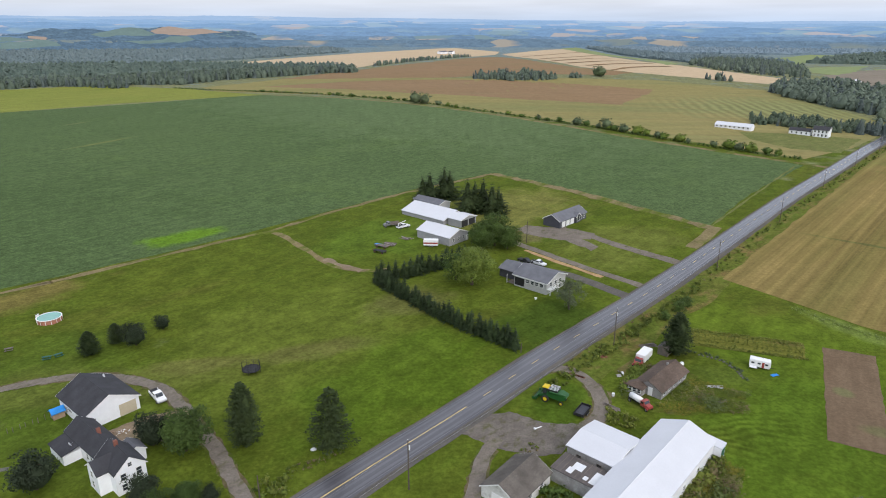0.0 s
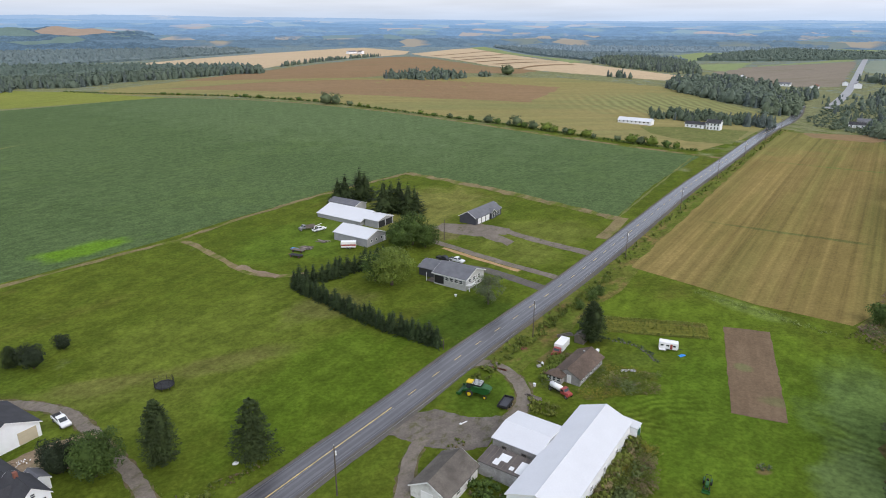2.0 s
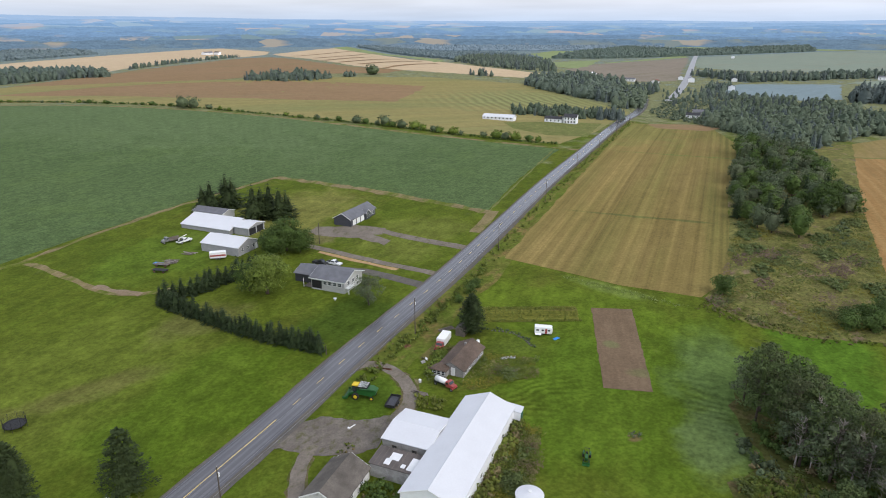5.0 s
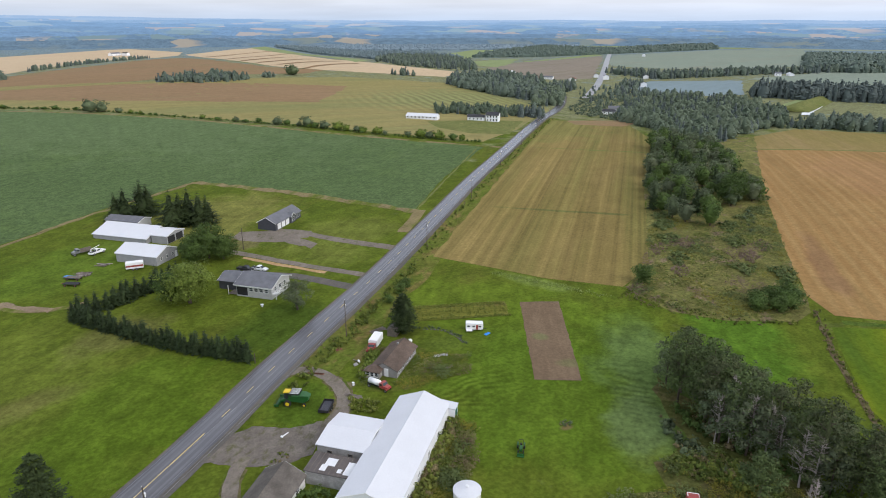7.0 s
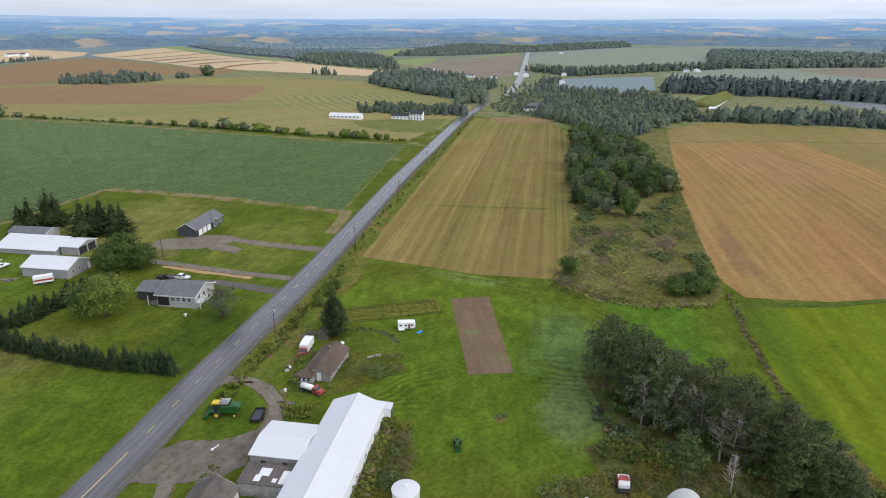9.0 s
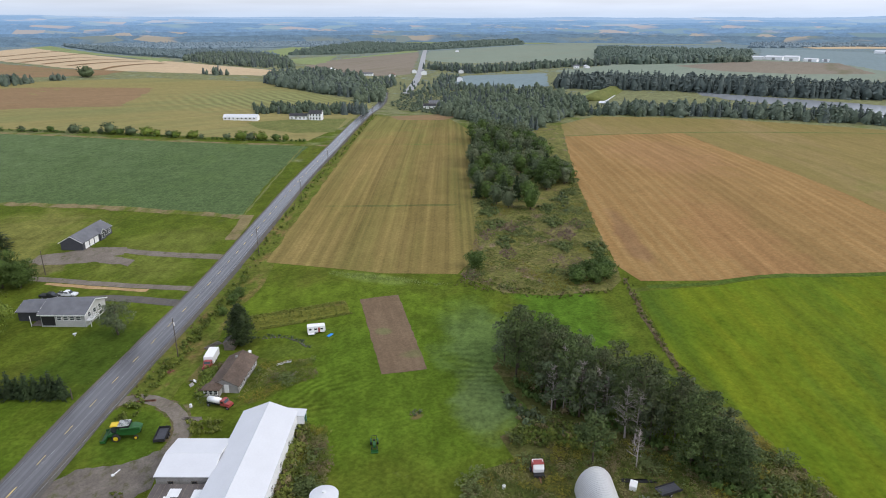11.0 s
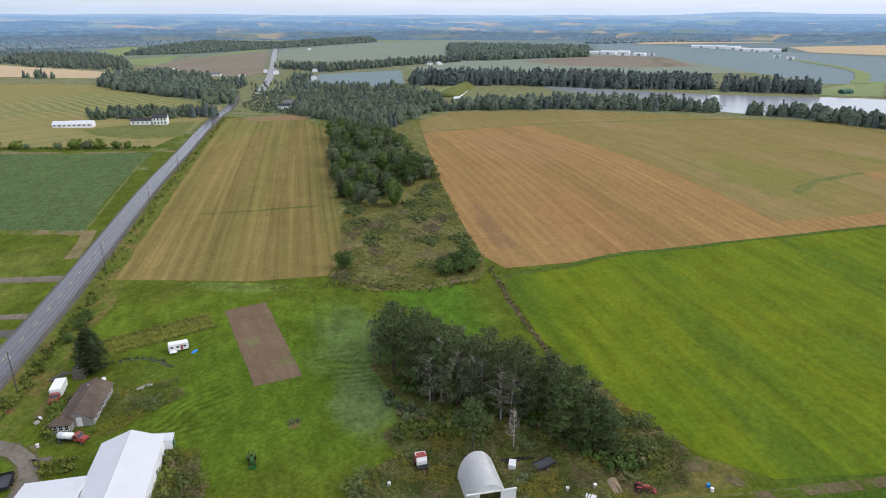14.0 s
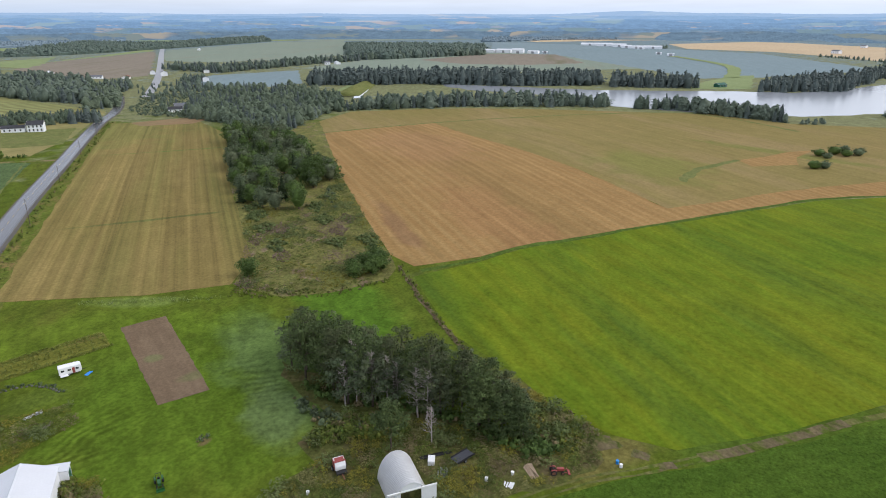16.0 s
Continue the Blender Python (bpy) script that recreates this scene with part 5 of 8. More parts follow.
def bulk(name, places, pattern, material, label, category, smin, smax, seed, kind="stuff", wide=(0.85, 1.2)):
    """Many plants as one mesh: each place takes one of the pattern crowns, turned and sized at random."""
    rng = np.random.default_rng(seed)
    VV, FF, n = [], [], 0
    for x, y in places:
        v, f = pattern[rng.integers(len(pattern))]
        s, w, a = rng.uniform(smin, smax), rng.uniform(*wide), rng.uniform(0, 6.28)
        c, d = math.cos(a) * s * w, math.sin(a) * s * w
        VV.append(np.stack([v[:, 0] * c - v[:, 1] * d + x, v[:, 0] * d + v[:, 1] * c + y, v[:, 2] * s + land(x, y) - 0.05], 1))
        FF.append(f + n)
        n += len(v)
    if not VV:
        return None
    ob = quads(name, np.concatenate(VV), np.concatenate(FF), material)
    return tagged(ob, label, category, kind=kind)


g0 = np.random.default_rng(77)


def far_crown(g, cone, sprays=58, nu=6, nv=4, size=0.07):
    """A small crown for trees far off: leaf sprays in uneven tiers about a rough body."""
    V, F = [], []
    p, q = g.uniform(0, 6.28), g.uniform(0, 6.28)

    def reach(a, t):
        if cone:
            return 0.22 * (1 - t) ** 0.75 * (1 + 0.2 * math.sin(3 * a + p + 9 * t))
        return 0.36 * math.sin(math.pi * (0.30 + 0.67 * t)) ** 0.95 * (1 + 0.22 * math.sin(2 * a + p + 5 * t) + 0.2 * math.sin(5 * a + q - 7 * t))

    for j in range(nv + 1):
        for i in range(nu):
            a, t = 2 * math.pi * (i + 0.5 * (j % 2)) / nu, j / nv
            r = 0.66 * reach(a, t) * (1 + g.normal() * 0.22)
            V.append(np.array([r * math.cos(a), r * math.sin(a), t * 0.93]))
    for j in range(nv):
        for i in range(nu):
            m = (i + 1) % nu
            F.append((j * nu + i, j * nu + m, (j + 1) * nu + m, (j + 1) * nu + i))
    for k in range(sprays):
        t, a = g.random() ** 0.9, g.uniform(0, 6.28)
        r = reach(a, t) * g.uniform(0.78, 1.12)
        add_leaf(V, F, np.array([r * math.cos(a), r * math.sin(a), min(1.0, t * 0.92 + g.uniform(-0.03, 0.05))]), size * (0.75 if cone else 1) * g.uniform(0.5, 1.3), g, (math.cos(a), math.sin(a), 0.8 + (0.5 * t if not cone else 0.1)), 0.75, 0.25)
    return np.array(V), np.array(F)


FAR_BROAD = [far_crown(g0, False) for _ in range(8)]
FAR_CONE = [far_crown(g0, True, 36, 6, 3) for _ in range(6)]
MID_BROAD = [far_crown(g0, False, 22, 6, 3, 0.095) for _ in range(8)]
MID_CONE = [far_crown(g0, True, 14, 5, 3, 0.1) for _ in range(6)]
FAR_LOW = [far_crown(g0, False, 6, 5, 2, 0.13) for _ in range(8)]
SHRUBS = [broad_crown(1.0, 0.75, g0, base=0.0, clumps=7, leaves=7, leaf=0.13, inner=(5, 2)) for _ in range(4)]
TUFTS = [broad_crown(1.0, 0.9, g0, base=0.0, clumps=3, leaves=4, leaf=0.3, open_=0.05) for _ in range(4)]
CORN = [broad_crown(1.0, 0.3, g0, base=0.0, clumps=4, leaves=4, leaf=0.22, open_=0.05) for _ in range(3)]


def woods(poly, spacing, h, label, seed, cone=0.4, name="woods", broad="far_haze_leaf", needle="far_haze_spruce"):
    p = scatter(poly, spacing, seed)
    rng = random.Random(seed)
    a = [q for q in p if rng.random() < cone]
    b = [q for q in p if q not in set(a)]
    far = sum(math.hypot(*q) for q in poly) / len(poly) > 760
    bulk(name, b, MID_BROAD if far else FAR_BROAD, broad, label, "woods", h * 0.48, h * 1.1, seed, wide=(1.05, 1.7))
    bulk(name, a, MID_CONE if far else FAR_CONE, needle, label, "woods", h * 0.6, h * 1.15, seed + 1, wide=(1.1, 1.8))


def canopy(poly, h, label, seed, cell=11.0, material="far_haze_canopy", name="woods"):
    """Far woods as one crowded, uneven roof of crowns."""
    rng = random.Random(seed)
    xs, ys = [p[0] for p in poly], [p[1] for p in poly]
    bm, grid = bmesh.new(), {}

    def corner(i, j):
        if (i, j) not in grid:
            x, y = min(xs) + (i + rng.uniform(-0.35, 0.35)) * cell, min(ys) + (j + rng.uniform(-0.35, 0.35)) * cell
            grid[i, j] = bm.verts.new((x, y, land(x, y) + h * rng.uniform(0.3, 0.6)))
        return grid[i, j]

    cells = {(i, j) for i in range(int((max(xs) - min(xs)) / cell) + 1) for j in range(int((max(ys) - min(ys)) / cell) + 1) if inside(min(xs) + (i + 0.5) * cell, min(ys) + (j + 0.5) * cell, poly)}
    for i, j in cells:
        c = [corner(i, j), corner(i + 1, j), corner(i + 1, j + 1), corner(i, j + 1)]
        m = bm.verts.new(((c[0].co + c[2].co) / 2) + Vector((rng.uniform(-2, 2), rng.uniform(-2, 2), h * rng.uniform(0.02, 0.22))))
        for k in range(4):
            bm.faces.new((c[k], c[(k + 1) % 4], m))
        for di, dj, a, b in ((0, -1, 0, 1), (1, 0, 1, 2), (0, 1, 2, 3), (-1, 0, 3, 0)):
            if (i + di, j + dj) not in cells:
                lo = [bm.verts.new((v.co.x, v.co.y, land(v.co.x, v.co.y) - 0.5)) for v in (c[a], c[b])]
                bm.faces.new((c[b], c[a], lo[0], lo[1]))
    tagged(part(name, bm, material), label, "woods", kind="stuff")
    bulk(name, scatter(poly, cell * 1.4, seed + 300, 0.5), FAR_LOW, material, label, "woods", h * 0.85, h * 1.3, seed + 301, wide=(1.3, 2.2))


def line_of(points, step, jitter, seed):
    rng = random.Random(seed)
    return [(x + rng.uniform(-jitter, jitter), y + rng.uniform(-jitter, jitter)) for x, y, _ in along(points, 0, step)]


# ---- planting ----
plant("full_spruce", -38.2, 102.0, 1.14, 0.94)
plant("layered_spruce", -22.0, 102.0, 1.06, 1.12)
for x, y, s in ((-11.5, 276, 0.86), (-8.4, 275.5, 1.0), (-2.2, 280, 1.12), (0.4, 280.5, 0.98), (7.6, 257.5, 1.12), (10.5, 260, 1.0), (14.2, 261, 1.06), (17.6, 257, 0.98), (20.6, 258, 0.86)):
    plant("tall_spruce", x, y, s * 0.96, 1.38, "tall dark spruce behind the sheds", "spruces behind the sheds")
for x, y, s, w in ((-86.1, 136.6, 0.52, 1.6), (-82.6, 142.5, 0.46, 1.5)):
    plant("full_spruce", x, y, s, w, "small blue-green spruce on the lawn")
for x, y, s in ((-77.2, 141.4, 1.2), (-74.3, 150.2, 0.8)):
    plant("applebush", x, y, s, 1.0)
for k, x, y, s, w in (("maple", -48.9, 100.2, 1.08, 1.02), ("applebush", -55.6, 101.8, 1.3, 1.0), ("applebush", -70.2, 89.4, 1.32, 1.15), ("applebush", -50.2, 86.4, 1.0, 1.1), ("maple", -43.0, 85.6, 0.55, 1.1), ("applebush", -39.5, 86.5, 0.62, 1.1), ("maple", -45.5, 82, 0.7, 1)):
    plant(k, x, y, s, w)
plant("full_spruce", 54.6, 138.2, 0.92, 1.28, "dark rounded spruce beside the cottage", "single trees")
plant("thin", 33.4, 163.5, 1.05, 1.1)
plant("light", 7.0, 181.0, 1.42, 1.08)
plant("broad", 2.2, 185.0, 0.95, 1.05, "green maple on the lawn")
for x, y, s in ((16.2, 217, 1.45), (11.5, 213, 1.2), (20.5, 214, 1.05)):
    plant("maple", x, y, s, 1.05, "large dark green maple behind the house")

# the row of young spruces, an L round the house's lawn
row = [(-22.5, 183.5), (-17.4, 176.0), (-6.9, 163.0), (0.9, 154.0), (8.0, 147.2), (16.0, 140.6)]
for i, (x, y, a) in enumerate(along(row, 0, 1.8)):
    plant(f"hedge{i % 3}", x + random.uniform(-0.5, 0.5), y + random.uniform(-0.4, 0.4), random.uniform(0.72, 1.12), 1.12)
for i, (x, y, a) in enumerate(along([(-20.5, 183.5), (-12.4, 187.8), (-6.2, 192.6), (1.0, 197.8), (5.5, 200.8)], 0, 2.4)):
    plant(f"hedge{(i + 1) % 3}", x + random.uniform(-0.4, 0.4), y + random.uniform(-0.4, 0.4), random.uniform(0.95, 1.25), 1.2)

# the grove of pines
GROVE = [(90.5, 81), (89.5, 74), (92, 65), (95, 57), (96, 47), (94.5, 39), (94.5, 34), (100, 32), (106, 38), (107, 50), (110, 60), (112, 72), (113, 84), (108, 93), (100, 93), (94, 88)]
for i, (x, y) in enumerate(scatter(GROVE, 4.1, 11, 0.48)):
    if math.hypot(x - 110, y - 68) < 5.5:
        continue
    tall = max(7.0, 18.5 - 0.5 * (x - 91) - 0.04 * max(0, 60 - y) ** 1.3) * random.uniform(0.78, 1.12)
    if i % 5 in (1, 3):
        plant(f"grove{i % 2}", x, y, tall * 0.85 / 13, 0.95, "leafy tree among pines", "pines in the grove")
    else:
        plant(f"pine{i % 3}", x, y, tall / 18, 1.0 if tall > 14 else 1.25)
for x, y, k in ((95.5, 38, 0.52), (96.5, 34, 0.45), (99.5, 36, 0.5), (95.5, 43, 0.6)):
    plant("pine0", x, y, k, 1.35)
plant("lone_pine", 82.3, 54.2, 1.0, 1.0)
for i, (x, y, s) in enumerate(((90.2, 70.3, 0.82), (91.6, 68.4, 0.66), (93.2, 65.6, 0.95), (94.4, 62.8, 0.9), (95.2, 60.8, 0.8), (87.9, 48.9, 0.62), (93.6, 55.2, 0.92), (94.2, 53.4, 0.85), (95.5, 71.5, 0.95))):
    plant(f"dead{i % 2}", x, y, s, 1.15)

# the belt of trees between the hay and stubble fields
BELT = [(294, 312), (200, 212), (186, 195), (182, 176), (184, 164), (196, 165), (210, 186), (216, 189), (219, 181), (234, 181), (249, 194), (262, 215), (300, 262), (318, 282), (316, 322)]
for i, (x, y) in enumerate(scatter(BELT, 8.2, 5, 0.45)):
    near = max(0.0, min(1.0, (x - 180) / 120))
    if i % 6 == 4:
        plant(f"hedge{i % 3}", x, y, random.uniform(1.6, 2.3), 0.9, "dark spruce in a dense belt of woods", "trees in the wooded belt")
    else:
        plant(f"dark{i * 7 % 3}" if i % 9 else "dark2", x, y, random.uniform(0.55, 0.85) + 0.15 * near, random.uniform(1.05, 1.35), "green tree in a dense belt of woods", "trees in the wooded belt")
for x, y, k in ((222.5, 184, 1.55), (231, 190, 1.5)):
    plant("maple", x, y, k, 1.0, "large round dark tree at the belt's edge", "trees in the wooded belt")
plant("bush", 132.5, 137.5, 1.35, 1.0, "lone round bush at the field's corner")
for x, y, s in ((147, 108, 1.0), (151, 105, 1.05), (155, 104.5, 1.1), (158, 106, 1.15), (161, 110, 1.2), (155, 110, 1.1), (150, 111, 1.0)):
    plant("bush", x, y, s, 1.15, "broad spreading green bush")
for x, y, s in ((66.5, 165.5, 0.7), (63.5, 162, 0.8), (58, 156.5, 0.6)):
    plant("bush", x, y, s, 1.0, "wild bush on the verge")

# hedgerow beyond the crop field
rng = random.Random(4)
for i, (x, y, a) in enumerate(along([(-241, 786), (-112, 664), (-28, 590), (47, 520), (112, 462), (161, 408), (200, 372)], 0, 8)):
    if rng.random() < (0.5 if x < 80 else 0.9):
        plant(f"far_bush{rng.randrange(3)}", x + rng.uniform(-2, 2), y + 4 + rng.uniform(-1, 2), rng.uniform(0.5, 1.0) if x < 80 else rng.uniform(0.8, 1.5), rng.uniform(0.9, 1.3), "leafy bush in the hedgerow", "bushes in the hedgerow")
for x, y, s in ((-30, 590, 2.6), (-22, 588, 2.2), (113, 466, 2.0)):
    plant("far_bush1", x, y, s, 0.9, "single tree in the hedgerow", "bushes in the hedgerow")
bulk("hedgerow_growth", line_of([(-380, 905), (-241, 790), (-112, 668), (-28, 594), (47, 522), (112, 466), (161, 408), (203, 370)], 2.2, 1.6, 3), SHRUBS, "leaf", "low green brush along the hedgerow", "brush", 1.2, 2.6, 3)


# ---- the wooded hill with fields beyond the valley ----
def hill_height(a, r):
    """Height of the hill at bearing a (degrees) and distance r."""
    side = max(0.0, 1 - abs((a - 115) / 12.5) ** 3)
    return -6 + (66 + 5 * math.sin(a * 0.9) + 4 * math.sin(a * 2.3)) * side * math.exp(-1.2 * ((r - 3250) / 700) ** 2)


def hill_sheet(name, material, label, category, a0, a1, da, r0, r1, dr, lift, border=None):
    bm, grid = bmesh.new(), {}

    def corner(i, j):
        if (i, j) not in grid:
            a, r = a0 + i * da, r0 + j * dr
            rough = 0 if border else 5 * noise.noise(Vector((a * 3, r * 0.02, 1))) + 3 * noise.noise(Vector((a * 9, r * 0.05, 4)))
            grid[i, j] = bm.verts.new((r * math.cos(radians(a)), r * math.sin(radians(a)), hill_height(a, r) + lift + rough))
        return grid[i, j]

    for i in range(int((a1 - a0) / da)):
        for j in range(int((r1 - r0) / dr)):
            if border is None or inside(a0 + (i + 0.5) * da, r0 + (j + 0.5) * dr, border):
                bm.faces.new((corner(i, j), corner(i, j + 1), corner(i + 1, j + 1), corner(i + 1, j)))
    setting(part(name, bm, material, smooth=True), label, category)


# hill and field sheets glow by themselves, haze painted into their colours
hill_sheet("backdrop_8", "haze_hill", "wooded hill across the valley, blue-green with haze", "backdrop", 102.6, 127.4, 0.2, 2080, 4100, 25, 0)
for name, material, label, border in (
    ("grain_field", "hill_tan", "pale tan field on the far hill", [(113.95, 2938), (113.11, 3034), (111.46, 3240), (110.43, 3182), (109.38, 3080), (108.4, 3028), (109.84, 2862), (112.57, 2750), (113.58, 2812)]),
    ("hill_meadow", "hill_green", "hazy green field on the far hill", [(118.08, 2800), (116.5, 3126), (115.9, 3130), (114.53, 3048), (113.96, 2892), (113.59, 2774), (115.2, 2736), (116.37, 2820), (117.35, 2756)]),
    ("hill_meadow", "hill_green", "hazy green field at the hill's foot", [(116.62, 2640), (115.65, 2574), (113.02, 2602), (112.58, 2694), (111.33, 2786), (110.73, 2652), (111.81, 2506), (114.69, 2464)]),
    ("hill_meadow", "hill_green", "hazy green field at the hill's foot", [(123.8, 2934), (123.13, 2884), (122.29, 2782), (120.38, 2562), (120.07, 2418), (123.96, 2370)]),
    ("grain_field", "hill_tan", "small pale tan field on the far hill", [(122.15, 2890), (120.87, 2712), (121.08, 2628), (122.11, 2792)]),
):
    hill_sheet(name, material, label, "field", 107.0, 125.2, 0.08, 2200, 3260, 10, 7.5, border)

# far woods
bulk("shrubbery", scatter([(398, 541), (372, 494), (380, 440), (480, 540), (560, 560), (500, 640), (430, 574)], 6, 77, 0.5), SHRUBS, "valley_leaf", "low bushes in the valley", "shrubs", 1.2, 3.2, 77, wide=(1.2, 2.0))
woods([(440, 492), (470, 500), (500, 560), (470, 545)], 9, 10, "dark trees beside the valley houses", 71, 0.4, broad="valley_leaf")
woods([(400, 505), (415, 500), (425, 520), (410, 530)], 8, 7, "bushes round a valley house", 76, 0.1, broad="valley_leaf")
woods([(376, 574), (398, 556), (447, 618), (520, 722), (497, 745), (430, 640)], 7.5, 13, "dark woods beside the highway's bend", 72, 0.3, broad="valley_leaf")
woods([(441, 358), (460, 343), (531, 396), (526, 427), (470, 400)], 7.0, 12, "dark broadleaf trees below the dam", 73, 0.15, broad="valley_leaf")
woods([(460, 342), (482, 322), (540, 365), (531, 396)], 8.0, 4.5, "low bushes below the dam", 79, 0.1, broad="valley_leaf")
woods([(483, 321), (490, 303), (545, 337), (541, 364)], 7.0, 11, "dark broadleaf trees below the dam", 80, 0.15, broad="valley_leaf")
woods([(481, 620), (518, 553), (550, 526), (580, 555), (536, 634)], 9, 6, "low bushes on the valley floor", 74, 0.1, broad="far_haze_leaf")
woods([(520, 408), (574, 456), (600, 520), (560, 560), (520, 560), (480, 540), (440, 492), (470, 440)], 7.5, 12, "dense dark woods along the valley", 75, 0.3, broad="valley_leaf")
woods([(395, 470), (440, 487), (545, 475), (560, 420), (520, 402), (476, 400), (468, 352), (440, 350), (402, 330), (365, 345), (372, 420)], 7.5, 12, "dense dark woods along the valley", 21, 0.22, broad="valley_leaf")
woods([(318, 282), (316, 322), (378, 400), (400, 400), (420, 350), (400, 335), (340, 300)], 6.5, 11, "belt of trees running down to the valley", 64, 0.25, broad="valley_leaf")
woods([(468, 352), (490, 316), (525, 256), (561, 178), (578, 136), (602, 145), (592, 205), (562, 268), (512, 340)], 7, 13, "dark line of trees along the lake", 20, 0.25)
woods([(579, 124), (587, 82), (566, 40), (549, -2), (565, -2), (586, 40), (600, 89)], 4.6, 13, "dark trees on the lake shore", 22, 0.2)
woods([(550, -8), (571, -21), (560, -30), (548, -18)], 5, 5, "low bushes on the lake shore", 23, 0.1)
woods([(638, 527), (655, 470), (690, 400), (711, 284), (766, 196), (811, 211), (763, 390), (702, 563)], 6.5, 18, "dark conifer woods beyond the lake", 24, 0.72, broad="far_haze_spruce")
woods([(752, 182), (785, 92), (829, 101), (797, 190)], 6.5, 17, "dark conifer woods beyond the lake", 25, 0.72, broad="far_haze_spruce")
woods([(768, 36), (812, -48), (1022, -106), (1127, -116), (999, -62), (827, 34)], 8, 15, "dark conifer woods beyond the lake", 26, 0.72, broad="far_haze_spruce")
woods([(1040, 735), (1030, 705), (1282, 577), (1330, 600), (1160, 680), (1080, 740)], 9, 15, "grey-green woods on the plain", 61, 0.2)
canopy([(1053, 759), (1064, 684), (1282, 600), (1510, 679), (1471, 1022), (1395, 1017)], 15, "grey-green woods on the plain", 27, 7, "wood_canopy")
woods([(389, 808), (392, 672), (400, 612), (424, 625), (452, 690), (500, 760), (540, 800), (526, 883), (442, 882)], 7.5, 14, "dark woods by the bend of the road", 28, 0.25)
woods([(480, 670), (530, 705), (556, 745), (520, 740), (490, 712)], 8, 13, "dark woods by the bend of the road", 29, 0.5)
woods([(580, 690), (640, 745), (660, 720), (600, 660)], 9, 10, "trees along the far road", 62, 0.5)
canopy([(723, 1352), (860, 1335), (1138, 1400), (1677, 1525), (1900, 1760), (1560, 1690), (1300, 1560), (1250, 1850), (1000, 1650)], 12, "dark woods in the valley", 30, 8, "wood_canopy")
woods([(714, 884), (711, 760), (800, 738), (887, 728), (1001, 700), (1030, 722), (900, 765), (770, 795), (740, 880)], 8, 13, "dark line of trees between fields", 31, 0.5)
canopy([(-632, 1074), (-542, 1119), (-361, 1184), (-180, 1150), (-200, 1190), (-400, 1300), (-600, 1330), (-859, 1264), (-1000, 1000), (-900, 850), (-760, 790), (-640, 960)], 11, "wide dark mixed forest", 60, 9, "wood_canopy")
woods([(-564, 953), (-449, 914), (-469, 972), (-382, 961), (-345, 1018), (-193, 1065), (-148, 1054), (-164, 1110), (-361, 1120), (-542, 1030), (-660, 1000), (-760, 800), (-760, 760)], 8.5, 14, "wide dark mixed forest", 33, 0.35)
canopy([(-859, 1264), (-620, 1360), (-480, 1560), (-300, 1990), (-400, 2200), (-1300, 1900), (-1500, 1300), (-1000, 900)], 11, "wide dark mixed forest", 34, 12, "mid_haze_canopy")
woods([(28, 868), (64, 917), (105, 922), (144, 880), (113, 840), (70, 838)], 8, 11, "small wood in the fallow field", 35, 0.3)
woods([(157, 892), (179, 889), (176, 902), (160, 904)], 6, 10, "small group of trees in the fallow field", 36, 0.3)
plant("far_bush1", 207, 918, 3.5, 1.25, "large round tree standing alone")
woods([(351, 905), (383, 897), (386, 915), (355, 920)], 7, 13, "small group of trees at the field's edge", 37, 0.6)
woods([(238, 515), (262, 497), (280, 484), (300, 484), (320, 497), (330, 520), (290, 545), (245, 540)], 6, 8, "bushy trees behind the white farmhouse", 38, 0.1, broad="valley_leaf")
woods([(300, 480), (318, 468), (336, 486), (322, 498)], 6, 12, "dark trees beside the white farmhouse", 39, 0.6)
woods([(404, 520), (440, 545), (480, 640), (520, 690), (560, 740), (580, 700), (540, 600), (470, 520)], 17, 6.5, "scattered trees along the valley road", 40, 0.3)
woods([(-141, 1196), (-130, 1190), (12, 1503), (54, 1612), (44, 1616), (-4, 1506)], 8, 9, "line of trees between grain fields", 41, 0.4)
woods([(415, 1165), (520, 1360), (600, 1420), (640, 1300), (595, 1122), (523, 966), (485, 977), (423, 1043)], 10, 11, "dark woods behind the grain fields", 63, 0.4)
canopy([(470, 2300), (520, 2250), (583, 1666), (710, 1608), (679, 1322), (600, 1410), (520, 1350), (440, 1220), (440, 1464), (470, 2103)], 9, "dark woods behind the grain fields", 42, 10, "mid_haze_canopy")
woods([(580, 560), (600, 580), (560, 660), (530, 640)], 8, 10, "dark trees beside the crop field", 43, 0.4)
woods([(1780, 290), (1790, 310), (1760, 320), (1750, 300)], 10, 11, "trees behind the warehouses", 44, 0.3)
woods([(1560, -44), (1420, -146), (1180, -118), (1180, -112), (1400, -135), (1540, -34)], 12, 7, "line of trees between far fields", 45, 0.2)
canopy([(2440, 1100), (1980, 900), (1980, 860), (2300, 740), (2400, 560), (2460, 700)], 9, "far woods", 46, 14, "far_haze_canopy")
canopy([(1980, 1660), (2300, 1250), (2440, 1300), (2100, 1850)], 9, "far woods", 47, 15, "far_haze_canopy")
canopy([(480, 2400), (620, 1900), (900, 1800), (1400, 1900), (1500, 2000), (1400, 2050), (700, 2380)], 9, "far woods", 48, 15, "far_haze_canopy")
woods([(620, -60), (645, -95), (720, -170), (690, -190), (600, -110)], 7, 9, "bushes on the near shore", 49, 0.3)
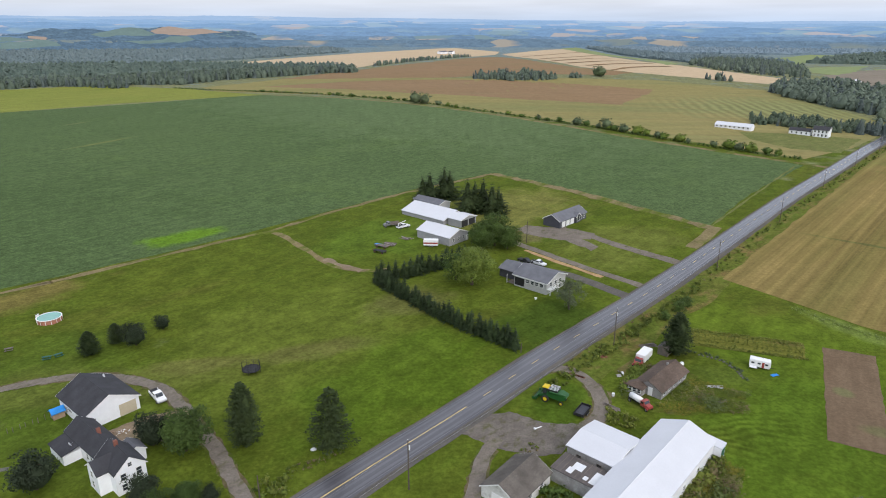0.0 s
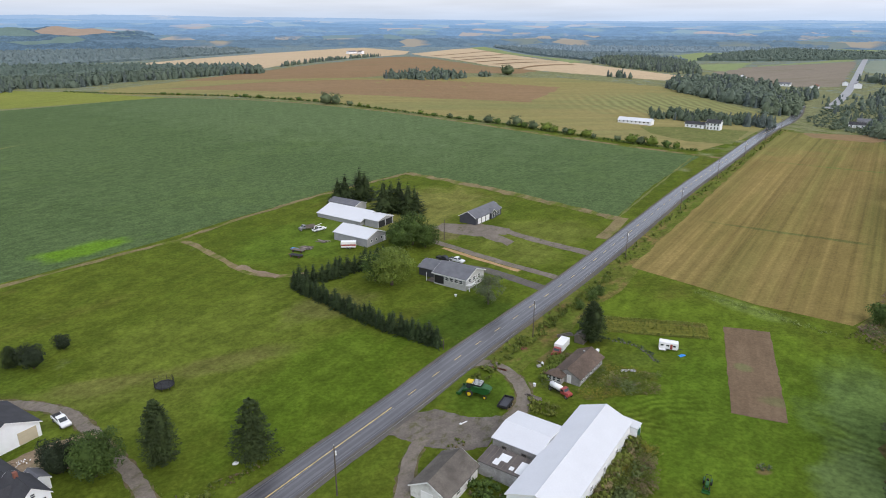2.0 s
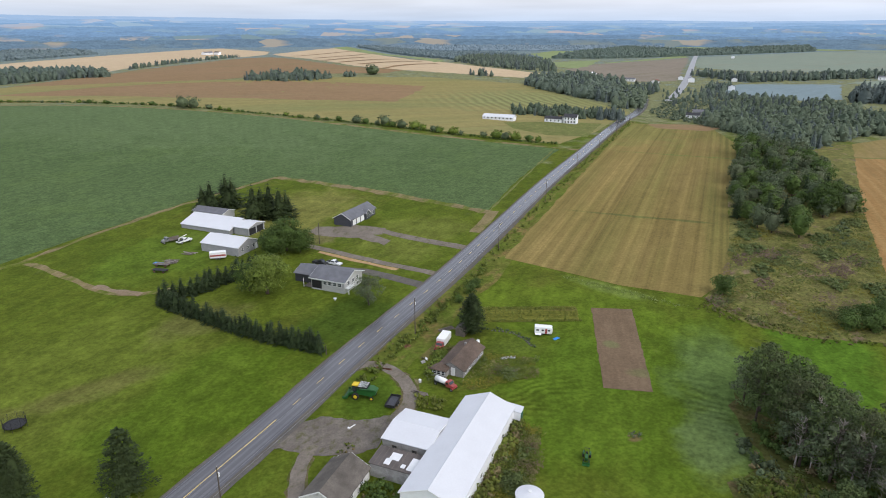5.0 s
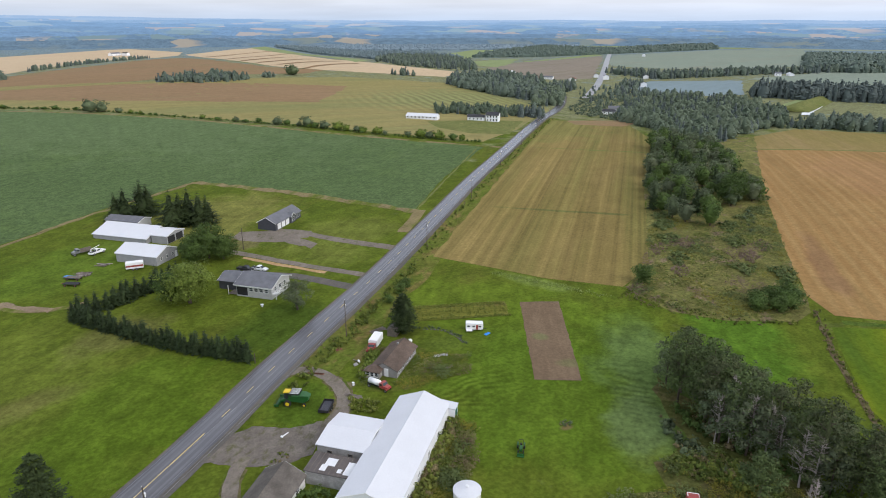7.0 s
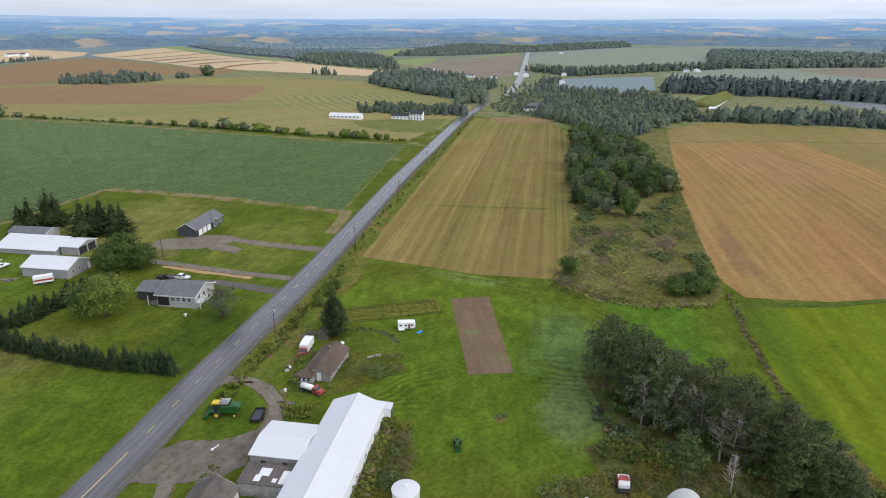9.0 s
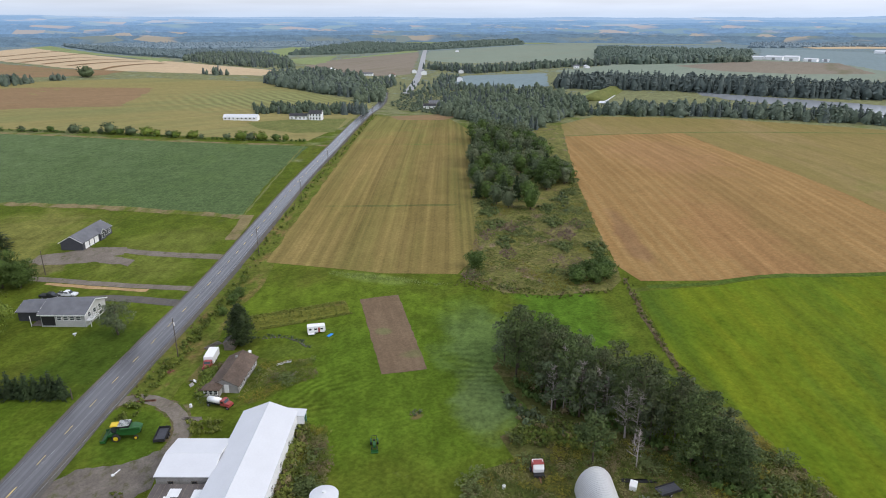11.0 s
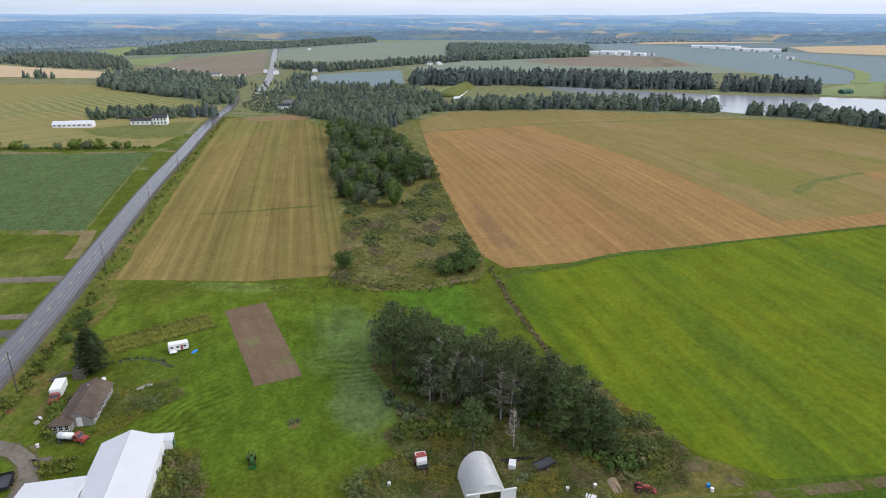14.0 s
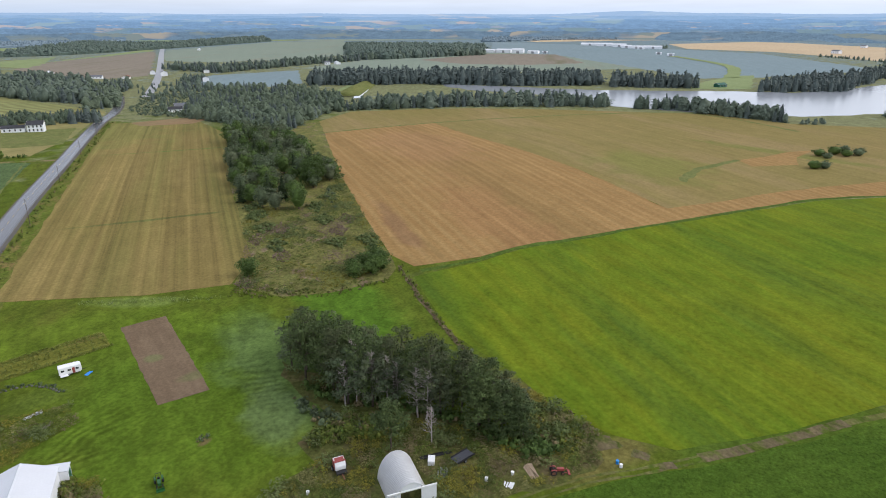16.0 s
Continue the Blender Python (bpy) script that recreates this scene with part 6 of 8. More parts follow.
for k, (x, y, s) in enumerate(((432, -28, 1.3), (438, -33, 1.25), (428, -34, 1.1), (434, -40, 1.2), (421, -20, 1.15), (416, -24, 0.9), (382, -17, 1.2), (386, -22, 1.0))):
    plant("far_bush%d" % (k % 2), x, y, s, 1.2, "broad dark bush in the upper field", "bushes in the upper field")


# ---- buildings ----
def box(bm, x0, x1, y0, y1, z0, z1):
    v = [bm.verts.new((x, y, z)) for z in (z0, z1) for x, y in ((x0, y0), (x1, y0), (x1, y1), (x0, y1))]
    for f in ((3, 2, 1, 0), (4, 5, 6, 7), (0, 1, 5, 4), (1, 2, 6, 5), (2, 3, 7, 6), (3, 0, 4, 7)):
        bm.faces.new([v[i] for i in f])
    return v


def boxes(*some):
    bm = bmesh.new()
    for s in some:
        box(bm, *s)
    return bm


def bevelled(bm, w=0.05, seg=2):
    bmesh.ops.bevel(bm, geom=bm.edges[:], offset=w, segments=seg, affect="EDGES", clamp_overlap=True)
    return bm


def prism(bm, profile, x0, x1):
    """A body of one outline in y and z, drawn out along x."""
    a, b = [[bm.verts.new((x, y, z)) for y, z in profile] for x in (x0, x1)]
    bm.faces.new(a[::-1])
    bm.faces.new(b)
    n = len(profile)
    for i in range(n):
        j = (i + 1) % n
        bm.faces.new((a[i], a[j], b[j], b[i]))
    bmesh.ops.recalc_face_normals(bm, faces=bm.faces[:])
    return bm


def window(parent, side, L, W, at, z, w, h, frame_mat="trim", pane_mat="glass"):
    """A framed window on a wall, with a pane set back in its frame, a rail and a sill."""
    def place(u0, u1, d0, d1, z0, z1):
        if side == "front":
            return (u0, u1, -W / 2 - d1, -W / 2 - d0, z0, z1)
        if side == "back":
            return (u0, u1, W / 2 + d0, W / 2 + d1, z0, z1)
        if side == "left":
            return (-L / 2 - d1, -L / 2 - d0, u0, u1, z0, z1)
        return (L / 2 + d0, L / 2 + d1, u0, u1, z0, z1)
    a, b, t = at - w / 2, at + w / 2, 0.09
    fr = part("window", boxes(place(a - t, a, 0.002, 0.07, z - t, z + h + t), place(b, b + t, 0.002, 0.07, z - t, z + h + t), place(a, b, 0.002, 0.07, z + h, z + h + t), place(a, b, 0.002, 0.07, z - t, z), place(a, b, 0.02, 0.05, z + h / 2 - 0.03, z + h / 2 + 0.03)), frame_mat, parent)
    part("pane", boxes(place(a, b, 0.004, 0.02, z, z + h)), pane_mat, fr, "dark glass pane")
    return fr


def door(parent, side, L, W, at, w, h, material, label="", z=0.05):
    bm = bmesh.new()
    a, b = at - w / 2, at + w / 2
    spans = [(a, b, 0.003, 0.05, z, z + h)]
    n = 4 if w > 2 else 2
    for i in range(n):
        spans.append((a + 0.08, b - 0.08, 0.05, 0.075, z + 0.05 + h * i / n, z + h * (i + 1) / n - 0.05))
    for u0, u1, d0, d1, z0, z1 in spans:
        box(bm, *{"front": (u0, u1, -W / 2 - d1, -W / 2 - d0, z0, z1), "back": (u0, u1, W / 2 + d0, W / 2 + d1, z0, z1), "left": (-L / 2 - d1, -L / 2 - d0, u0, u1, z0, z1), "right": (L / 2 + d0, L / 2 + d1, u0, u1, z0, z1)}[side])
    return part("door", bm, material, parent, label)


def gable_roof(parent, L, W, eave, rise, material, over=0.35, thick=0.14, ridge=0.0, x0=None, x1=None, name="roof", trim="trim", cap=True, label=""):
    """Two slopes with overhang and thickness, a ridge cap and verge boards."""
    a, b = (-L / 2 - over if x0 is None else x0), (L / 2 + over if x1 is None else x1)
    h0, h1 = (W / 2 + ridge), (W / 2 - ridge)
    s0, s1 = rise / h0, rise / h1
    prof = [(-W / 2 - over, eave - over * s0), (ridge, eave + rise), (W / 2 + over, eave - over * s1), (W / 2 + over, eave - over * s1 + thick), (ridge, eave + rise + thick), (-W / 2 - over, eave - over * s0 + thick)]
    bm = bmesh.new()
    prism(bm, prof, a, b)
    roof = part(name, bm, material, parent, label)
    if cap:
        bm = bmesh.new()
        prism(bm, [(ridge - 0.22, eave + rise + thick - 0.22 * s0 + 0.005), (ridge, eave + rise + thick + 0.005), (ridge + 0.22, eave + rise + thick - 0.22 * s1 + 0.005), (ridge, eave + rise + thick + 0.05)], a, b)
        part("ridge_cap", bm, material, roof)
    if trim:
        for x in (a - 0.03, b + 0.002):
            bm = bmesh.new()
            lo = 0.10
            prism(bm, [(-W / 2 - over, eave - over * s0 - lo), (ridge, eave + rise - lo), (W / 2 + over, eave - over * s1 - lo), (W / 2 + over, eave - over * s1 + thick), (ridge, eave + rise + thick), (-W / 2 - over, eave - over * s0 + thick)], x, x + 0.028)
            part("verge_board", bm, trim, roof)
    return roof


def walls(parent, L, W, eave, rise, material, ridge=0.0, base=-0.3, label=""):
    bm = bmesh.new()
    prism(bm, [(-W / 2, base), (W / 2, base), (W / 2, eave), (ridge, eave + rise - 0.01), (-W / 2, eave)], -L / 2, L / 2)
    return part("wall", bm, material, parent, label)


def house(name, x, y, yaw, L, W, eave, rise, wall, roof, label, category="house", ridge=0.0, over=0.35, trim="trim"):
    ob = thing(name, x, y, yaw, label, category)
    walls(ob, L, W, eave, rise, wall, ridge)
    gable_roof(ob, L, W, eave, rise, roof, over, ridge=ridge, trim=trim)
    return ob


A = 48.7  # heading of the highway, which every farm building follows

# the big white barn, its cross barn and its lean-to
barn = house("barn", 34.3, 90.3, A, 30.2, 10.0, 4.0, 2.0, "white_wall", "white_roof", "long white metal barn with a white gable roof", "barn", over=0.25)
door(barn, "left", 30.2, 10, 0, 3.4, 3.0, "galvanised", "sliding metal door")
for i in range(4):
    window(barn, "front", 30.2, 10, -10 + 6 * i, 1.6, 1.0, 0.8)
porch = thing("barn_annex", 48.6, 99.4, A, "small white metal annex with a green door", "shed")
bm = bmesh.new()
prism(bm, [(-1.6, -0.2), (1.6, -0.2), (1.6, 3.0), (-1.6, 3.0)], -1.1, 1.1)
part("wall", bm, "white_wall", porch)
bm = bmesh.new()
prism(bm, [(-1.75, 2.95), (1.75, 3.2), (1.75, 3.32), (-1.75, 3.07)], -1.25, 1.25)
part("roof", bm, "white_roof", porch)
door(porch, "front", 2.2, 3.2, 0, 1.5, 2.4, "green_door", "dark green door")
cross = house("cross_barn", 28.1, 98.0, A - 90, 9.2, 10.0, 3.8, 0.75, "block_wall", "white_roof", "low grey block barn with a white metal roof", "barn", over=0.2)
for i in range(2):
    window(cross, "front", 9.2, 10.0, -2.2 + 4.0 * i, 2.2, 0.8, 0.6, "old_plank")
lean = thing("lean_to", 22.7, 91.4, A - 90, "weathered grey lean-to shed with patched flat roof", "shed")
part("wall", boxes((-4.4, 4.4, -2.3, 2.3, -0.2, 2.75)), "weathered", lean)
bm = bmesh.new()
prism(bm, [(-2.5, 2.72), (2.5, 3.05), (2.5, 3.17), (-2.5, 2.84)], -4.6, 4.6)
roof = part("roof", bm, "tar", lean, "worn dark tar roof")
for i in range(11):
    bm = bmesh.new()
    prism(bm, [(-2.5, 2.845), (2.5, 3.175), (2.5, 3.205), (-2.5, 2.875)], -4.55 + 0.9 * i, -4.48 + 0.9 * i)
    part("batten", bm, "old_plank", roof)
for x0, x1, y0, y1 in ((-1.6, 0.3, -0.4, 1.4), (-2.0, -0.9, -1.8, -0.3), (1.2, 2.0, -1.7, -0.8), (2.4, 4.2, -1.9, 1.2)):
    bm = bmesh.new()
    prism(bm, [(y0, 2.87 + (y0 + 2.5) * 0.066), (y1, 2.87 + (y1 + 2.5) * 0.066), (y1, 2.91 + (y1 + 2.5) * 0.066), (y0, 2.91 + (y0 + 2.5) * 0.066)], x0, x1)
    part("roof_sheet", bm, "galvanised", roof, "loose pale metal sheet")
old = house("old_shed", 11.6, 90.1, A + 2, 10.2, 7.2, 2.3, 2.0, "peeling", "old_shingle", "old shed with peeling white walls and a worn shingle roof", "shed", over=0.3)
door(old, "left", 10.2, 7.2, 0.3, 2.4, 2.0, "trim", "peeling white garage door")
window(old, "left", 10.2, 7.2, -2.4, 1.2, 0.8, 0.8)
for i in range(2):
    window(old, "front", 10.2, 7.2, -1.5 + 3.6 * i, 1.0, 1.2, 0.9)

# the small brown-roofed cottage in the weeds
cot = house("cottage", 46.8, 124.4, A - 2.5, 12.0, 6.1, 2.0, 1.5, "block_wall", "brown_shingle", "run-down grey cottage with a brown shingle roof", "cottage", over=0.4, trim="old_plank")
for i in range(5):
    window(cot, "front", 12.0, 6.1, -4.6 + 2.3 * i, 0.75, 0.95, 1.0, "galvanised")
door(cot, "left", 12.0, 6.1, -0.5, 1.0, 2.0, "trim", "white door")
part("chimney", boxes((3.0, 3.4, 0.2, 0.6, 3.2, 3.9)), "block_wall", cot)
ext = thing("cottage_porch", 46.8 - 7.0 * math.cos(radians(A - 2.5)) - 2.2 * math.sin(radians(A - 2.5)), 124.4 - 7.0 * math.sin(radians(A - 2.5)) + 2.2 * math.cos(radians(A - 2.5)), A - 2.5, "low glazed porch with a sagging brown hipped roof", "porch")
part("wall", boxes((-0.8, 0.95, -1.65, 1.65, -0.2, 1.9)), "weathered", ext)
bm = bmesh.new()
low = [bm.verts.new(v) for v in ((-1.2, -2.0, 1.8), (0.96, -2.0, 1.8), (0.96, 2.0, 1.8), (-1.2, 2.0, 1.8))]
eave = [bm.verts.new(v) for v in ((-1.2, -2.0, 1.92), (0.96, -2.0, 1.92), (0.96, 2.0, 1.92), (-1.2, 2.0, 1.92))]
top = [bm.verts.new((0.1, -0.5, 2.78)), bm.verts.new((0.96, -0.5, 2.82)), bm.verts.new((0.96, 0.5, 2.82)), bm.verts.new((0.1, 0.5, 2.72))]
bm.faces.new(low[::-1])
bm.faces.new(top)
for k in range(4):
    bm.faces.new((low[k], low[(k + 1) % 4], eave[(k + 1) % 4], eave[k]))
    bm.faces.new((eave[k], eave[(k + 1) % 4], top[(k + 1) % 4], top[k]))
part("roof", bm, "brown_shingle", ext)
for i in range(3):
    window(ext, "left", 1.6, 3.3, -1.05 + 1.05 * i, 0.7, 0.72, 0.9)

# the white farmhouse and its big garage
gar = house("garage", -71.9, 113.9, 141, 12.4, 10.6, 3.2, 2.7, "white_wall", "black_shingle", "white garage with a wide black shingle roof", "garage", over=0.4, ridge=0.4)
door(gar, "left", 12.4, 10.6, -2.9, 3.4, 2.6, "beige_door", "beige overhead door")
window(gar, "left", 12.4, 10.6, 3.8, 1.1, 0.7, 0.9)
window(gar, "back", 12.4, 10.6, 1.5, 1.4, 2.6, 0.6)
vent = part("roof_vent", boxes((4.2, 4.5, -3.4, -3.1, 3.9, 4.9)), "galvanised", gar)
fh = house("farmhouse", -56.4, 92.0, A + 90, 7.4, 5.1, 4.4, 2.2, "white_wall", "black_shingle", "white clapboard farmhouse with black shingle roof", "house", over=0.3)
for i, (at, z) in enumerate(((-1.3, 2.7), (1.3, 2.7), (-1.3, 0.7), (1.3, 0.7), (0.0, 4.8))):
    window(fh, "left", 7.4, 5.1, at, z, 0.85 if i < 4 else 0.6, 1.2 if i < 4 else 0.7)
part("chimney", boxes((0.9, 1.5, -0.3, 0.3, 6.0, 7.5)), "brick", fh, "red brick chimney")
bay = thing("farmhouse_bay", -58.9, 90.3, A, "white two-storey cross wing with black gable roof", "house")
walls(bay, 3.2, 4.2, 4.3, 1.5, "white_wall")
gable_roof(bay, 3.2, 4.2, 4.3, 1.5, "black_shingle", x0=-1.85, x1=3.0)
for z in (0.7, 2.7):
    window(bay, "left", 3.2, 4.2, 0.3, z, 0.8, 1.2)
wing = house("farmhouse_wing", -65.0, 99.4, A + 92.5, 13.4, 4.9, 3.1, 1.75, "white_wall", "black_shingle", "long white rear wing with black shingle roof", "house", over=0.3)
for at in (-5.6, -3.9, -2.2):
    window(wing, "back", 13.4, 4.9, at, 1.0, 0.8, 1.2)
part("chimney", boxes((-1.6, -1.0, -0.7, -0.1, 4.2, 5.7)), "brick", wing, "red brick chimney")
side = thing("farmhouse_lean_to", -70.2, 98.5, A + 92.5, "low white lean-to with a flat black roof", "shed")
part("wall", boxes((-2.9, 2.9, -1.6, 1.6, -0.2, 2.0)), "white_wall", side)
bm = bmesh.new()
prism(bm, [(-1.6, 2.85), (1.85, 2.05), (1.85, 2.17), (-1.6, 2.97)], -3.1, 3.1)
part("roof", bm, "black_shingle", side)
ell = thing("farmhouse_ell", -57.6, 98.0, A + 90, "low side wing with a grey roof", "house")
walls(ell, 3.6, 3.2, 2.3, 1.0, "white_wall")
gable_roof(ell, 3.6, 3.2, 2.3, 1.0, "grey_shingle", 0.25)

# sheds across the highway
long_barn = house("long_shed", -7.0, 253.0, A - 90, 23.0, 11.6, 1.7, 2.5, "grey_wall", "white_roof", "long grey shed with a white metal roof", "shed", ridge=2.2, over=0.3)
annex = house("equipment_shed", 5.2, 243.2, A - 90, 6.4, 9.5, 2.9, 1.2, "grey_wall", "white_roof", "open-fronted equipment shed with a white roof", "shed", over=0.3)
# bays aren't cut out: dark panels stand for the shade inside them
for i in range(2):
    door(annex, "right", 6.4, 9.5, -2.3 + 4.4 * i, 3.7, 2.5, "dark", "dark panel for the shade in an open bay")
grey_shed = house("grey_shed", -2.3, 225.2, A - 90, 15.8, 10.6, 3.0, 2.0, "grey_wall", "white_roof", "grey metal shed with a white gable roof", "shed", over=0.3)
for i in range(3):
    window(grey_shed, "right", 15.8, 10.6, -3.0 + 2.8 * i, 1.2, 0.8, 1.0)
door(grey_shed, "right", 15.8, 10.6, 4.2, 1.1, 2.1, "trim", "white door")
back_shed = house("back_shed", -7.5, 268.5, A - 90, 15, 7, 2.5, 1.1, "light_siding", "grey_shingle", "low pale shed with a dark grey roof", "shed", over=0.3)

# the grey split-level house
gh = house("split_level_house", 27.6, 181.0, A - 90, 11.4, 10.4, 3.7, 1.9, "light_siding", "grey_shingle", "light grey split-level house with a slate grey roof", "house", over=0.55)
for i in range(4):
    window(gh, "front", 11.4, 10.4, -0.9 + 1.65 * i, 1.9, 1.15, 1.05)
# no real door: dark panel painted in as the shade under the deck
door(gh, "front", 11.4, 10.4, -3.8, 3.4, 2.5, "dark", "dark panel for the shade under the covered deck", 0.4)
for i in range(3):
    window(gh, "right", 11.4, 10.4, -3.0 + 2.6 * i, 2.1, 1.3, 1.1)
    window(gh, "right", 11.4, 10.4, -3.0 + 2.6 * i, 0.3, 1.3, 1.0)
for i in range(11):
    part("siding_board", boxes((-1.9, 5.7, -5.225, -5.2, 0.25 + 0.3 * i, 0.29 + 0.3 * i)), "grey_wall", gh)
part("fascia", boxes((-6.25, 6.25, -5.79, -5.755, 3.36, 3.62)), "trim", gh, "white fascia board")
part("balcony", boxes((5.72, 7.0, -5.0, -0.6, 1.6, 1.75)), "trim", gh, "white balcony deck")
for i in range(9):
    part("baluster", boxes((6.9, 6.96, -4.95 + 0.52 * i, -4.9 + 0.52 * i, 1.75, 2.6)), "trim", gh)
part("rail", boxes((6.87, 7.0, -5.0, -0.6, 2.6, 2.68)), "trim", gh)
for y in (-4.9, -0.7):
    part("post", boxes((6.8, 6.95, y - 0.08, y + 0.08, -0.2, 1.6)), "trim", gh)
cp = house("attached_garage", 21.8, 188.8, A - 90, 8.4, 8.0, 2.7, 1.4, "dark_siding", "grey_shingle", "attached garage with slate grey roof", "garage", over=0.4)
deck = thing("patio_deck", 20.4, 182.6, A - 90, "small covered wooden deck beside the house", "deck")
for i in range(10):
    part("plank", boxes((-2.2, 2.2, -1.6 + 0.32 * i, -1.31 + 0.32 * i, 0.25, 0.32)), "old_plank", deck)
for sx in (-2.1, 2.1):
    part("post", boxes((sx - 0.07, sx + 0.07, -1.6, -1.46, -0.1, 2.9)), "trim", deck)

# the new dark house
nh = house("new_house", 46.3, 246.4, A - 1.5, 19.0, 7.6, 2.8, 2.1, "dark_siding", "grey_shingle", "new dark grey bungalow with white trim", "house", over=0.4)
for i in range(3):
    door(nh, "front", 19, 7.6, -6.8 + 3.0 * i, 2.4, 2.2, "trim", "white garage door")
for i in range(3):
    window(nh, "front", 19, 7.6, 3.2 + 2.3 * i, 0.8, 1.2, 1.4)
gb = thing("entrance_gable", 50.6, 246.0, A - 91.5, "small gabled entrance with white trim", "porch")
walls(gb, 2.0, 3.2, 2.6, 1.3, "dark_siding")
gable_roof(gb, 2.0, 3.2, 2.6, 1.3, "grey_shingle", 0.25)
window(gb, "right", 2.0, 3.2, 0, 0.7, 1.4, 1.5)

# the far white farmhouse and its long barn
fb = house("long_barn", 212.5, 484, -41.5, 26.0, 8, 2.5, 1.9, "white_wall", "white_roof", "long low white barn in a pasture", "barn")
for i in range(8):
    window(fb, "front", 26.0, 8, -11.5 + 3.2 * i, 1.3, 1.2, 0.9)
f2 = house("farmhouse", 263.6, 458.5, -41.5, 10, 8, 5.2, 2.1, "white_wall", "black_shingle", "white two-storey farmhouse with a dark roof", "house")
for i in range(4):
    for z in (0.8, 3.3):
        window(f2, "front", 10, 8, -3.6 + 2.4 * i, z, 1.0, 1.5)
f3 = house("farmhouse_wing", 253, 467, -41.5, 14, 6, 3.0, 1.6, "white_wall", "black_shingle", "low white wing with a dark roof", "house")
for i in range(4):
    window(f3, "front", 14, 6, -5 + 3.2 * i, 1.0, 1.0, 1.2)

# villages and farms far off
rng = random.Random(8)
for x, y, L, W, e, w, r in ((549, 901, 16, 12, 4, "white_wall", "white_roof"), (575, 839, 18, 8, 3, "white_wall", "grey_shingle"), (597, 806, 20, 9, 3, "white_wall", "brick"), (655, 800, 10, 9, 5, "white_wall", "grey_shingle"), (717, 782, 16, 8, 3.5, "white_wall", "grey_shingle"), (630, 690, 9, 8, 5, "white_wall", "black_shingle"), (1099, 738, 14, 9, 4, "white_wall", "white_roof"), (1112, 722, 20, 10, 4, "white_wall", "white_roof"), (905, 700, 9, 8, 4, "white_wall", "grey_shingle"), (922, 692, 14, 8, 3, "white_wall", "white_roof"), (412, 495, 12, 8, 3, "white_wall", "black_shingle"), (437, 515, 14, 9, 3.2, "light_siding", "grey_shingle"), (812, 72, 12, 8, 3, "green_door", "green_door"), (5, 1830, 16, 10, 6, "white_wall", "black_shingle"), (-20, 1850, 30, 12, 5, "white_wall", "grey_shingle"), (1180, 1480, 26, 12, 4, "white_wall", "white_roof"), (1150, 1270, 18, 8, 3, "white_wall", "white_roof"), (1700, -75, 18, 12, 5, "white_wall", "grey_shingle"), (2050, -150, 14, 10, 5, "white_wall", "grey_shingle"), (660, 830, 8, 7, 4, "white_wall", "grey_shingle")):
    b = house("farm_building", x, y, A + rng.choice((0, 90)) + rng.uniform(-6, 6), L, W, e, W * 0.22, w, r, "small pale farm building far off among fields", "house", over=0.3)
    for i in range(max(2, int(L / 4))):
        for s in ("front", "back"):
            window(b, s, L, W, -L / 2 + (i + 0.5) * L / max(2, int(L / 4)), 1.2, 1.1, 1.2)
for x, y, L, W, e in ((1385, 632, 60, 16, 5), (1396, 582, 34, 20, 6), (1384, 545, 26, 18, 8), (1392, 512, 24, 16, 4.5), (1404, 490, 12, 9, 3.5), (1870, 520, 50, 20, 5), (1840, 470, 40, 22, 6), (1815, 425, 34, 22, 6), (1765, 395, 26, 18, 5), (1740, 365, 40, 18, 5), (1750, 325, 44, 20, 5), (1700, 345, 16, 10, 4), (1434, 230, 14, 10, 4), (1480, 262, 12, 9, 3.5)):
    w = house("warehouse", x, y, 100 + rng.uniform(-8, 8), L, W, e, W * 0.12, "white_wall", "white_roof", "large white storage building beyond the fields", "warehouse", over=0.3)
    door(w, "front", L, W, 0, 6, 5, "grey_wall", "grey loading door")
    door(w, "back", L, W, 0, 6, 5, "grey_wall", "grey loading door")


# ---- rough growth ----
def growth(poly, spacing, lo, hi, seed, label, material="shrub", brown=0.15, wide=(0.85, 1.2)):
    p = scatter(poly, spacing, seed, 0.5)
    rng = random.Random(seed)
    a = [q for q in p if rng.random() < brown]
    b = [q for q in p if q not in set(a)]
    bulk("shrubbery", b, SHRUBS, material, label, "shrubs", lo, hi, seed, wide=wide)
    bulk("dry_weeds", a, SHRUBS, "brown_shrub", "dry brown weeds and goldenrod", "weeds", lo * 0.7, hi * 0.8, seed + 1)


growth([(32.3, 114.8), (38.2, 110.5), (36.7, 106.7), (30.8, 109.6)], 1.1, 0.6, 1.5, 102, "low green bushes behind the barn", brown=0.09)
growth([(37.5, 121.5), (43, 131), (46.5, 130), (40, 120.5)], 0.9, 1.1, 2.4, 104, "leafy bushes beside the cottage", "leaf_light", 0.1)
growth([(76.2, 69.3), (87.9, 69.5), (89, 62), (91, 55), (86, 54), (82, 61), (77.5, 66.2)], 1.0, 0.7, 2.0, 170, "thick green and yellow bushes before the grove", brown=0.09)
growth([(93, 84), (89, 76), (91.5, 66), (94, 57), (95, 47), (93, 38), (92, 30), (97, 27), (99, 33), (97, 44), (98, 57), (95, 66), (94, 76)], 1.2, 0.8, 2.4, 171, "leafy undergrowth at the foot of the grove", "leaf", 0.12)
growth([(14.6, 91), (19.0, 91.1), (21.0, 88.1), (22.1, 83.2), (15.8, 83.1)], 1.1, 0.7, 1.8, 107, "tangled bushes between the sheds", "leaf", 0.15)
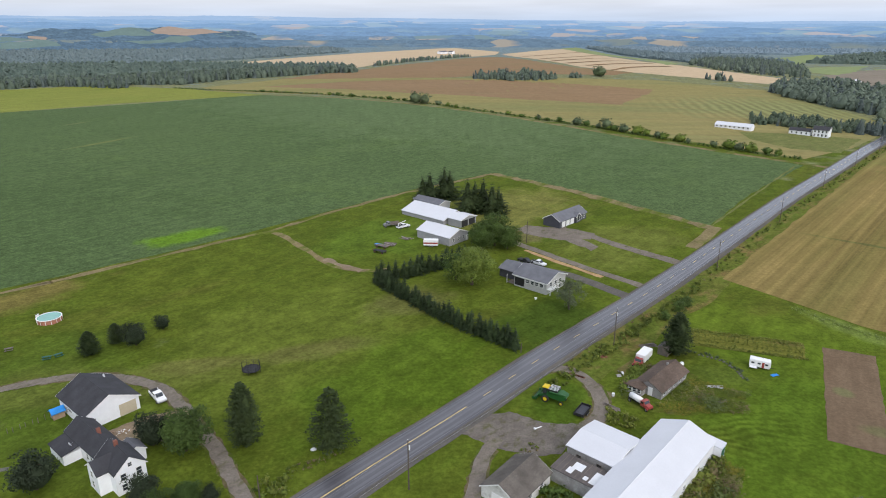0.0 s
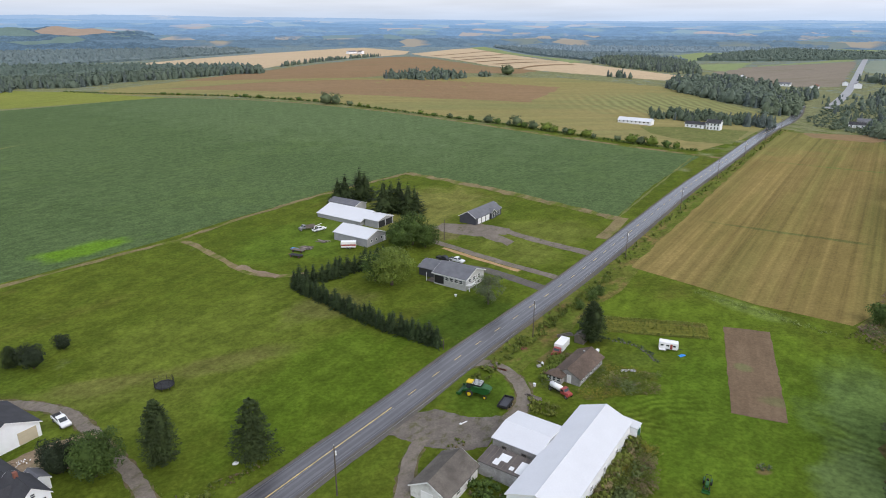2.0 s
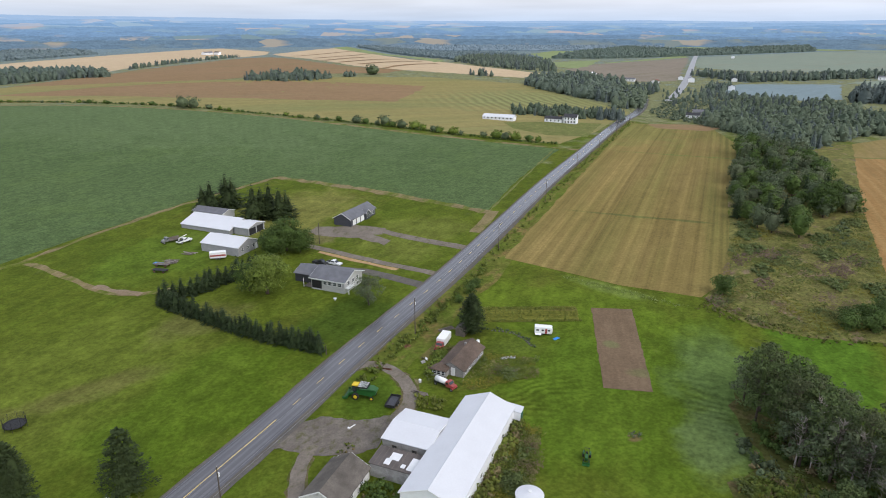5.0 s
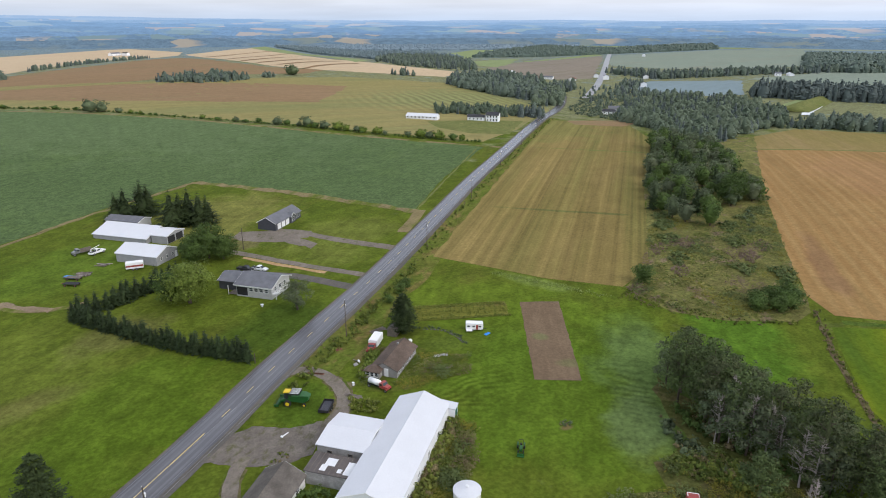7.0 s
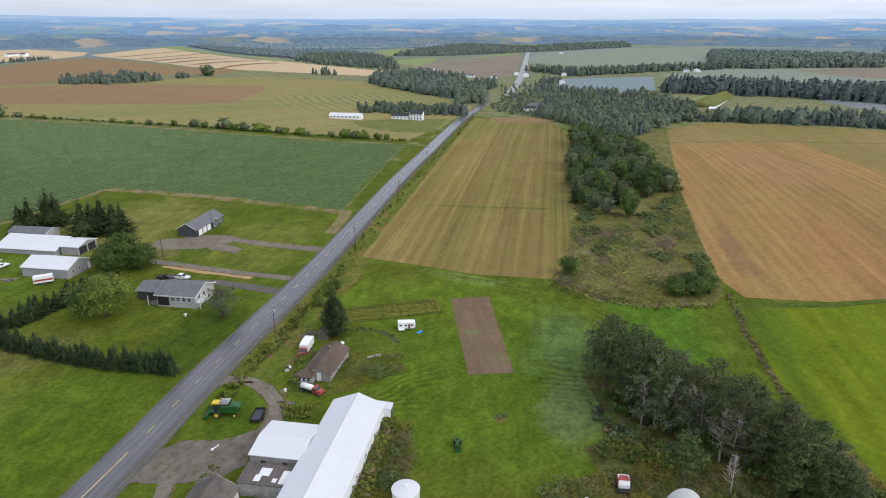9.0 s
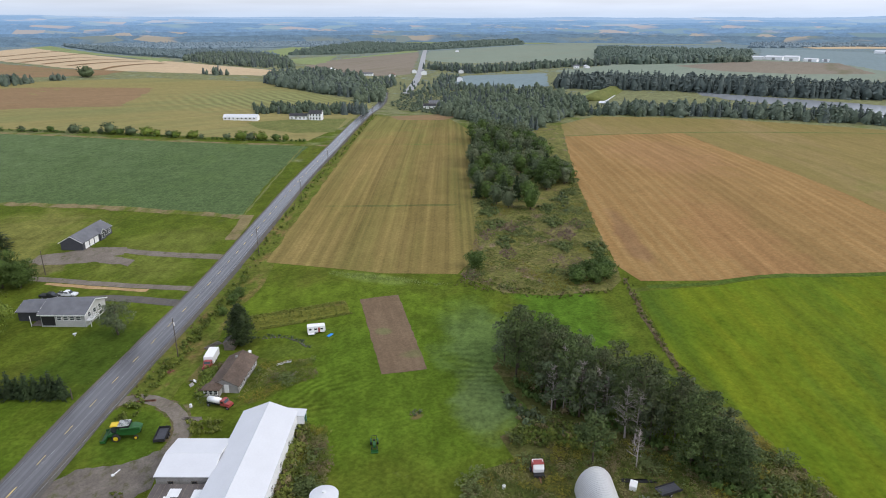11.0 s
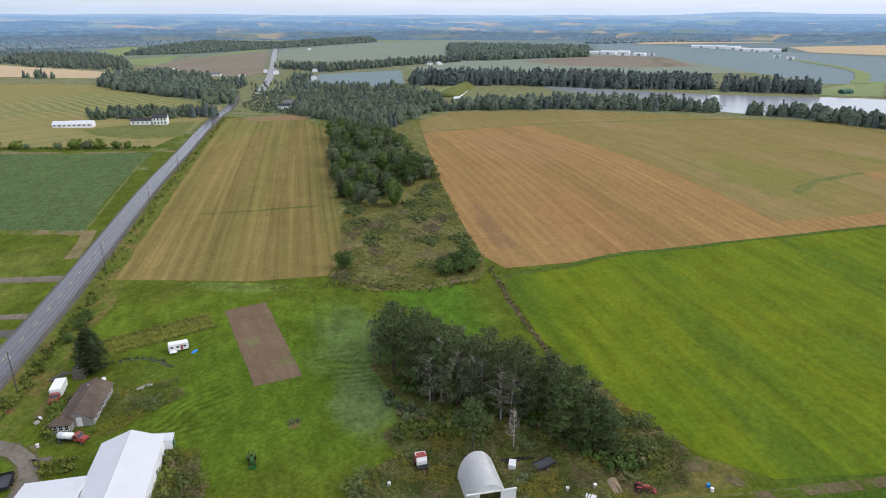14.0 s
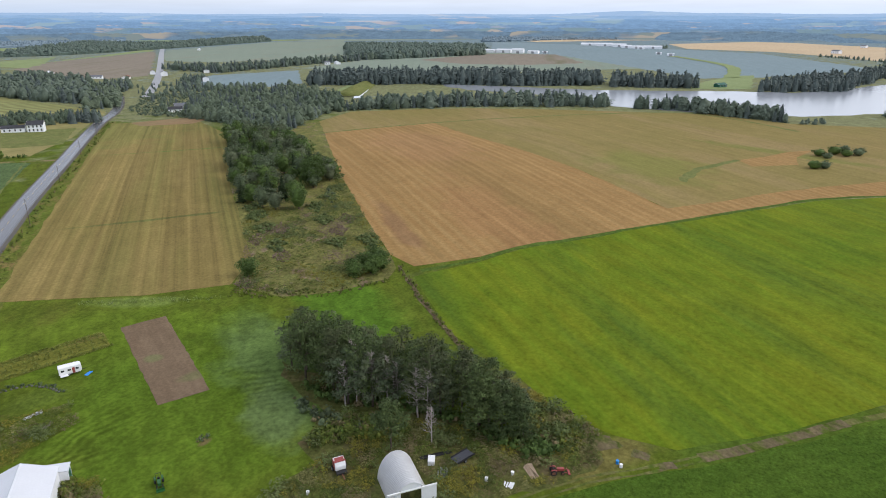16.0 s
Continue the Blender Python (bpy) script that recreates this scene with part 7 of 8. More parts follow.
growth([(88, 82), (87, 70), (90, 61), (84, 64), (82, 70), (84, 78)], 1.4, 0.8, 2.2, 108, "undergrowth in front of the grove", "leaf_dark", 0.25)
SCRUB = [(125, 134), (140, 146), (168, 174), (184, 186), (197, 166), (214, 172), (232, 180), (243, 184), (193, 135), (167, 108), (158, 101.5), (150, 99.5), (135, 108.5), (126, 119)]
WEEDS = [broad_crown(1.0, 0.9, g0, base=0.0, clumps=4, leaves=6, leaf=0.17, open_=0.05) for _ in range(5)]


FINE_WEEDS = [broad_crown(1.0, 0.9, g0, base=0.0, clumps=7, leaves=8, leaf=0.10, open_=0.05) for _ in range(6)]


def patchwork(poly, spacing, seed, avoid=(), tall=1.0, drift=1.0, dry=False):
    """Weeds that grow in drifts: each kind keeps to its own patches of ground."""
    kinds = {"shrub": ("rough scrub of weeds and low bushes", 0.35, 0.8), "scrub_leaf": ("green bushes in scrub", 0.5, 1.2), "pink_weed": ("pinkish brown dry weeds in scrub", 0.4, 0.8), "straw": ("pale straw-coloured tall grass", 0.3, 0.6), "goldenrod": ("yellow goldenrod in scrub", 0.4, 0.75), "brown_shrub": ("dry brown weeds in scrub", 0.4, 0.8)}
    lots = defaultdict(list)
    for x, y in scatter(poly, spacing, seed, 0.5):
        if any(math.hypot(x - cx, y - cy) < cr for cx, cy, cr in avoid):
            continue
        u, w = x * drift, y * drift
        a = noise.noise(Vector((u * 0.075, w * 0.075, seed))) + 0.35 * noise.noise(Vector((u * 0.3, w * 0.3, seed + 4)))
        b = noise.noise(Vector((u * 0.06, w * 0.06, seed + 9))) + 0.35 * noise.noise(Vector((u * 0.25, w * 0.25, seed + 6)))
        k = "scrub_leaf" if a > 0.22 else "straw" if a < -0.12 else "shrub"
        if b > 0.30:
            k = "brown_shrub" if dry else "pink_weed"
        elif b < (-0.2 if dry else -0.34):
            k = "goldenrod"
        lots[k].append((x, y))
    for q, (k, (label, lo, hi)) in enumerate(kinds.items()):
        bulk("shrubbery" if k in ("shrub", "scrub_leaf") else "weeds", lots[k], FINE_WEEDS if dry else WEEDS, k, label, "weeds", lo * tall, hi * tall, seed + q, wide=(1.0, 1.7))


bulk("weeds", line_of(curve_through([(96.0, 164.5), (99.5, 158), (104, 151.5), (113, 138.5), (116, 134)], 3), 0.22, 1.5, 78), TUFTS, "pale_tuft", "pale flowering weeds below the hay field", "weeds", 0.25, 0.6, 78)
patchwork(SCRUB, 1.0, 109)
patchwork([(37, 117), (37.5, 124), (42, 131), (47, 133), (54, 130.5), (58, 125), (64.5, 121), (61, 113), (52, 113), (46, 112.5), (41, 114)], 0.8, 141, ((43.6, 121, 3.9), (47, 124.6, 3.9), (50.4, 128.4, 3.9), (41.2, 119.6, 3.3), (39.2, 116.5, 2.6), (41.5, 114.8, 2.2), (37.5, 127.5, 2.5), (40, 130.5, 2.5), (58.5, 129, 5)), 1.2, 3.0, True)
patchwork([(47.7, 98), (52.3, 95.1), (46.5, 84.7), (39.5, 76.5), (31.5, 76.5), (40, 87)], 0.6, 142, (), 1.6, 3.4, True)
growth([(29.5, 76.8), (48.6, 98.9), (50, 97.6), (31, 75.5)], 0.8, 1.4, 2.4, 211, "tall weeds against the barn wall", "shrub", 0.4)
patchwork([(56, 56), (61, 66), (68, 66), (73, 64), (77, 70), (88, 70), (92, 56), (96, 40), (103, 24), (98, 20), (88, 25), (78, 34), (66, 44)], 0.8, 143, ((74.4, 46.9, 5.6), (77.5, 50, 4), (71.5, 43.5, 4), (73.4, 59.2, 2.2), (57, 70.5, 2), (60, 69.5, 2), (63, 68.5, 2), (66, 67.8, 2), (69, 67.4, 2), (72, 66.8, 2), (74.5, 65.6, 2), (77, 64.2, 1.8), (79, 62.6, 1.5), (82.9, 46.2, 1.6), (86.2, 41.6, 2.6), (85.2, 46.5, 2), (88.9, 29.6, 2.4), (90.6, 25.6, 2.2), (83.9, 31.8, 1.5)), 1.4, 2.4, True)
patchwork([(107, 44), (112.5, 39.5), (110.5, 32), (105, 22), (99, 22), (100, 32), (103, 38)], 0.8, 144, (), 1.9, 2.6, True)
for k, (x, y) in enumerate(((190, 142), (178, 137), (170, 157), (157, 157), (149, 138.5), (127, 133))):
    growth([(x - 5, y - 5), (x + 3, y - 2), (x + 6, y + 5), (x - 2, y + 3)], 1.1, 0.5, 1.0, 130 + k, "pinkish brown dry brush", "pink_weed", 0.0)
for k, (x, y) in enumerate(((178, 176), (168, 164), (156, 146), (168, 130), (175, 122), (197, 163), (210, 166), (185, 149), (185, 185), (225, 172), (240, 184), (265, 210))):
    growth([(x - 5, y - 5), (x + 4, y - 2), (x + 6, y + 5), (x - 2, y + 4)], 1.7, 0.7, 1.7, 150 + k, "low green bushes in scrub", "scrub_leaf", 0.0, (1.3, 2.0))
growth([(195, 148), (244, 195), (300, 250), (330, 278), (330, 300), (255, 205), (226, 178), (205, 165)], 3.6, 0.8, 3.0, 110, "low bushes along the belt of trees", "leaf_dark", 0.15)
growth([(118, 132), (126, 135), (129, 122), (136, 107), (150, 98), (149, 96.5), (133, 104), (124, 117)], 1.3, 0.4, 1.1, 111, "dry weeds along the ditch", brown=0.36)
growth([(100, 94), (104, 96), (113, 88), (114, 74), (111, 58), (109, 44), (112, 44), (116, 62), (118, 76), (116, 88), (108, 98)], 1.7, 0.6, 1.6, 112, "brush behind the grove", "leaf_dark", 0.3)
growth([(97, 36), (108, 38), (110, 30), (104, 22), (99, 26)], 1.4, 0.5, 1.6, 113, "brush and dry grass beside the oat field", brown=0.27)
growth([(-33, 92), (-28, 92.5), (-27.5, 88), (-33, 87)], 1.0, 0.5, 1.6, 114, "yellow-green bush by the driveway", brown=0.09)
growth([(15.5, 103), (17, 101), (15, 99.5), (13.5, 100.5)], 0.9, 0.4, 1.0, 115, "weeds by the shed", brown=0.12)
bulk("shrubbery", line_of([p for p in HIGHWAY if 133 < p[1] < 160], 0.55, 1.0, 7) and [(x + 9.2 * 0.75 + random.uniform(-1.6, 1.6), y - 9.2 * 0.66 + random.uniform(-1.6, 1.6)) for x, y, _ in along([p for p in HIGHWAY if 126 < p[1] < 190], 0, 0.45)], SHRUBS, "shrub", "weeds and low bushes in the roadside ditch", "shrubs", 0.5, 1.6, 120)
bulk("shrubbery", [(x + 8.5 * 0.75 + random.uniform(-1.8, 1.8), y - 8.5 * 0.66 + random.uniform(-1.8, 1.8)) for x, y, _ in along([p for p in HIGHWAY if 190 < p[1] < 470], 0, 2.2)], SHRUBS, "shrub", "weeds along the roadside ditch", "shrubs", 0.5, 1.5, 121)
bulk("dry_weeds", [(x + 7 * 0.75 + random.uniform(-1.5, 1.5), y - 7 * 0.66 + random.uniform(-1.5, 1.5)) for x, y, _ in along([p for p in HIGHWAY if 132 < p[1] < 470], 0, 2.0)], SHRUBS, "brown_shrub", "dry grass along the roadside ditch", "weeds", 0.25, 0.7, 122)
bulk("corn_rows", [(63.0 + 24.4 * t + k * -0.27, 151.4 - 8.0 * t - k * 0.86) for k in range(11) for t in [i / 80 for i in range(81)] if random.random() < (0.85 if k in (0, 1, 2, 9, 10) else 0.35)], CORN, "corn_leaf", "short rows of yellowing sweet corn", "crop", 0.45, 0.8, 123)


# tufts of grass that break the edges of drives and yards
def tufts(line, half, step, seed):
    rng, out = random.Random(seed), []
    for x, y, a in along(line, 0, step):
        for side in (-1, 1):
            if rng.random() < 0.45:
                d = side * (half + rng.uniform(-0.25, 0.5))
                out.append((x - math.sin(radians(a)) * d, y + math.cos(radians(a)) * d))
    bulk("grass_tufts", out, TUFTS, "tuft", "ragged grass along the drive's edge", "grass", 0.1, 0.3, seed)


tufts(curve_through([(25.6, 131.0), (30, 127.6), (32.2, 119.8), (31, 112.7), (28, 109)], 2), 1.9, 0.35, 201)
tufts(curve_through([(7.8, 101), (6.4, 98.5), (4.6, 90.5), (3.6, 83), (3.5, 74)], 2), 1.6, 0.35, 202)
tufts(curve_through([(-97.5, 120.8), (-82.4, 126.6), (-73, 125.7), (-63, 121.8), (-55.8, 115.2), (-48.9, 106.8), (-42.9, 99.8), (-38, 92.8), (-30, 82)], 2), 1.7, 0.4, 203)
tufts([(9, 112.6), (12.5, 113.5), (18.9, 109.6), (26.4, 109.2)], 0.2, 0.3, 204)
tufts([(30, 106.1), (22.6, 102.5), (20.9, 99.7), (16, 99.2), (10.8, 100.6)], 0.2, 0.3, 205)
tufts([p for p in HIGHWAY if 40 < p[1] < 200], 4.9, 0.5, 206)


bulk("dry_weeds", line_of([(160, 100), (142, 82), (128, 66), (120, 55), (113, 44)], 0.5, 0.9, 60), SHRUBS, "brown_shrub", "brown weeds along the ditch beside the oats", "weeds", 0.3, 0.8, 61)
bulk("shrubbery", line_of([(160, 100), (142, 82), (128, 66), (120, 55), (113, 44)], 1.2, 1.0, 62), SHRUBS, "shrub", "weeds along the ditch beside the oats", "weeds", 0.4, 1.0, 63)


# ---- poles and wires ----
def pole(x, y, h, label, arm=True):
    p = thing("utility_pole", x, y, A, label, "pole", "poles along the highway")
    bm = bmesh.new()
    tube(bm, (0, 0, -0.5), (0, 0, h), 0.14, 0.09, 8)
    part("shaft", bm, "pole_wood", p)
    if arm:
        bm = bmesh.new()
        tube(bm, (0, 0, h), (0, 0, h + 0.22), 0.05, 0.035, 6)
        part("insulator", bm, "galvanised", p)
        bm = bmesh.new()
        tube(bm, (0.26, 0, h - 2.0), (0.26, 0, h - 1.25), 0.17, 0.17, 10)
        part("transformer", bm, "galvanised", p)
    return p


LINE = [(-54, 37.5), (-6.7, 89.9), (40.8, 142.4), (86.5, 194.5), (132, 247), (178, 300), (224, 352), (271, 405), (318, 458)]
for i, (x, y) in enumerate(LINE):
    pole(x, y, 10.0, "tall dark wooden utility pole beside the highway")


def wire(name, a, b, sag, radius=0.02, label="thin overhead wire", material="steel"):
    bm = bmesh.new()
    a, b = Vector(a), Vector(b)
    pts = [a.lerp(b, t) - Vector((0, 0, 4 * sag * t * (1 - t))) for t in [i / 14 for i in range(15)]]
    for p, q in zip(pts, pts[1:]):
        tube(bm, p, q, radius, radius, 4)
    return tagged(part(name, bm, material), "thin overhead wire between wooden poles", "wire", "overhead wires")


for (ax, ay), (bx, by) in zip(LINE, LINE[1:]):
    za, zb = land(ax, ay), land(bx, by)
    wire("wire", (ax, ay, za + 9.55), (bx, by, zb + 9.55), 1.0)
    wire("cable", (ax, ay, za + 5.4), (bx, by, zb + 5.4), 0.5, 0.028, material="steel")
pole(28.1, 220.5, 8, "wooden pole beside the gravel driveway", False)
pole(-31.6, 87.6, 4.6, "thin grey pole by the driveway", False)
pole(17.5, 138.6, 2.6, "short wooden post at the end of the spruce row", False)


# ---- vehicles and machines ----
def wheel(parent, x, y, r, w, hub="steel", tag=""):
    bm = bmesh.new()
    tube(bm, (x, y - w / 2, r), (x, y + w / 2, r), r, r, 16)
    bmesh.ops.bevel(bm, geom=[e for e in bm.edges if abs(e.verts[0].co.y - e.verts[1].co.y) < 1e-4], offset=min(0.06, w * 0.3), segments=1, affect="EDGES")
    t = part("wheel", bm, "rubber", parent)
    bm = bmesh.new()
    tube(bm, (x, y - w / 2 - 0.015, r), (x, y + w / 2 + 0.015, r), r * 0.58, r * 0.58, 12)
    part("rim", bm, hub, t)


def shaped(profile, x0, x1, bevel=0.06):
    """A body of one side outline (x, z), drawn out across y and rounded."""
    bm = bmesh.new()
    a, b = [[bm.verts.new((u, y, z)) for u, z in profile] for y in (x0, x1)]
    bm.faces.new(a)
    bm.faces.new(b[::-1])
    for i in range(len(profile)):
        j = (i + 1) % len(profile)
        bm.faces.new((a[j], a[i], b[i], b[j]))
    bmesh.ops.recalc_face_normals(bm, faces=bm.faces[:])
    if bevel:
        bmesh.ops.bevel(bm, geom=bm.edges[:], offset=bevel, segments=2, affect="EDGES", clamp_overlap=True)
    return bm


def pickup(x, y, yaw, paint, label):
    p = thing("pickup_truck", x, y, yaw, label, "truck")
    part("body", shaped([(-2.8, 0.5), (2.75, 0.5), (2.8, 1.0), (1.5, 1.15), (-2.8, 1.15)], -0.95, 0.95), paint, p)
    part("cab", shaped([(-0.7, 1.1), (1.55, 1.1), (0.75, 1.78), (-0.55, 1.8)], -0.82, 0.82, 0.08), paint, p)
    part("windscreen", shaped([(1.5, 1.17), (1.53, 1.19), (0.84, 1.76), (0.8, 1.74)], -0.7, 0.7, 0), "glass", p)
    part("rear_window", shaped([(-0.70, 1.25), (-0.72, 1.25), (-0.60, 1.7), (-0.58, 1.7)], -0.65, 0.65, 0), "glass", p)
    for s in (-1, 1):
        part("side_window", boxes((-0.45, 0.75, s * 0.83 - 0.012, s * 0.83 + 0.012, 1.25, 1.65)), "glass", p)
        part("headlight", boxes((2.76, 2.82, s * 0.75 - 0.15, s * 0.75 + 0.15, 0.8, 0.95)), "galvanised", p)
    part("cargo_bed", boxes((-2.72, -0.8, -0.8, 0.8, 1.12, 1.165)), "dark", p, "dark open cargo bed")
    part("bumper", boxes((2.78, 2.92, -0.9, 0.9, 0.5, 0.68)), "steel", p)
    for sx in (-1.75, 1.8):
        for sy in (-0.88, 0.88):
            wheel(p, sx, sy, 0.39, 0.26)
    return p


pickup(-61.6, 117.6, -47, "white_paint", "white pickup truck parked on the driveway")
pickup(25.4, 199.8, -45, "dark", "black car parked by the grey house")
pickup(29.4, 198.0, -45, "galvanised", "silver car parked by the grey house")
crane = pickup(-17.8, 237.4, 40, "white_paint", "white work truck with a folded boom on grass")
bm = bmesh.new()
tube(bm, (-2.2, 0, 1.2), (-2.0, 0, 2.2), 0.16, 0.14, 8)
tube(bm, (-2.0, 0, 2.2), (1.4, 0.1, 2.7), 0.13, 0.09, 8)
part("boom", bm, "white_paint", crane, "white folded boom")


def old_truck(x, y, yaw, cab_paint, label, load):
    t = thing("truck", x, y, yaw, label, "truck")
    part("chassis", boxes((-3.2, 2.9, -0.5, 0.5, 0.55, 0.75)), "dark", t)
    part("cab", shaped([(1.0, 0.75), (1.0, 2.1), (1.9, 2.15), (2.3, 1.5), (2.4, 0.75)], -0.95, 0.95), cab_paint, t)
    part("hood", shaped([(2.3, 0.65), (2.3, 1.45), (3.3, 1.3), (3.4, 0.65)], -0.75, 0.75), cab_paint, t)
    part("windscreen", shaped([(1.95, 2.05), (1.98, 2.05), (2.32, 1.52), (2.28, 1.52)], -0.8, 0.8, 0), "glass", t)
    for s in (-1, 1):
        part("side_window", boxes((1.15, 1.85, s * 0.955 - 0.012, s * 0.955 + 0.012, 1.5, 1.95)), "glass", t)
        part("fender", shaped([(2.5, 0.6), (2.6, 1.05), (3.2, 1.05), (3.35, 0.6)], s * 0.9 - 0.14, s * 0.9 + 0.14, 0.05), cab_paint, t)
    if load == "tank":
        bm = bmesh.new()
        tube(bm, (-2.9, 0, 1.45), (0.7, 0, 1.45), 0.72, 0.72, 18)
        bmesh.ops.bevel(bm, geom=[e for e in bm.edges if abs(e.verts[0].co.x - e.verts[1].co.x) < 1e-4], offset=0.25, segments=3, affect="EDGES")
        part("tank", bm, "white_paint", t, "white cylindrical tank", True)
    elif load == "box":
        part("cargo_box", bevelled(boxes((-4.4, 0.85, -1.2, 1.2, 0.8, 2.75)), 0.05), "white_paint", t, "white cargo box")
        part("door_panel", boxes((-4.44, -4.4, -1.05, 1.05, 0.9, 2.6)), "blue_paint", t)
    else:
        part("bed", boxes((-3.3, 0.8, -1.15, 1.15, 0.8, 0.95), (-3.3, 0.8, -1.15, -1.05, 0.95, 1.6), (-3.3, 0.8, 1.05, 1.15, 0.95, 1.6)), "old_plank", t)
    for sx in (-2.2, 2.85):
        for sy in (-0.9, 0.9):
            wheel(t, sx, sy, 0.45, 0.28)
    return t


for x, y, yaw, label, load, k in ((39.8, 116.2, -58, "old faded red truck with a white tank on its back", "tank", 0.88), (45.0, 133.6, 232, "old red truck with a white cargo box", "box", 0.92)):
    t = old_truck(x, y, yaw, "red_paint", label, load)
    t.matrix_basis = t.matrix_basis @ Matrix.Scale(k, 4)
old_truck(-22.3, 239.5, 205, "steel", "old grey dump truck parked on grass", "bed")


def utility_trailer(x, y, yaw):
    t = thing("utility_trailer", x, y, yaw, "black two-axle utility trailer with a dark plank floor", "trailer")
    for i in range(6):
        part("plank", boxes((-2.1, 2.1, -1.0 + i / 3, -0.69 + i / 3, 0.55, 0.63)), "dark_siding", t)
    for x0, x1, y0, y1 in ((-2.1, 2.1, -1.05, -1.0), (-2.1, 2.1, 1.0, 1.05), (2.1, 2.15, -1.05, 1.05), (-2.15, -2.1, -1.05, 1.05)):
        part("side_board", boxes((x0, x1, y0, y1, 0.5, 1.1)), "dark", t)
    part("tongue", boxes((2.15, 3.3, -0.06, 0.06, 0.45, 0.55)), "dark", t)
    for sx in (-0.45, 0.45):
        for sy in (-1.18, 1.18):
            wheel(t, sx, sy, 0.34, 0.2)


utility_trailer(27.3, 113.0, A + 8)


def combine(x, y, yaw):
    c = thing("combine_harvester", x, y, yaw, "green and yellow harvester parked on grass", "harvester")
    part("body", shaped([(-3.6, 1.5), (-3.9, 2.3), (-2.6, 2.9), (0.9, 2.9), (1.2, 1.2), (-2.4, 0.9)], -1.15, 1.15, 0.12), "green_paint", c)
    part("hopper", boxes((-1.6, 0.6, -1.25, -1.15, 2.6, 3.35), (-1.6, 0.6, 1.15, 1.25, 2.6, 3.35), (-1.6, -1.5, -1.25, 1.25, 2.6, 3.35), (0.5, 0.6, -1.25, 1.25, 2.6, 3.35), (-1.5, -0.8, -0.05, 0.05, 3.2, 3.3), (-1.5, 0.5, -0.6, -0.5, 3.25, 3.35), (-1.5, 0.5, 0.5, 0.6, 3.25, 3.35)), "dark", c, "dark open grain hopper")
    for i in range(6):
        part("rack_slat", boxes((-1.6, 0.7, -1.15 + 0.44 * i, -1.05 + 0.44 * i, 3.42, 3.5)), "galvanised", c, "pale rack slat")
    for sx in (-1.55, 0.6):
        part("rack_bar", boxes((sx, sx + 0.08, -1.2, 1.2, 3.34, 3.42)), "dark", c)
    part("cab", bevelled(boxes((0.9, 2.2, -0.8, 0.8, 1.7, 3.2)), 0.08), "glass", c, "dark glass cab")
    part("cab_roof", bevelled(boxes((0.8, 2.35, -0.9, 0.9, 3.2, 3.45)), 0.08), "yellow_paint", c, "yellow cab roof")
    part("feeder", shaped([(1.4, 1.0), (1.4, 1.8), (3.3, 0.9), (3.3, 0.35)], -0.6, 0.6, 0.05), "green_paint", c)
    part("header", boxes((3.2, 4.2, -2.2, 2.2, 0.25, 0.4), (3.2, 3.35, -2.2, 2.2, 0.4, 1.1), (3.2, 4.3, -2.25, -2.15, 0.3, 0.9), (3.2, 4.3, 2.15, 2.25, 0.3, 0.9)), "green_paint", c)
    bm = bmesh.new()
    for k in range(6):
        a = k * math.pi / 3
        tube(bm, (3.9 + 0.45 * math.cos(a), -2.1, 0.95 + 0.45 * math.sin(a)), (3.9 + 0.45 * math.cos(a), 2.1, 0.95 + 0.45 * math.sin(a)), 0.03, 0.03, 5)
    part("reel", bm, "dark", c)
    for sy in (-1.5, 1.5):
        wheel(c, 1.2, sy, 0.85, 0.6, "yellow_paint")
        wheel(c, -2.7, sy * 0.85, 0.5, 0.35, "yellow_paint")
    bm = bmesh.new()
    tube(bm, (0.2, 1.4, 2.9), (-3.9, 1.5, 3.0), 0.17, 0.17, 8)
    part("unloading_pipe", bm, "green_paint", c)
    c.matrix_basis = c.matrix_basis @ Matrix.Scale(0.88, 4)


combine(21.9, 117.9, 149)


def tractor(x, y, yaw, paint, hub, label):
    t = thing("tractor", x, y, yaw, label, "tractor")
    part("hood", shaped([(0.1, 0.8), (0.1, 1.5), (1.7, 1.4), (1.8, 0.8)], -0.36, 0.36, 0.07), paint, t)
    part("frame", boxes((-1.0, 1.6, -0.25, 0.25, 0.6, 0.9)), "dark", t)
    part("seat", bevelled(boxes((-0.8, -0.35, -0.25, 0.25, 1.1, 1.5)), 0.05), "yellow_paint" if hub == "yellow_paint" else "dark", t)
    for s in (-0.55, 0.55):
        part("roll_bar", boxes((-1.05, -0.95, s - 0.04, s + 0.04, 0.9, 2.2)), "dark", t)
        part("fender", shaped([(-1.3, 1.25), (-1.1, 1.5), (-0.3, 1.5), (0.0, 1.2)], s * 1.35 - 0.18, s * 1.35 + 0.18, 0.03), paint, t)
        wheel(t, -0.7, s * 1.45, 0.72, 0.4, hub)
        wheel(t, 1.35, s * 1.1, 0.42, 0.26, hub)
    part("roll_bar", boxes((-1.05, -0.95, -0.59, 0.59, 2.2, 2.28)), "dark", t)
    part("loader", boxes((1.6, 2.6, -0.6, -0.5, 0.5, 0.62), (1.6, 2.6, 0.5, 0.6, 0.5, 0.62), (2.5, 3.1, -0.85, 0.85, 0.2, 0.28), (2.45, 2.55, -0.85, 0.85, 0.2, 0.75)), paint, t)
    t.matrix_basis = t.matrix_basis @ Matrix.Scale(0.78, 4)


tractor(56.3, 84.4, 236, "green_paint", "dark", "small green tractor standing in grass")
tractor(90.6, 25.6, -60, "red_paint", "rust", "rusty red tractor among weeds")


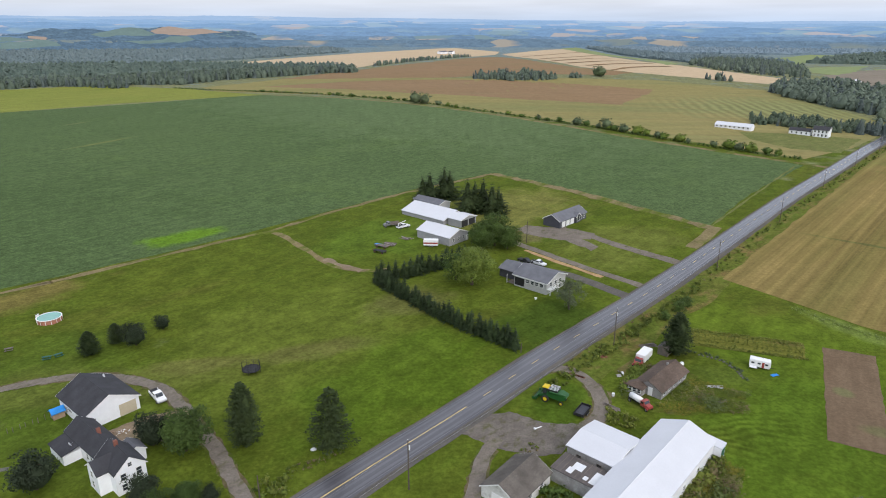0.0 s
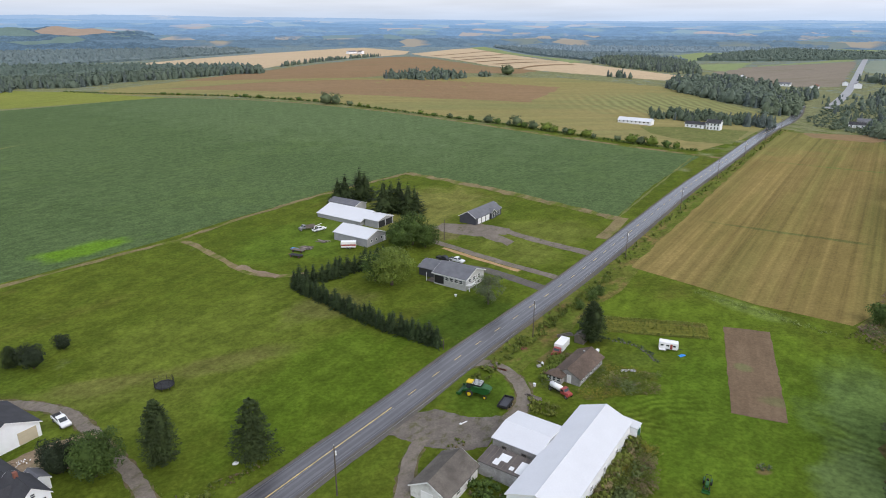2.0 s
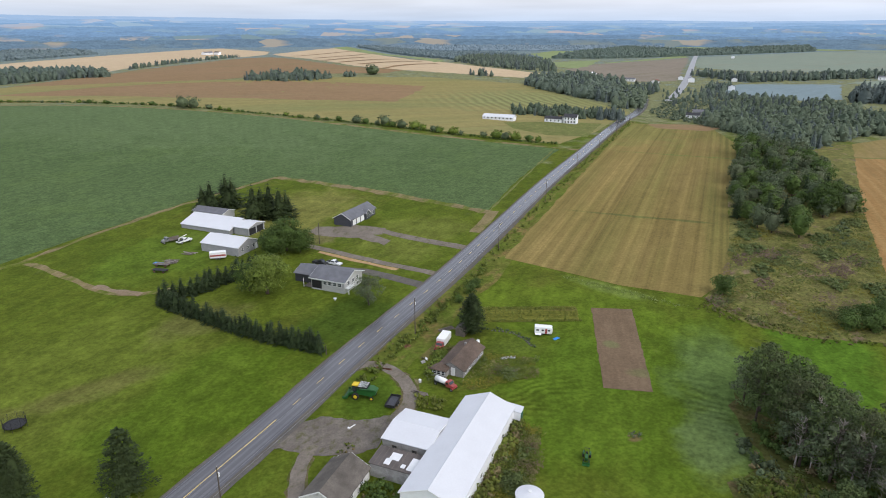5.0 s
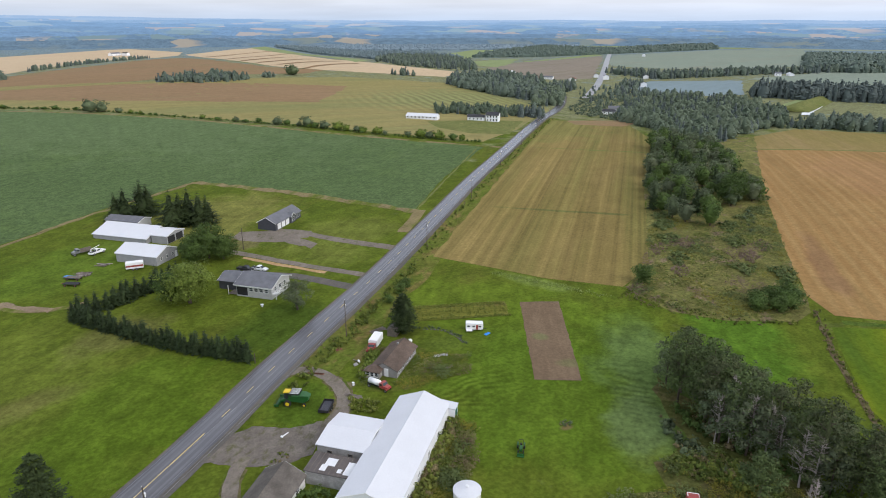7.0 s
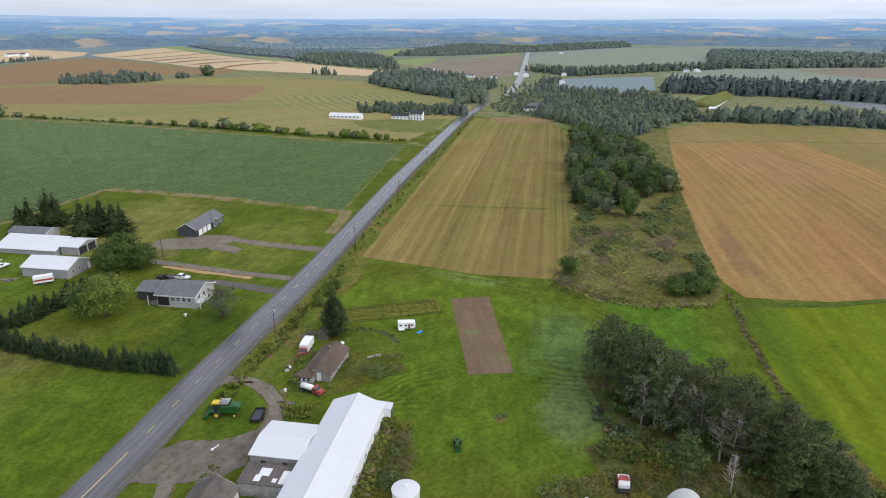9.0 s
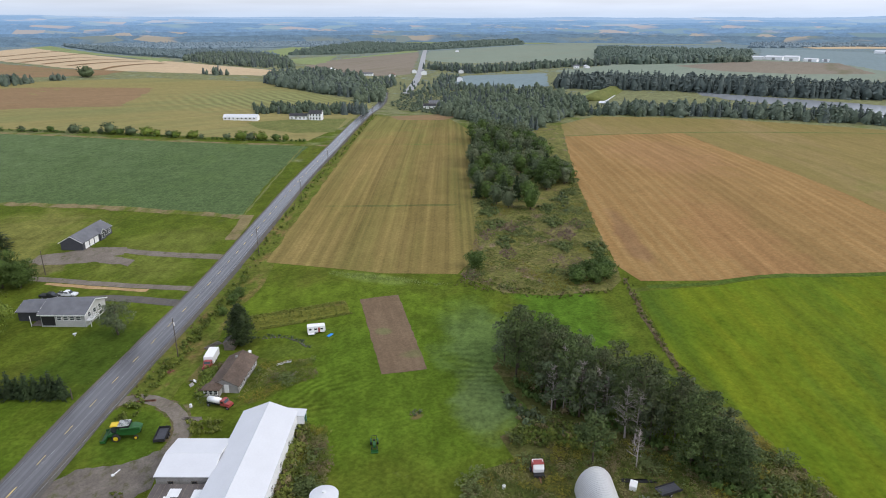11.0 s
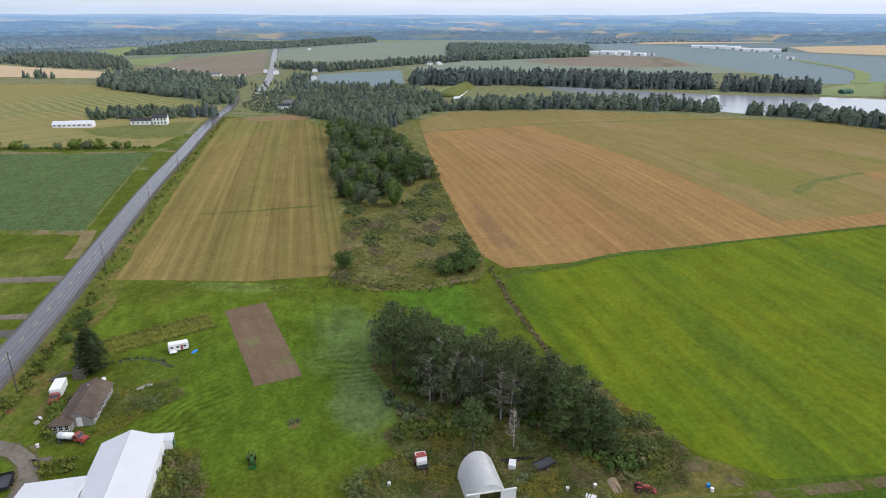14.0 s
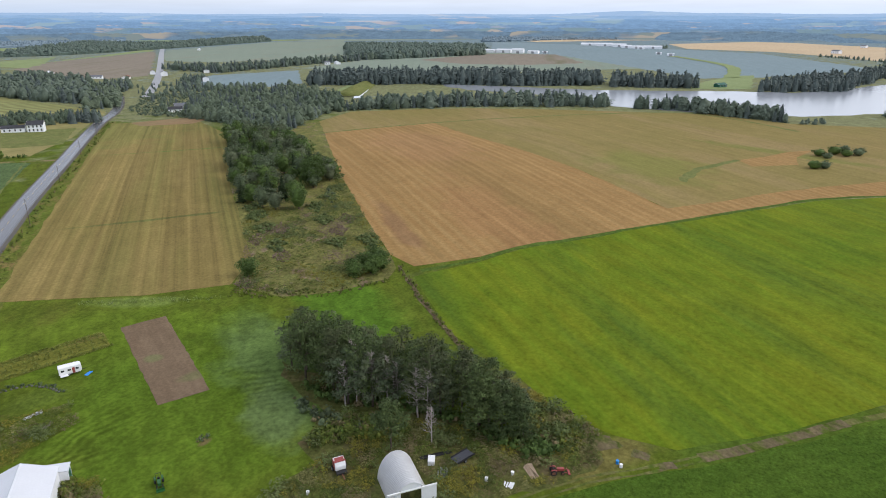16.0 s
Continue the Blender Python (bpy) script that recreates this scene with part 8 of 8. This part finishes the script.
def baler(x, y, yaw):
    b = thing("baler", x, y, yaw, "white and red hay baler in tall weeds", "farm machine")
    part("shell", shaped([(-1.6, 0.6), (-1.9, 1.3), (-1.3, 2.2), (0.2, 2.2), (0.6, 1.4), (0.5, 0.6)], -0.95, 0.95, 0.08), "white_paint", b)
    part("cover", boxes((-1.3, 0.2, -1.02, -0.96, 0.7, 2.15), (-1.3, 0.2, 0.96, 1.02, 0.7, 2.15), (-0.2, 0.3, -1.0, 1.0, 2.21, 2.3), (-1.0, -0.3, -0.8, 0.8, 2.21, 2.26)), "red_paint", b, "faded red side covers")
    part("pickup_reel", boxes((0.6, 1.5, -0.9, 0.9, 0.35, 0.75)), "dark", b)
    part("drawbar", boxes((1.5, 3.0, -0.08, 0.08, 0.45, 0.57)), "rust", b)
    for s in (-1.15, 1.15):
        wheel(b, -0.7, s, 0.5, 0.3)


baler(73.4, 59.2, 232)


def camper(x, y, yaw):
    c = thing("camper_trailer", x, y, yaw, "small white camper trailer on the grass", "camper")
    part("body", shaped([(-2.6, 0.5), (2.4, 0.5), (2.7, 1.2), (2.5, 2.5), (-2.6, 2.55)], -1.1, 1.1, 0.1), "white_paint", c)
    for at in (-1.7, -0.2, 1.6):
        fr = part("window", boxes((at - 0.42, at + 0.42, -1.13, -1.10, 1.35, 1.95)), "trim", c)
        part("pane", boxes((at - 0.36, at + 0.36, -1.14, -1.13, 1.41, 1.89)), "glass", fr)
    part("door", boxes((0.5, 1.1, -1.13, -1.105, 0.6, 2.1)), "red_paint", c, "red door panel")
    part("awning", boxes((-2.4, -0.6, -2.2, -1.15, 0.55, 0.62)), "white_paint", c)
    part("hitch", boxes((2.6, 3.6, -0.06, 0.06, 0.45, 0.55)), "dark", c)
    for s in (-1.0, 1.0):
        wheel(c, -0.4, s, 0.34, 0.22)
    c.matrix_basis = c.matrix_basis @ Matrix.Scale(0.86, 4)


camper(71.8, 131.8, 152 + 180)
box_trailer = thing("cargo_container", -6.4, 216.2, -4, "white storage trailer with a red stripe", "trailer")
part("body", bevelled(boxes((-2.6, 2.6, -1.1, 1.1, 0.6, 2.6)), 0.06), "white_paint", box_trailer)
part("stripe", boxes((-2.55, 2.55, -1.115, -1.102, 1.2, 1.75)), "red_paint", box_trailer, "red stripe")
for s in (-0.5, 0.5):
    wheel(box_trailer, s, -1.0, 0.35, 0.22)
    wheel(box_trailer, s, 1.0, 0.35, 0.22)
for x, y, a, l in ((-23.9, 209.4, 150, "dark"), (-23.6, 214.6, 150, "old_plank")):
    w = thing("farm_wagon", x, y, a, "old flat farm wagon standing on grass", "wagon")
    for i in range(5):
        part("plank", boxes((-2.4, 2.4, -1.0 + 0.41 * i, -0.64 + 0.41 * i, 0.8, 0.86)), l, w)
    part("beam", boxes((-2.4, 3.2, -0.1, 0.1, 0.6, 0.8)), "rust", w)
    for sx in (-1.6, 1.6):
        for sy in (-0.95, 0.95):
            wheel(w, sx, sy, 0.42, 0.22, "rust")
bt = thing("boat", -24.6, 216.4, 150, "small blue boat upturned on grass", "boat")
part("hull", shaped([(-1.8, 0.1), (-1.8, 0.6), (1.6, 0.7), (2.2, 0.5), (1.4, 0.1)], -0.7, 0.7, 0.15), "blue_paint", bt)

# ---- yard things ----
pool = thing("swimming_pool", -106.8, 155.0, 0, "round above-ground pool with brownish wall", "pool")
bm = bmesh.new()
tube(bm, (0, 0, -0.1), (0, 0, 1.2), 3.0, 3.0, 40)
part("wall", bm, "pool_wall", pool)
bm = bmesh.new()
bmesh.ops.create_circle(bm, cap_ends=True, radius=2.85, segments=40, matrix=Matrix.Translation((0, 0, 1.215)))
part("water", bm, "pool_water", pool, "green-blue pool water")
bm = bmesh.new()
rings = [[bm.verts.new((r * math.cos(2 * math.pi * i / 40), r * math.sin(2 * math.pi * i / 40), z)) for i in range(40)] for r, z in ((2.85, 1.2), (2.85, 1.3), (3.12, 1.3), (3.12, 1.2))]
for k in range(4):
    for i in range(40):
        bm.faces.new((rings[k][i], rings[k][(i + 1) % 40], rings[(k + 1) % 4][(i + 1) % 40], rings[(k + 1) % 4][i]))
part("rim", bm, "trim", pool, "white rim")
for i in range(14):
    a = 2 * math.pi * i / 14
    bm = bmesh.new()
    tube(bm, (3.04 * math.cos(a), 3.04 * math.sin(a), 0), (3.04 * math.cos(a), 3.04 * math.sin(a), 1.2), 0.07, 0.07, 6)
    part("upright", bm, "trim", pool)
part("ladder", boxes((-3.4, -2.9, -0.4, -0.32, 0, 1.9), (-3.4, -2.9, 0.32, 0.4, 0, 1.9), (-3.4, -3.3, -0.32, 0.32, 0.4, 0.46), (-3.4, -3.3, -0.32, 0.32, 0.9, 0.96)), "trim", pool)

tramp = thing("trampoline", -45.0, 128.8, 0, "round black trampoline with a safety net", "trampoline")
bm = bmesh.new()
bmesh.ops.create_circle(bm, cap_ends=True, radius=1.75, segments=32, matrix=Matrix.Translation((0, 0, 0.85)))
part("mat", bm, "dark", tramp)
bm = bmesh.new()
rings = [[bm.verts.new((r * math.cos(2 * math.pi * i / 32), r * math.sin(2 * math.pi * i / 32), z)) for i in range(32)] for r, z in ((1.76, 0.84), (1.76, 0.92), (2.1, 0.92), (2.1, 0.84))]
for k in range(4):
    for i in range(32):
        bm.faces.new((rings[k][i], rings[k][(i + 1) % 32], rings[(k + 1) % 4][(i + 1) % 32], rings[(k + 1) % 4][i]))
part("pad", bm, "rubber", tramp, "black edge pad")
for i in range(8):
    a = 2 * math.pi * i / 8
    bm = bmesh.new()
    tube(bm, (2.05 * math.cos(a), 2.05 * math.sin(a), 0), (2.05 * math.cos(a), 2.05 * math.sin(a), 2.5), 0.035, 0.035, 6)
    part("upright", bm, "dark", tramp)
bm = bmesh.new()
for i in range(64):
    a, b = 2 * math.pi * i / 64, 2 * math.pi * (i + 1) / 64
    tube(bm, (2.05 * math.cos(a), 2.05 * math.sin(a), 0.9), (2.05 * math.cos(a), 2.05 * math.sin(a), 2.4), 0.008, 0.008, 3)
    for z in (1.2, 1.5, 1.8, 2.1, 2.4):
        tube(bm, (2.05 * math.cos(a), 2.05 * math.sin(a), z), (2.05 * math.cos(b), 2.05 * math.sin(b), z), 0.008, 0.008, 3)
part("net", bm, "dark", tramp)

# the metal arch shelter
q = thing("quonset_hut", 74.4, 46.9, 49, "white ribbed metal arch shelter among weeds", "shelter")
R, QL = 3.3, 8.8
bm, rows_ = bmesh.new(), []
for k in range(45):
    x = -QL / 2 + QL * k / 44
    rr = R + (0.022 if k % 2 else -0.022)
    rows_.append([bm.verts.new((x, rr * math.cos(math.pi * i / 20), -0.1 + 1.55 * rr * math.sin(math.pi * i / 20))) for i in range(21)])
for a, b in zip(rows_, rows_[1:]):
    for i in range(20):
        bm.faces.new((a[i], b[i], b[i + 1], a[i + 1]))
bmesh.ops.solidify(bm, geom=bm.faces[:], thickness=0.05)
part("shell", bm, "white_paint", q, "pale ribbed metal shell")
bm = bmesh.new()
arc = [(R * 0.98 * math.cos(math.pi * i / 20), 1.52 * R * math.sin(math.pi * i / 20)) for i in range(21)]
prism(bm, arc, QL / 2 - 0.35, QL / 2 - 0.3)
part("end_wall", bm, "galvanised", q)
bm = bmesh.new()
prism(bm, [(R * 0.98, 0), (1.7, 0), (1.7, 3.6), (R * 0.62, 3.9), (R * 0.85, 2.4)], -QL / 2 + 0.2, -QL / 2 + 0.25)
part("end_panel", bm, "galvanised", q)
bm = bmesh.new()
prism(bm, [(-1.7, 3.6), (1.7, 3.6), (1.9, 4.1), (1.0, 4.75), (0, 5.0), (-1.0, 4.75), (-1.9, 4.1)], -QL / 2 + 0.2, -QL / 2 + 0.25)
part("end_panel", bm, "galvanised", q)
part("door_track", boxes((-QL / 2 - 0.12, -QL / 2 + 0.1, -4.4, 4.0, 3.55, 3.75)), "trim", q)
part("sliding_door", boxes((-QL / 2 - 0.08, -QL / 2, -4.3, -1.7, 0.05, 3.55)), "galvanised", q)

# the round tank beside the barn
tank = thing("storage_tank", 40.4, 75.6, 0, "round white storage tank with a low domed lid", "tank")
bm = bmesh.new()
tube(bm, (0, 0, -0.1), (0, 0, 3.4), 2.25, 2.25, 36)
part("shell", bm, "white_paint", tank)
bm = bmesh.new()
tube(bm, (0, 0, 3.4), (0, 0, 4.0), 2.35, 0.35, 36)
part("lid", bm, "white_roof", tank)
bm = bmesh.new()
tube(bm, (0, 0, 4.0), (0, 0, 4.2), 0.3, 0.3, 12)
part("hatch", bm, "galvanised", tank)

# odds and ends
gas = thing("propane_tank", 53.6, 131.6, A, "white propane tank by the cottage", "tank")
bm = bmesh.new()
tube(bm, (-0.9, 0, 0.8), (0.9, 0, 0.8), 0.5, 0.5, 14)
bmesh.ops.bevel(bm, geom=[e for e in bm.edges if abs(e.verts[0].co.x - e.verts[1].co.x) < 1e-4], offset=0.2, segments=2, affect="EDGES")
part("shell", bm, "white_paint", gas, "", True)
for s in (-0.5, 0.5):
    part("foot", boxes((s - 0.1, s + 0.1, -0.35, 0.35, 0, 0.4)), "steel", gas)
hut = house("small_shed", 52.2, 138.6, A, 3.2, 2.4, 1.9, 0.6, "old_plank", "tar", "small dark weathered shed under a spruce", "shed", over=0.2, trim="old_plank")
door(hut, "left", 3.2, 2.4, 0, 0.9, 1.7, "old_plank", "plank door")


def stack(name, x, y, yaw, n, L, W, material, label, category, seed):
    """A loose pile of boards or logs."""
    rng = random.Random(seed)
    s = thing(name, x, y, yaw, label, category)
    for i in range(n):
        z, u, a = 0.06 * (i // 3) + 0.02, rng.uniform(-W / 2, W / 2), rng.uniform(-0.12, 0.12)
        bm = boxes((-L / 2 * rng.uniform(0.7, 1), L / 2 * rng.uniform(0.7, 1), -0.13, 0.13, 0, 0.055))
        bm.transform(Matrix.Translation((0, u, z)) @ Matrix.Rotation(a, 4, "Z"))
        part("board", bm, material, s)
    return s


for x, y, n, seed in ((-21.4, 217.2, 26, 31), (-15.9, 224.3, 12, 32)):
    rng = random.Random(seed)
    pile = thing("log_pile", x, y, 150, "loose pile of grey and brown logs on grass", "logs")
    for i in range(n):
        bm = bmesh.new()
        h = 0.14 + 0.2 * (i // 8)
        u, v, a = rng.uniform(-0.6, 0.6), rng.uniform(-1.2, 1.2), rng.uniform(-0.4, 0.4)
        e = Vector((math.cos(a), math.sin(a), rng.uniform(-0.03, 0.03))) * rng.uniform(1.3, 2.2)
        tube(bm, Vector((u, v, h)) - e, Vector((u, v, h)) + e, 0.13, 0.11, 7)
        part("log", bm, "old_plank" if i % 3 else "dead_wood", pile)
stack("plank_pile", 49.2, 142.2, 10, 12, 4.8, 1.2, "old_plank", "stack of weathered grey planks on grass", "planks", 1)
stack("plank_pile", 33.8, 115.3, -45, 8, 4.5, 1.0, "old_plank", "old boards lying in the grass", "planks", 2)
stack("plank_pile", 29.0, 127.8, -35, 5, 4.2, 0.6, "rust", "rusty beam across the driveway's edge", "beam", 3)
stack("scrap_pile", 36.9, 136.6, 20, 9, 1.8, 1.0, "rust", "small pile of brown scrap", "scrap", 4)
stack("plank_pile", 88.9, 29.6, 45, 10, 4.0, 1.5, "plank", "stack of tan boards among weeds", "planks", 5)
stack("conveyor", 85.2, 46.5, -45, 7, 6.5, 0.8, "dark", "long dark farm conveyor in the weeds", "farm machine", 6)
stack("scrap_pile", 81.5, 43.2, 30, 10, 2.6, 1.6, "steel", "pile of grey scrap metal", "scrap", 7)
stack("scrap_pile", 83.9, 31.8, 10, 9, 1.6, 1.6, "galvanised", "pile of pale scrap and buckets", "scrap", 8)
stack("scrap_pile", 57.5, 117.5, 20, 6, 2.6, 0.8, "old_plank", "grey boards in tall grass", "planks", 9)
growth([(67, 87.6), (69, 88.6), (70.4, 87.4), (68.6, 86.6)], 0.5, 0.35, 0.8, 190, "dark heap of brush in the meadow", "leaf_dark", 0.5)
stack("plank_pile", 58.3, 123.2, -10, 6, 4.0, 0.8, "galvanised", "pale sheets lying in the grass", "sheets", 11)
for i, (x, y, a) in enumerate(along([(60, 137.5), (62.8, 136), (64.8, 134), (65.9, 129.8), (65.9, 126.7)], 0, 0.95)):
    st = thing("rock", x, y, random.uniform(0, 360), "grey boulder in an overgrown stone row", "rock", "rocks in the stone row")
    bm = bmesh.new()
    bmesh.ops.create_icosphere(bm, subdivisions=2, radius=random.uniform(0.2, 0.4))
    for v in bm.verts:
        v.co *= 1 + 0.3 * noise.noise(v.co * 2.3 + Vector((i, 0, 0)))
        v.co.z = v.co.z * 0.7 + 0.1
    part("stone", bm, "stone", st)
bulk("shrubbery", line_of([(59, 138.5), (62.8, 136.8), (65.2, 134.4), (66.6, 129.8), (66.6, 126)], 0.7, 0.6, 55), SHRUBS, "leaf_dark", "weeds along the stone row", "weeds", 0.4, 0.9, 55)

wag = thing("flat_trailer", 86.2, 41.6, 160, "black flat trailer with low sides in weeds", "trailer")
for i in range(6):
    part("plank", boxes((-2.0, 2.0, -1.0 + 0.34 * i, -0.7 + 0.34 * i, 0.75, 0.81)), "dark_siding", wag)
for s in (-1.04, 1.0):
    part("side_board", boxes((-2.0, 2.0, s, s + 0.05, 0.7, 1.1)), "dark", wag)
for s in (-0.95, 0.95):
    wheel(wag, 0.2, s, 0.36, 0.2)
lid = thing("freezer", 82.9, 46.2, 25, "white chest freezer dumped in the weeds", "freezer")
part("body", bevelled(boxes((-0.9, 0.9, -0.6, 0.6, 0, 0.85)), 0.04), "white_paint", lid)
part("lid", bevelled(boxes((-0.92, 0.92, -0.62, 0.62, 0.86, 0.95)), 0.03), "white_paint", lid)
for x, y, m_, l in ((98.2, 16.8, "blue_paint", "blue plastic barrel on the grass"), (97.5, 16.0, "white_paint", "white plastic barrel on the grass"), (35.2, 119.6, "galvanised", "pale metal drum by the cottage"), (83.2, 35.6, "white_paint", "white bucket in the weeds"), (86.7, 32.2, "white_paint", "white bucket in the weeds"), (66.2, 60.5, "white_paint", "white drum among weeds")):
    b = thing("barrel", x, y, 0, l, "barrel")
    bm = bmesh.new()
    tube(bm, (0, 0, 0), (0, 0, 0.62), 0.29, 0.29, 14)
    part("shell", bm, m_, b)
    bm = bmesh.new()
    tube(bm, (0, 0, 0.62), (0, 0, 0.65), 0.31, 0.31, 14)
    part("lid", bm, m_, b)
for x, y, a, m_ in ((38.4, 127.5, 20, "weathered"), (39.5, 128.6, 70, "galvanised"), (38.9, 129.3, 130, "weathered")):
    sc = thing("scrap_heap", x, y, a, "pale bent scrap panel leaning in the bushes", "scrap", "scrap by the cottage")
    bm = bmesh.new()
    prism(bm, [(-0.25, 0.05), (-0.05, 0.3), (0.25, 0.5), (0.25, 0.54), (-0.08, 0.35), (-0.28, 0.08)], -0.6, 0.5)
    part("sheet", bm, m_, sc)
mark = thing("marker_post", 17.8, 107.9, 30, "white marker post fallen on the yard", "post")
part("post", bevelled(boxes((-0.9, 0.7, -0.09, 0.09, 0.02, 0.2)), 0.02), "white_paint", mark)
part("head", bevelled(boxes((-1.15, -0.75, -0.25, 0.25, 0.0, 0.3)), 0.04), "white_paint", mark)
tarp = thing("blue_tarp", 73.6, 128.2, 20, "crumpled blue tarp beside the camper", "tarp")
bm = bmesh.new()
bmesh.ops.create_grid(bm, x_segments=8, y_segments=5, size=0.9)
for v in bm.verts:
    v.co.y *= 0.5
    v.co.z = 0.12 + 0.1 * noise.noise(v.co * 3)
bmesh.ops.solidify(bm, geom=bm.faces[:], thickness=0.02)
part("sheet", bm, "blue_paint", tarp)

coop = thing("hen_house", -79.0, 110.8, A, "small wooden hen house under a blue tarp", "shed")
part("wall", boxes((-1.1, 1.1, -0.9, 0.9, 0, 1.5)), "plank", coop)
gable_roof(coop, 2.2, 1.8, 1.5, 0.6, "blue_paint", 0.25, trim=None, label="blue tarp roof")
for i in range(7):
    f = new("fence_post", None)
    f.matrix_basis = pose(-81 - i * 0.75, 109.5 - i * 0.8 + (0 if i % 2 else 0.3), 0)
    tagged(f, "thin wooden post of a run beside the hen house", "post", "posts of the hen run")
    bm = bmesh.new()
    tube(bm, (0, 0, -0.2), (0, 0, 1.3), 0.05, 0.05, 6)
    part("post", bm, "old_plank", f)
rng = random.Random(31)
heap = thing("firewood_pile", -64.0, 105.4, 20, "loose pile of split firewood on the dirt", "firewood")
for i in range(60):
    a, r = rng.uniform(0, 6.28), rng.uniform(0, 1) ** 0.5
    bm = boxes((-0.22, 0.22, -0.08, 0.08, 0, 0.14))
    bm.transform(Matrix.Translation((2.4 * r * math.cos(a), 0.9 * r * math.sin(a), (1 - r) * 0.5 * rng.random())) @ Matrix.Rotation(rng.uniform(0, 6.28), 4, "Z"))
    part("log", bm, "plank" if i % 3 else "trim", heap)


def picnic_table(x, y, yaw, material, label):
    t = thing("picnic_table", x, y, yaw, label, "table")
    for i in range(4):
        part("plank", boxes((-0.95, 0.95, -0.38 + 0.19 * i, -0.21 + 0.19 * i, 0.72, 0.76)), material, t)
    for s in (-0.75, 0.75):
        part("bench", boxes((-0.95, 0.95, s - 0.13, s + 0.13, 0.42, 0.46)), material, t)
    for sx in (-0.7, 0.7):
        part("leg", boxes((sx - 0.04, sx + 0.04, -0.8, 0.8, 0.36, 0.42), (sx - 0.04, sx + 0.04, -0.3, -0.22, 0, 0.72), (sx - 0.04, sx + 0.04, 0.22, 0.3, 0, 0.72)), material, t)


picnic_table(-95.2, 134.2, 20, "green_door", "green picnic table on the lawn")
picnic_table(-93.2, 135.6, 50, "green_door", "green picnic table on the lawn")
picnic_table(-106.9, 138.3, 30, "old_plank", "weathered picnic table on the lawn")
picnic_table(-109.2, 136.6, 30, "old_plank", "weathered picnic table on the lawn")
plow = thing("field_implement", 19.5, 92.7, -47, "small red field implement beside the lean-to", "farm machine")
part("frame", boxes((-1.8, 1.8, -0.07, 0.07, 0.6, 0.74), (-0.9, 0.9, 0.6, 0.74, 0.5, 0.62)), "red_paint", plow)
for i in range(5):
    part("tine", boxes((-1.6 + 0.8 * i, -1.5 + 0.8 * i, -0.2, 0.4, 0.0, 0.6)), "rust", plow)
part("mast", bevelled(boxes((-0.2, 0.2, -0.35, 0.35, 0.74, 1.35), (-1.7, -0.2, -0.12, 0.12, 1.0, 1.2)), 0.03), "red_paint", plow, "faded red mast and boom")
part("toolbar", boxes((0.5, 2.2, -0.45, 0.45, 0.55, 0.7)), "rust", plow)
for s in (-1.9, 1.9):
    wheel(plow, s, 0.3, 0.35, 0.15, "red_paint")
dish = thing("satellite_dish", -68.9, 97.8, 40, "white satellite dish on the lean-to roof", "dish", z=land(-68.9, 97.8) + 2.35)
bm = bmesh.new()
bmesh.ops.create_cone(bm, cap_ends=True, segments=20, radius1=0.22, radius2=0.48, depth=0.14, matrix=Matrix.Translation((0.1, 0, 0.55)) @ Matrix.Rotation(radians(55), 4, "Y"))
part("reflector", bm, "white_paint", dish)
bm = bmesh.new()
tube(bm, (0, 0, -0.1), (0, 0, 0.5), 0.05, 0.05, 7)
tube(bm, (0.1, 0, 0.5), (0.6, 0, 0.75), 0.025, 0.025, 5)
part("mount", bm, "steel", dish)
slab = thing("rock", -79.3, 94.4, 15, "flat pale stone slab on the lawn", "rock")
part("slab", bevelled(boxes((-0.8, 0.8, -0.5, 0.5, -0.05, 0.16)), 0.07), "stone", slab)
chair = thing("lawn_ornament", 25.0, 170.0, 0, "small grey garden ornament on the lawn", "ornament")
bm = bmesh.new()
tube(bm, (0, 0, 0), (0, 0, 0.5), 0.25, 0.15, 10)
tube(bm, (0, 0, 0.5), (0, 0, 0.6), 0.45, 0.5, 14)
part("bowl", bm, "galvanised", chair)

# weeds and a pale stone by the conifers at the highway
growth([(-28.5, 93.2), (-25.0, 94.8), (-21.5, 97.6), (-18.8, 100.2), (-19.6, 101.6), (-22.6, 99.0), (-25.6, 97.0), (-29.0, 95.2)], 0.75, 0.35, 0.95, 911, "weeds on the bank beside the highway", brown=0.45)
st = thing("rock", -25.1, 100.5, 25, "pale stone on grass beside a conifer", "rock")
bm = bmesh.new()
bmesh.ops.create_icosphere(bm, subdivisions=2, radius=0.42)
for v in bm.verts:
    v.co = Vector((v.co.x * 1.5, v.co.y, v.co.z * 0.7 + 0.18)) * (1 + 0.16 * noise.noise(v.co * 3))
part("stone", bm, "galvanised", st)
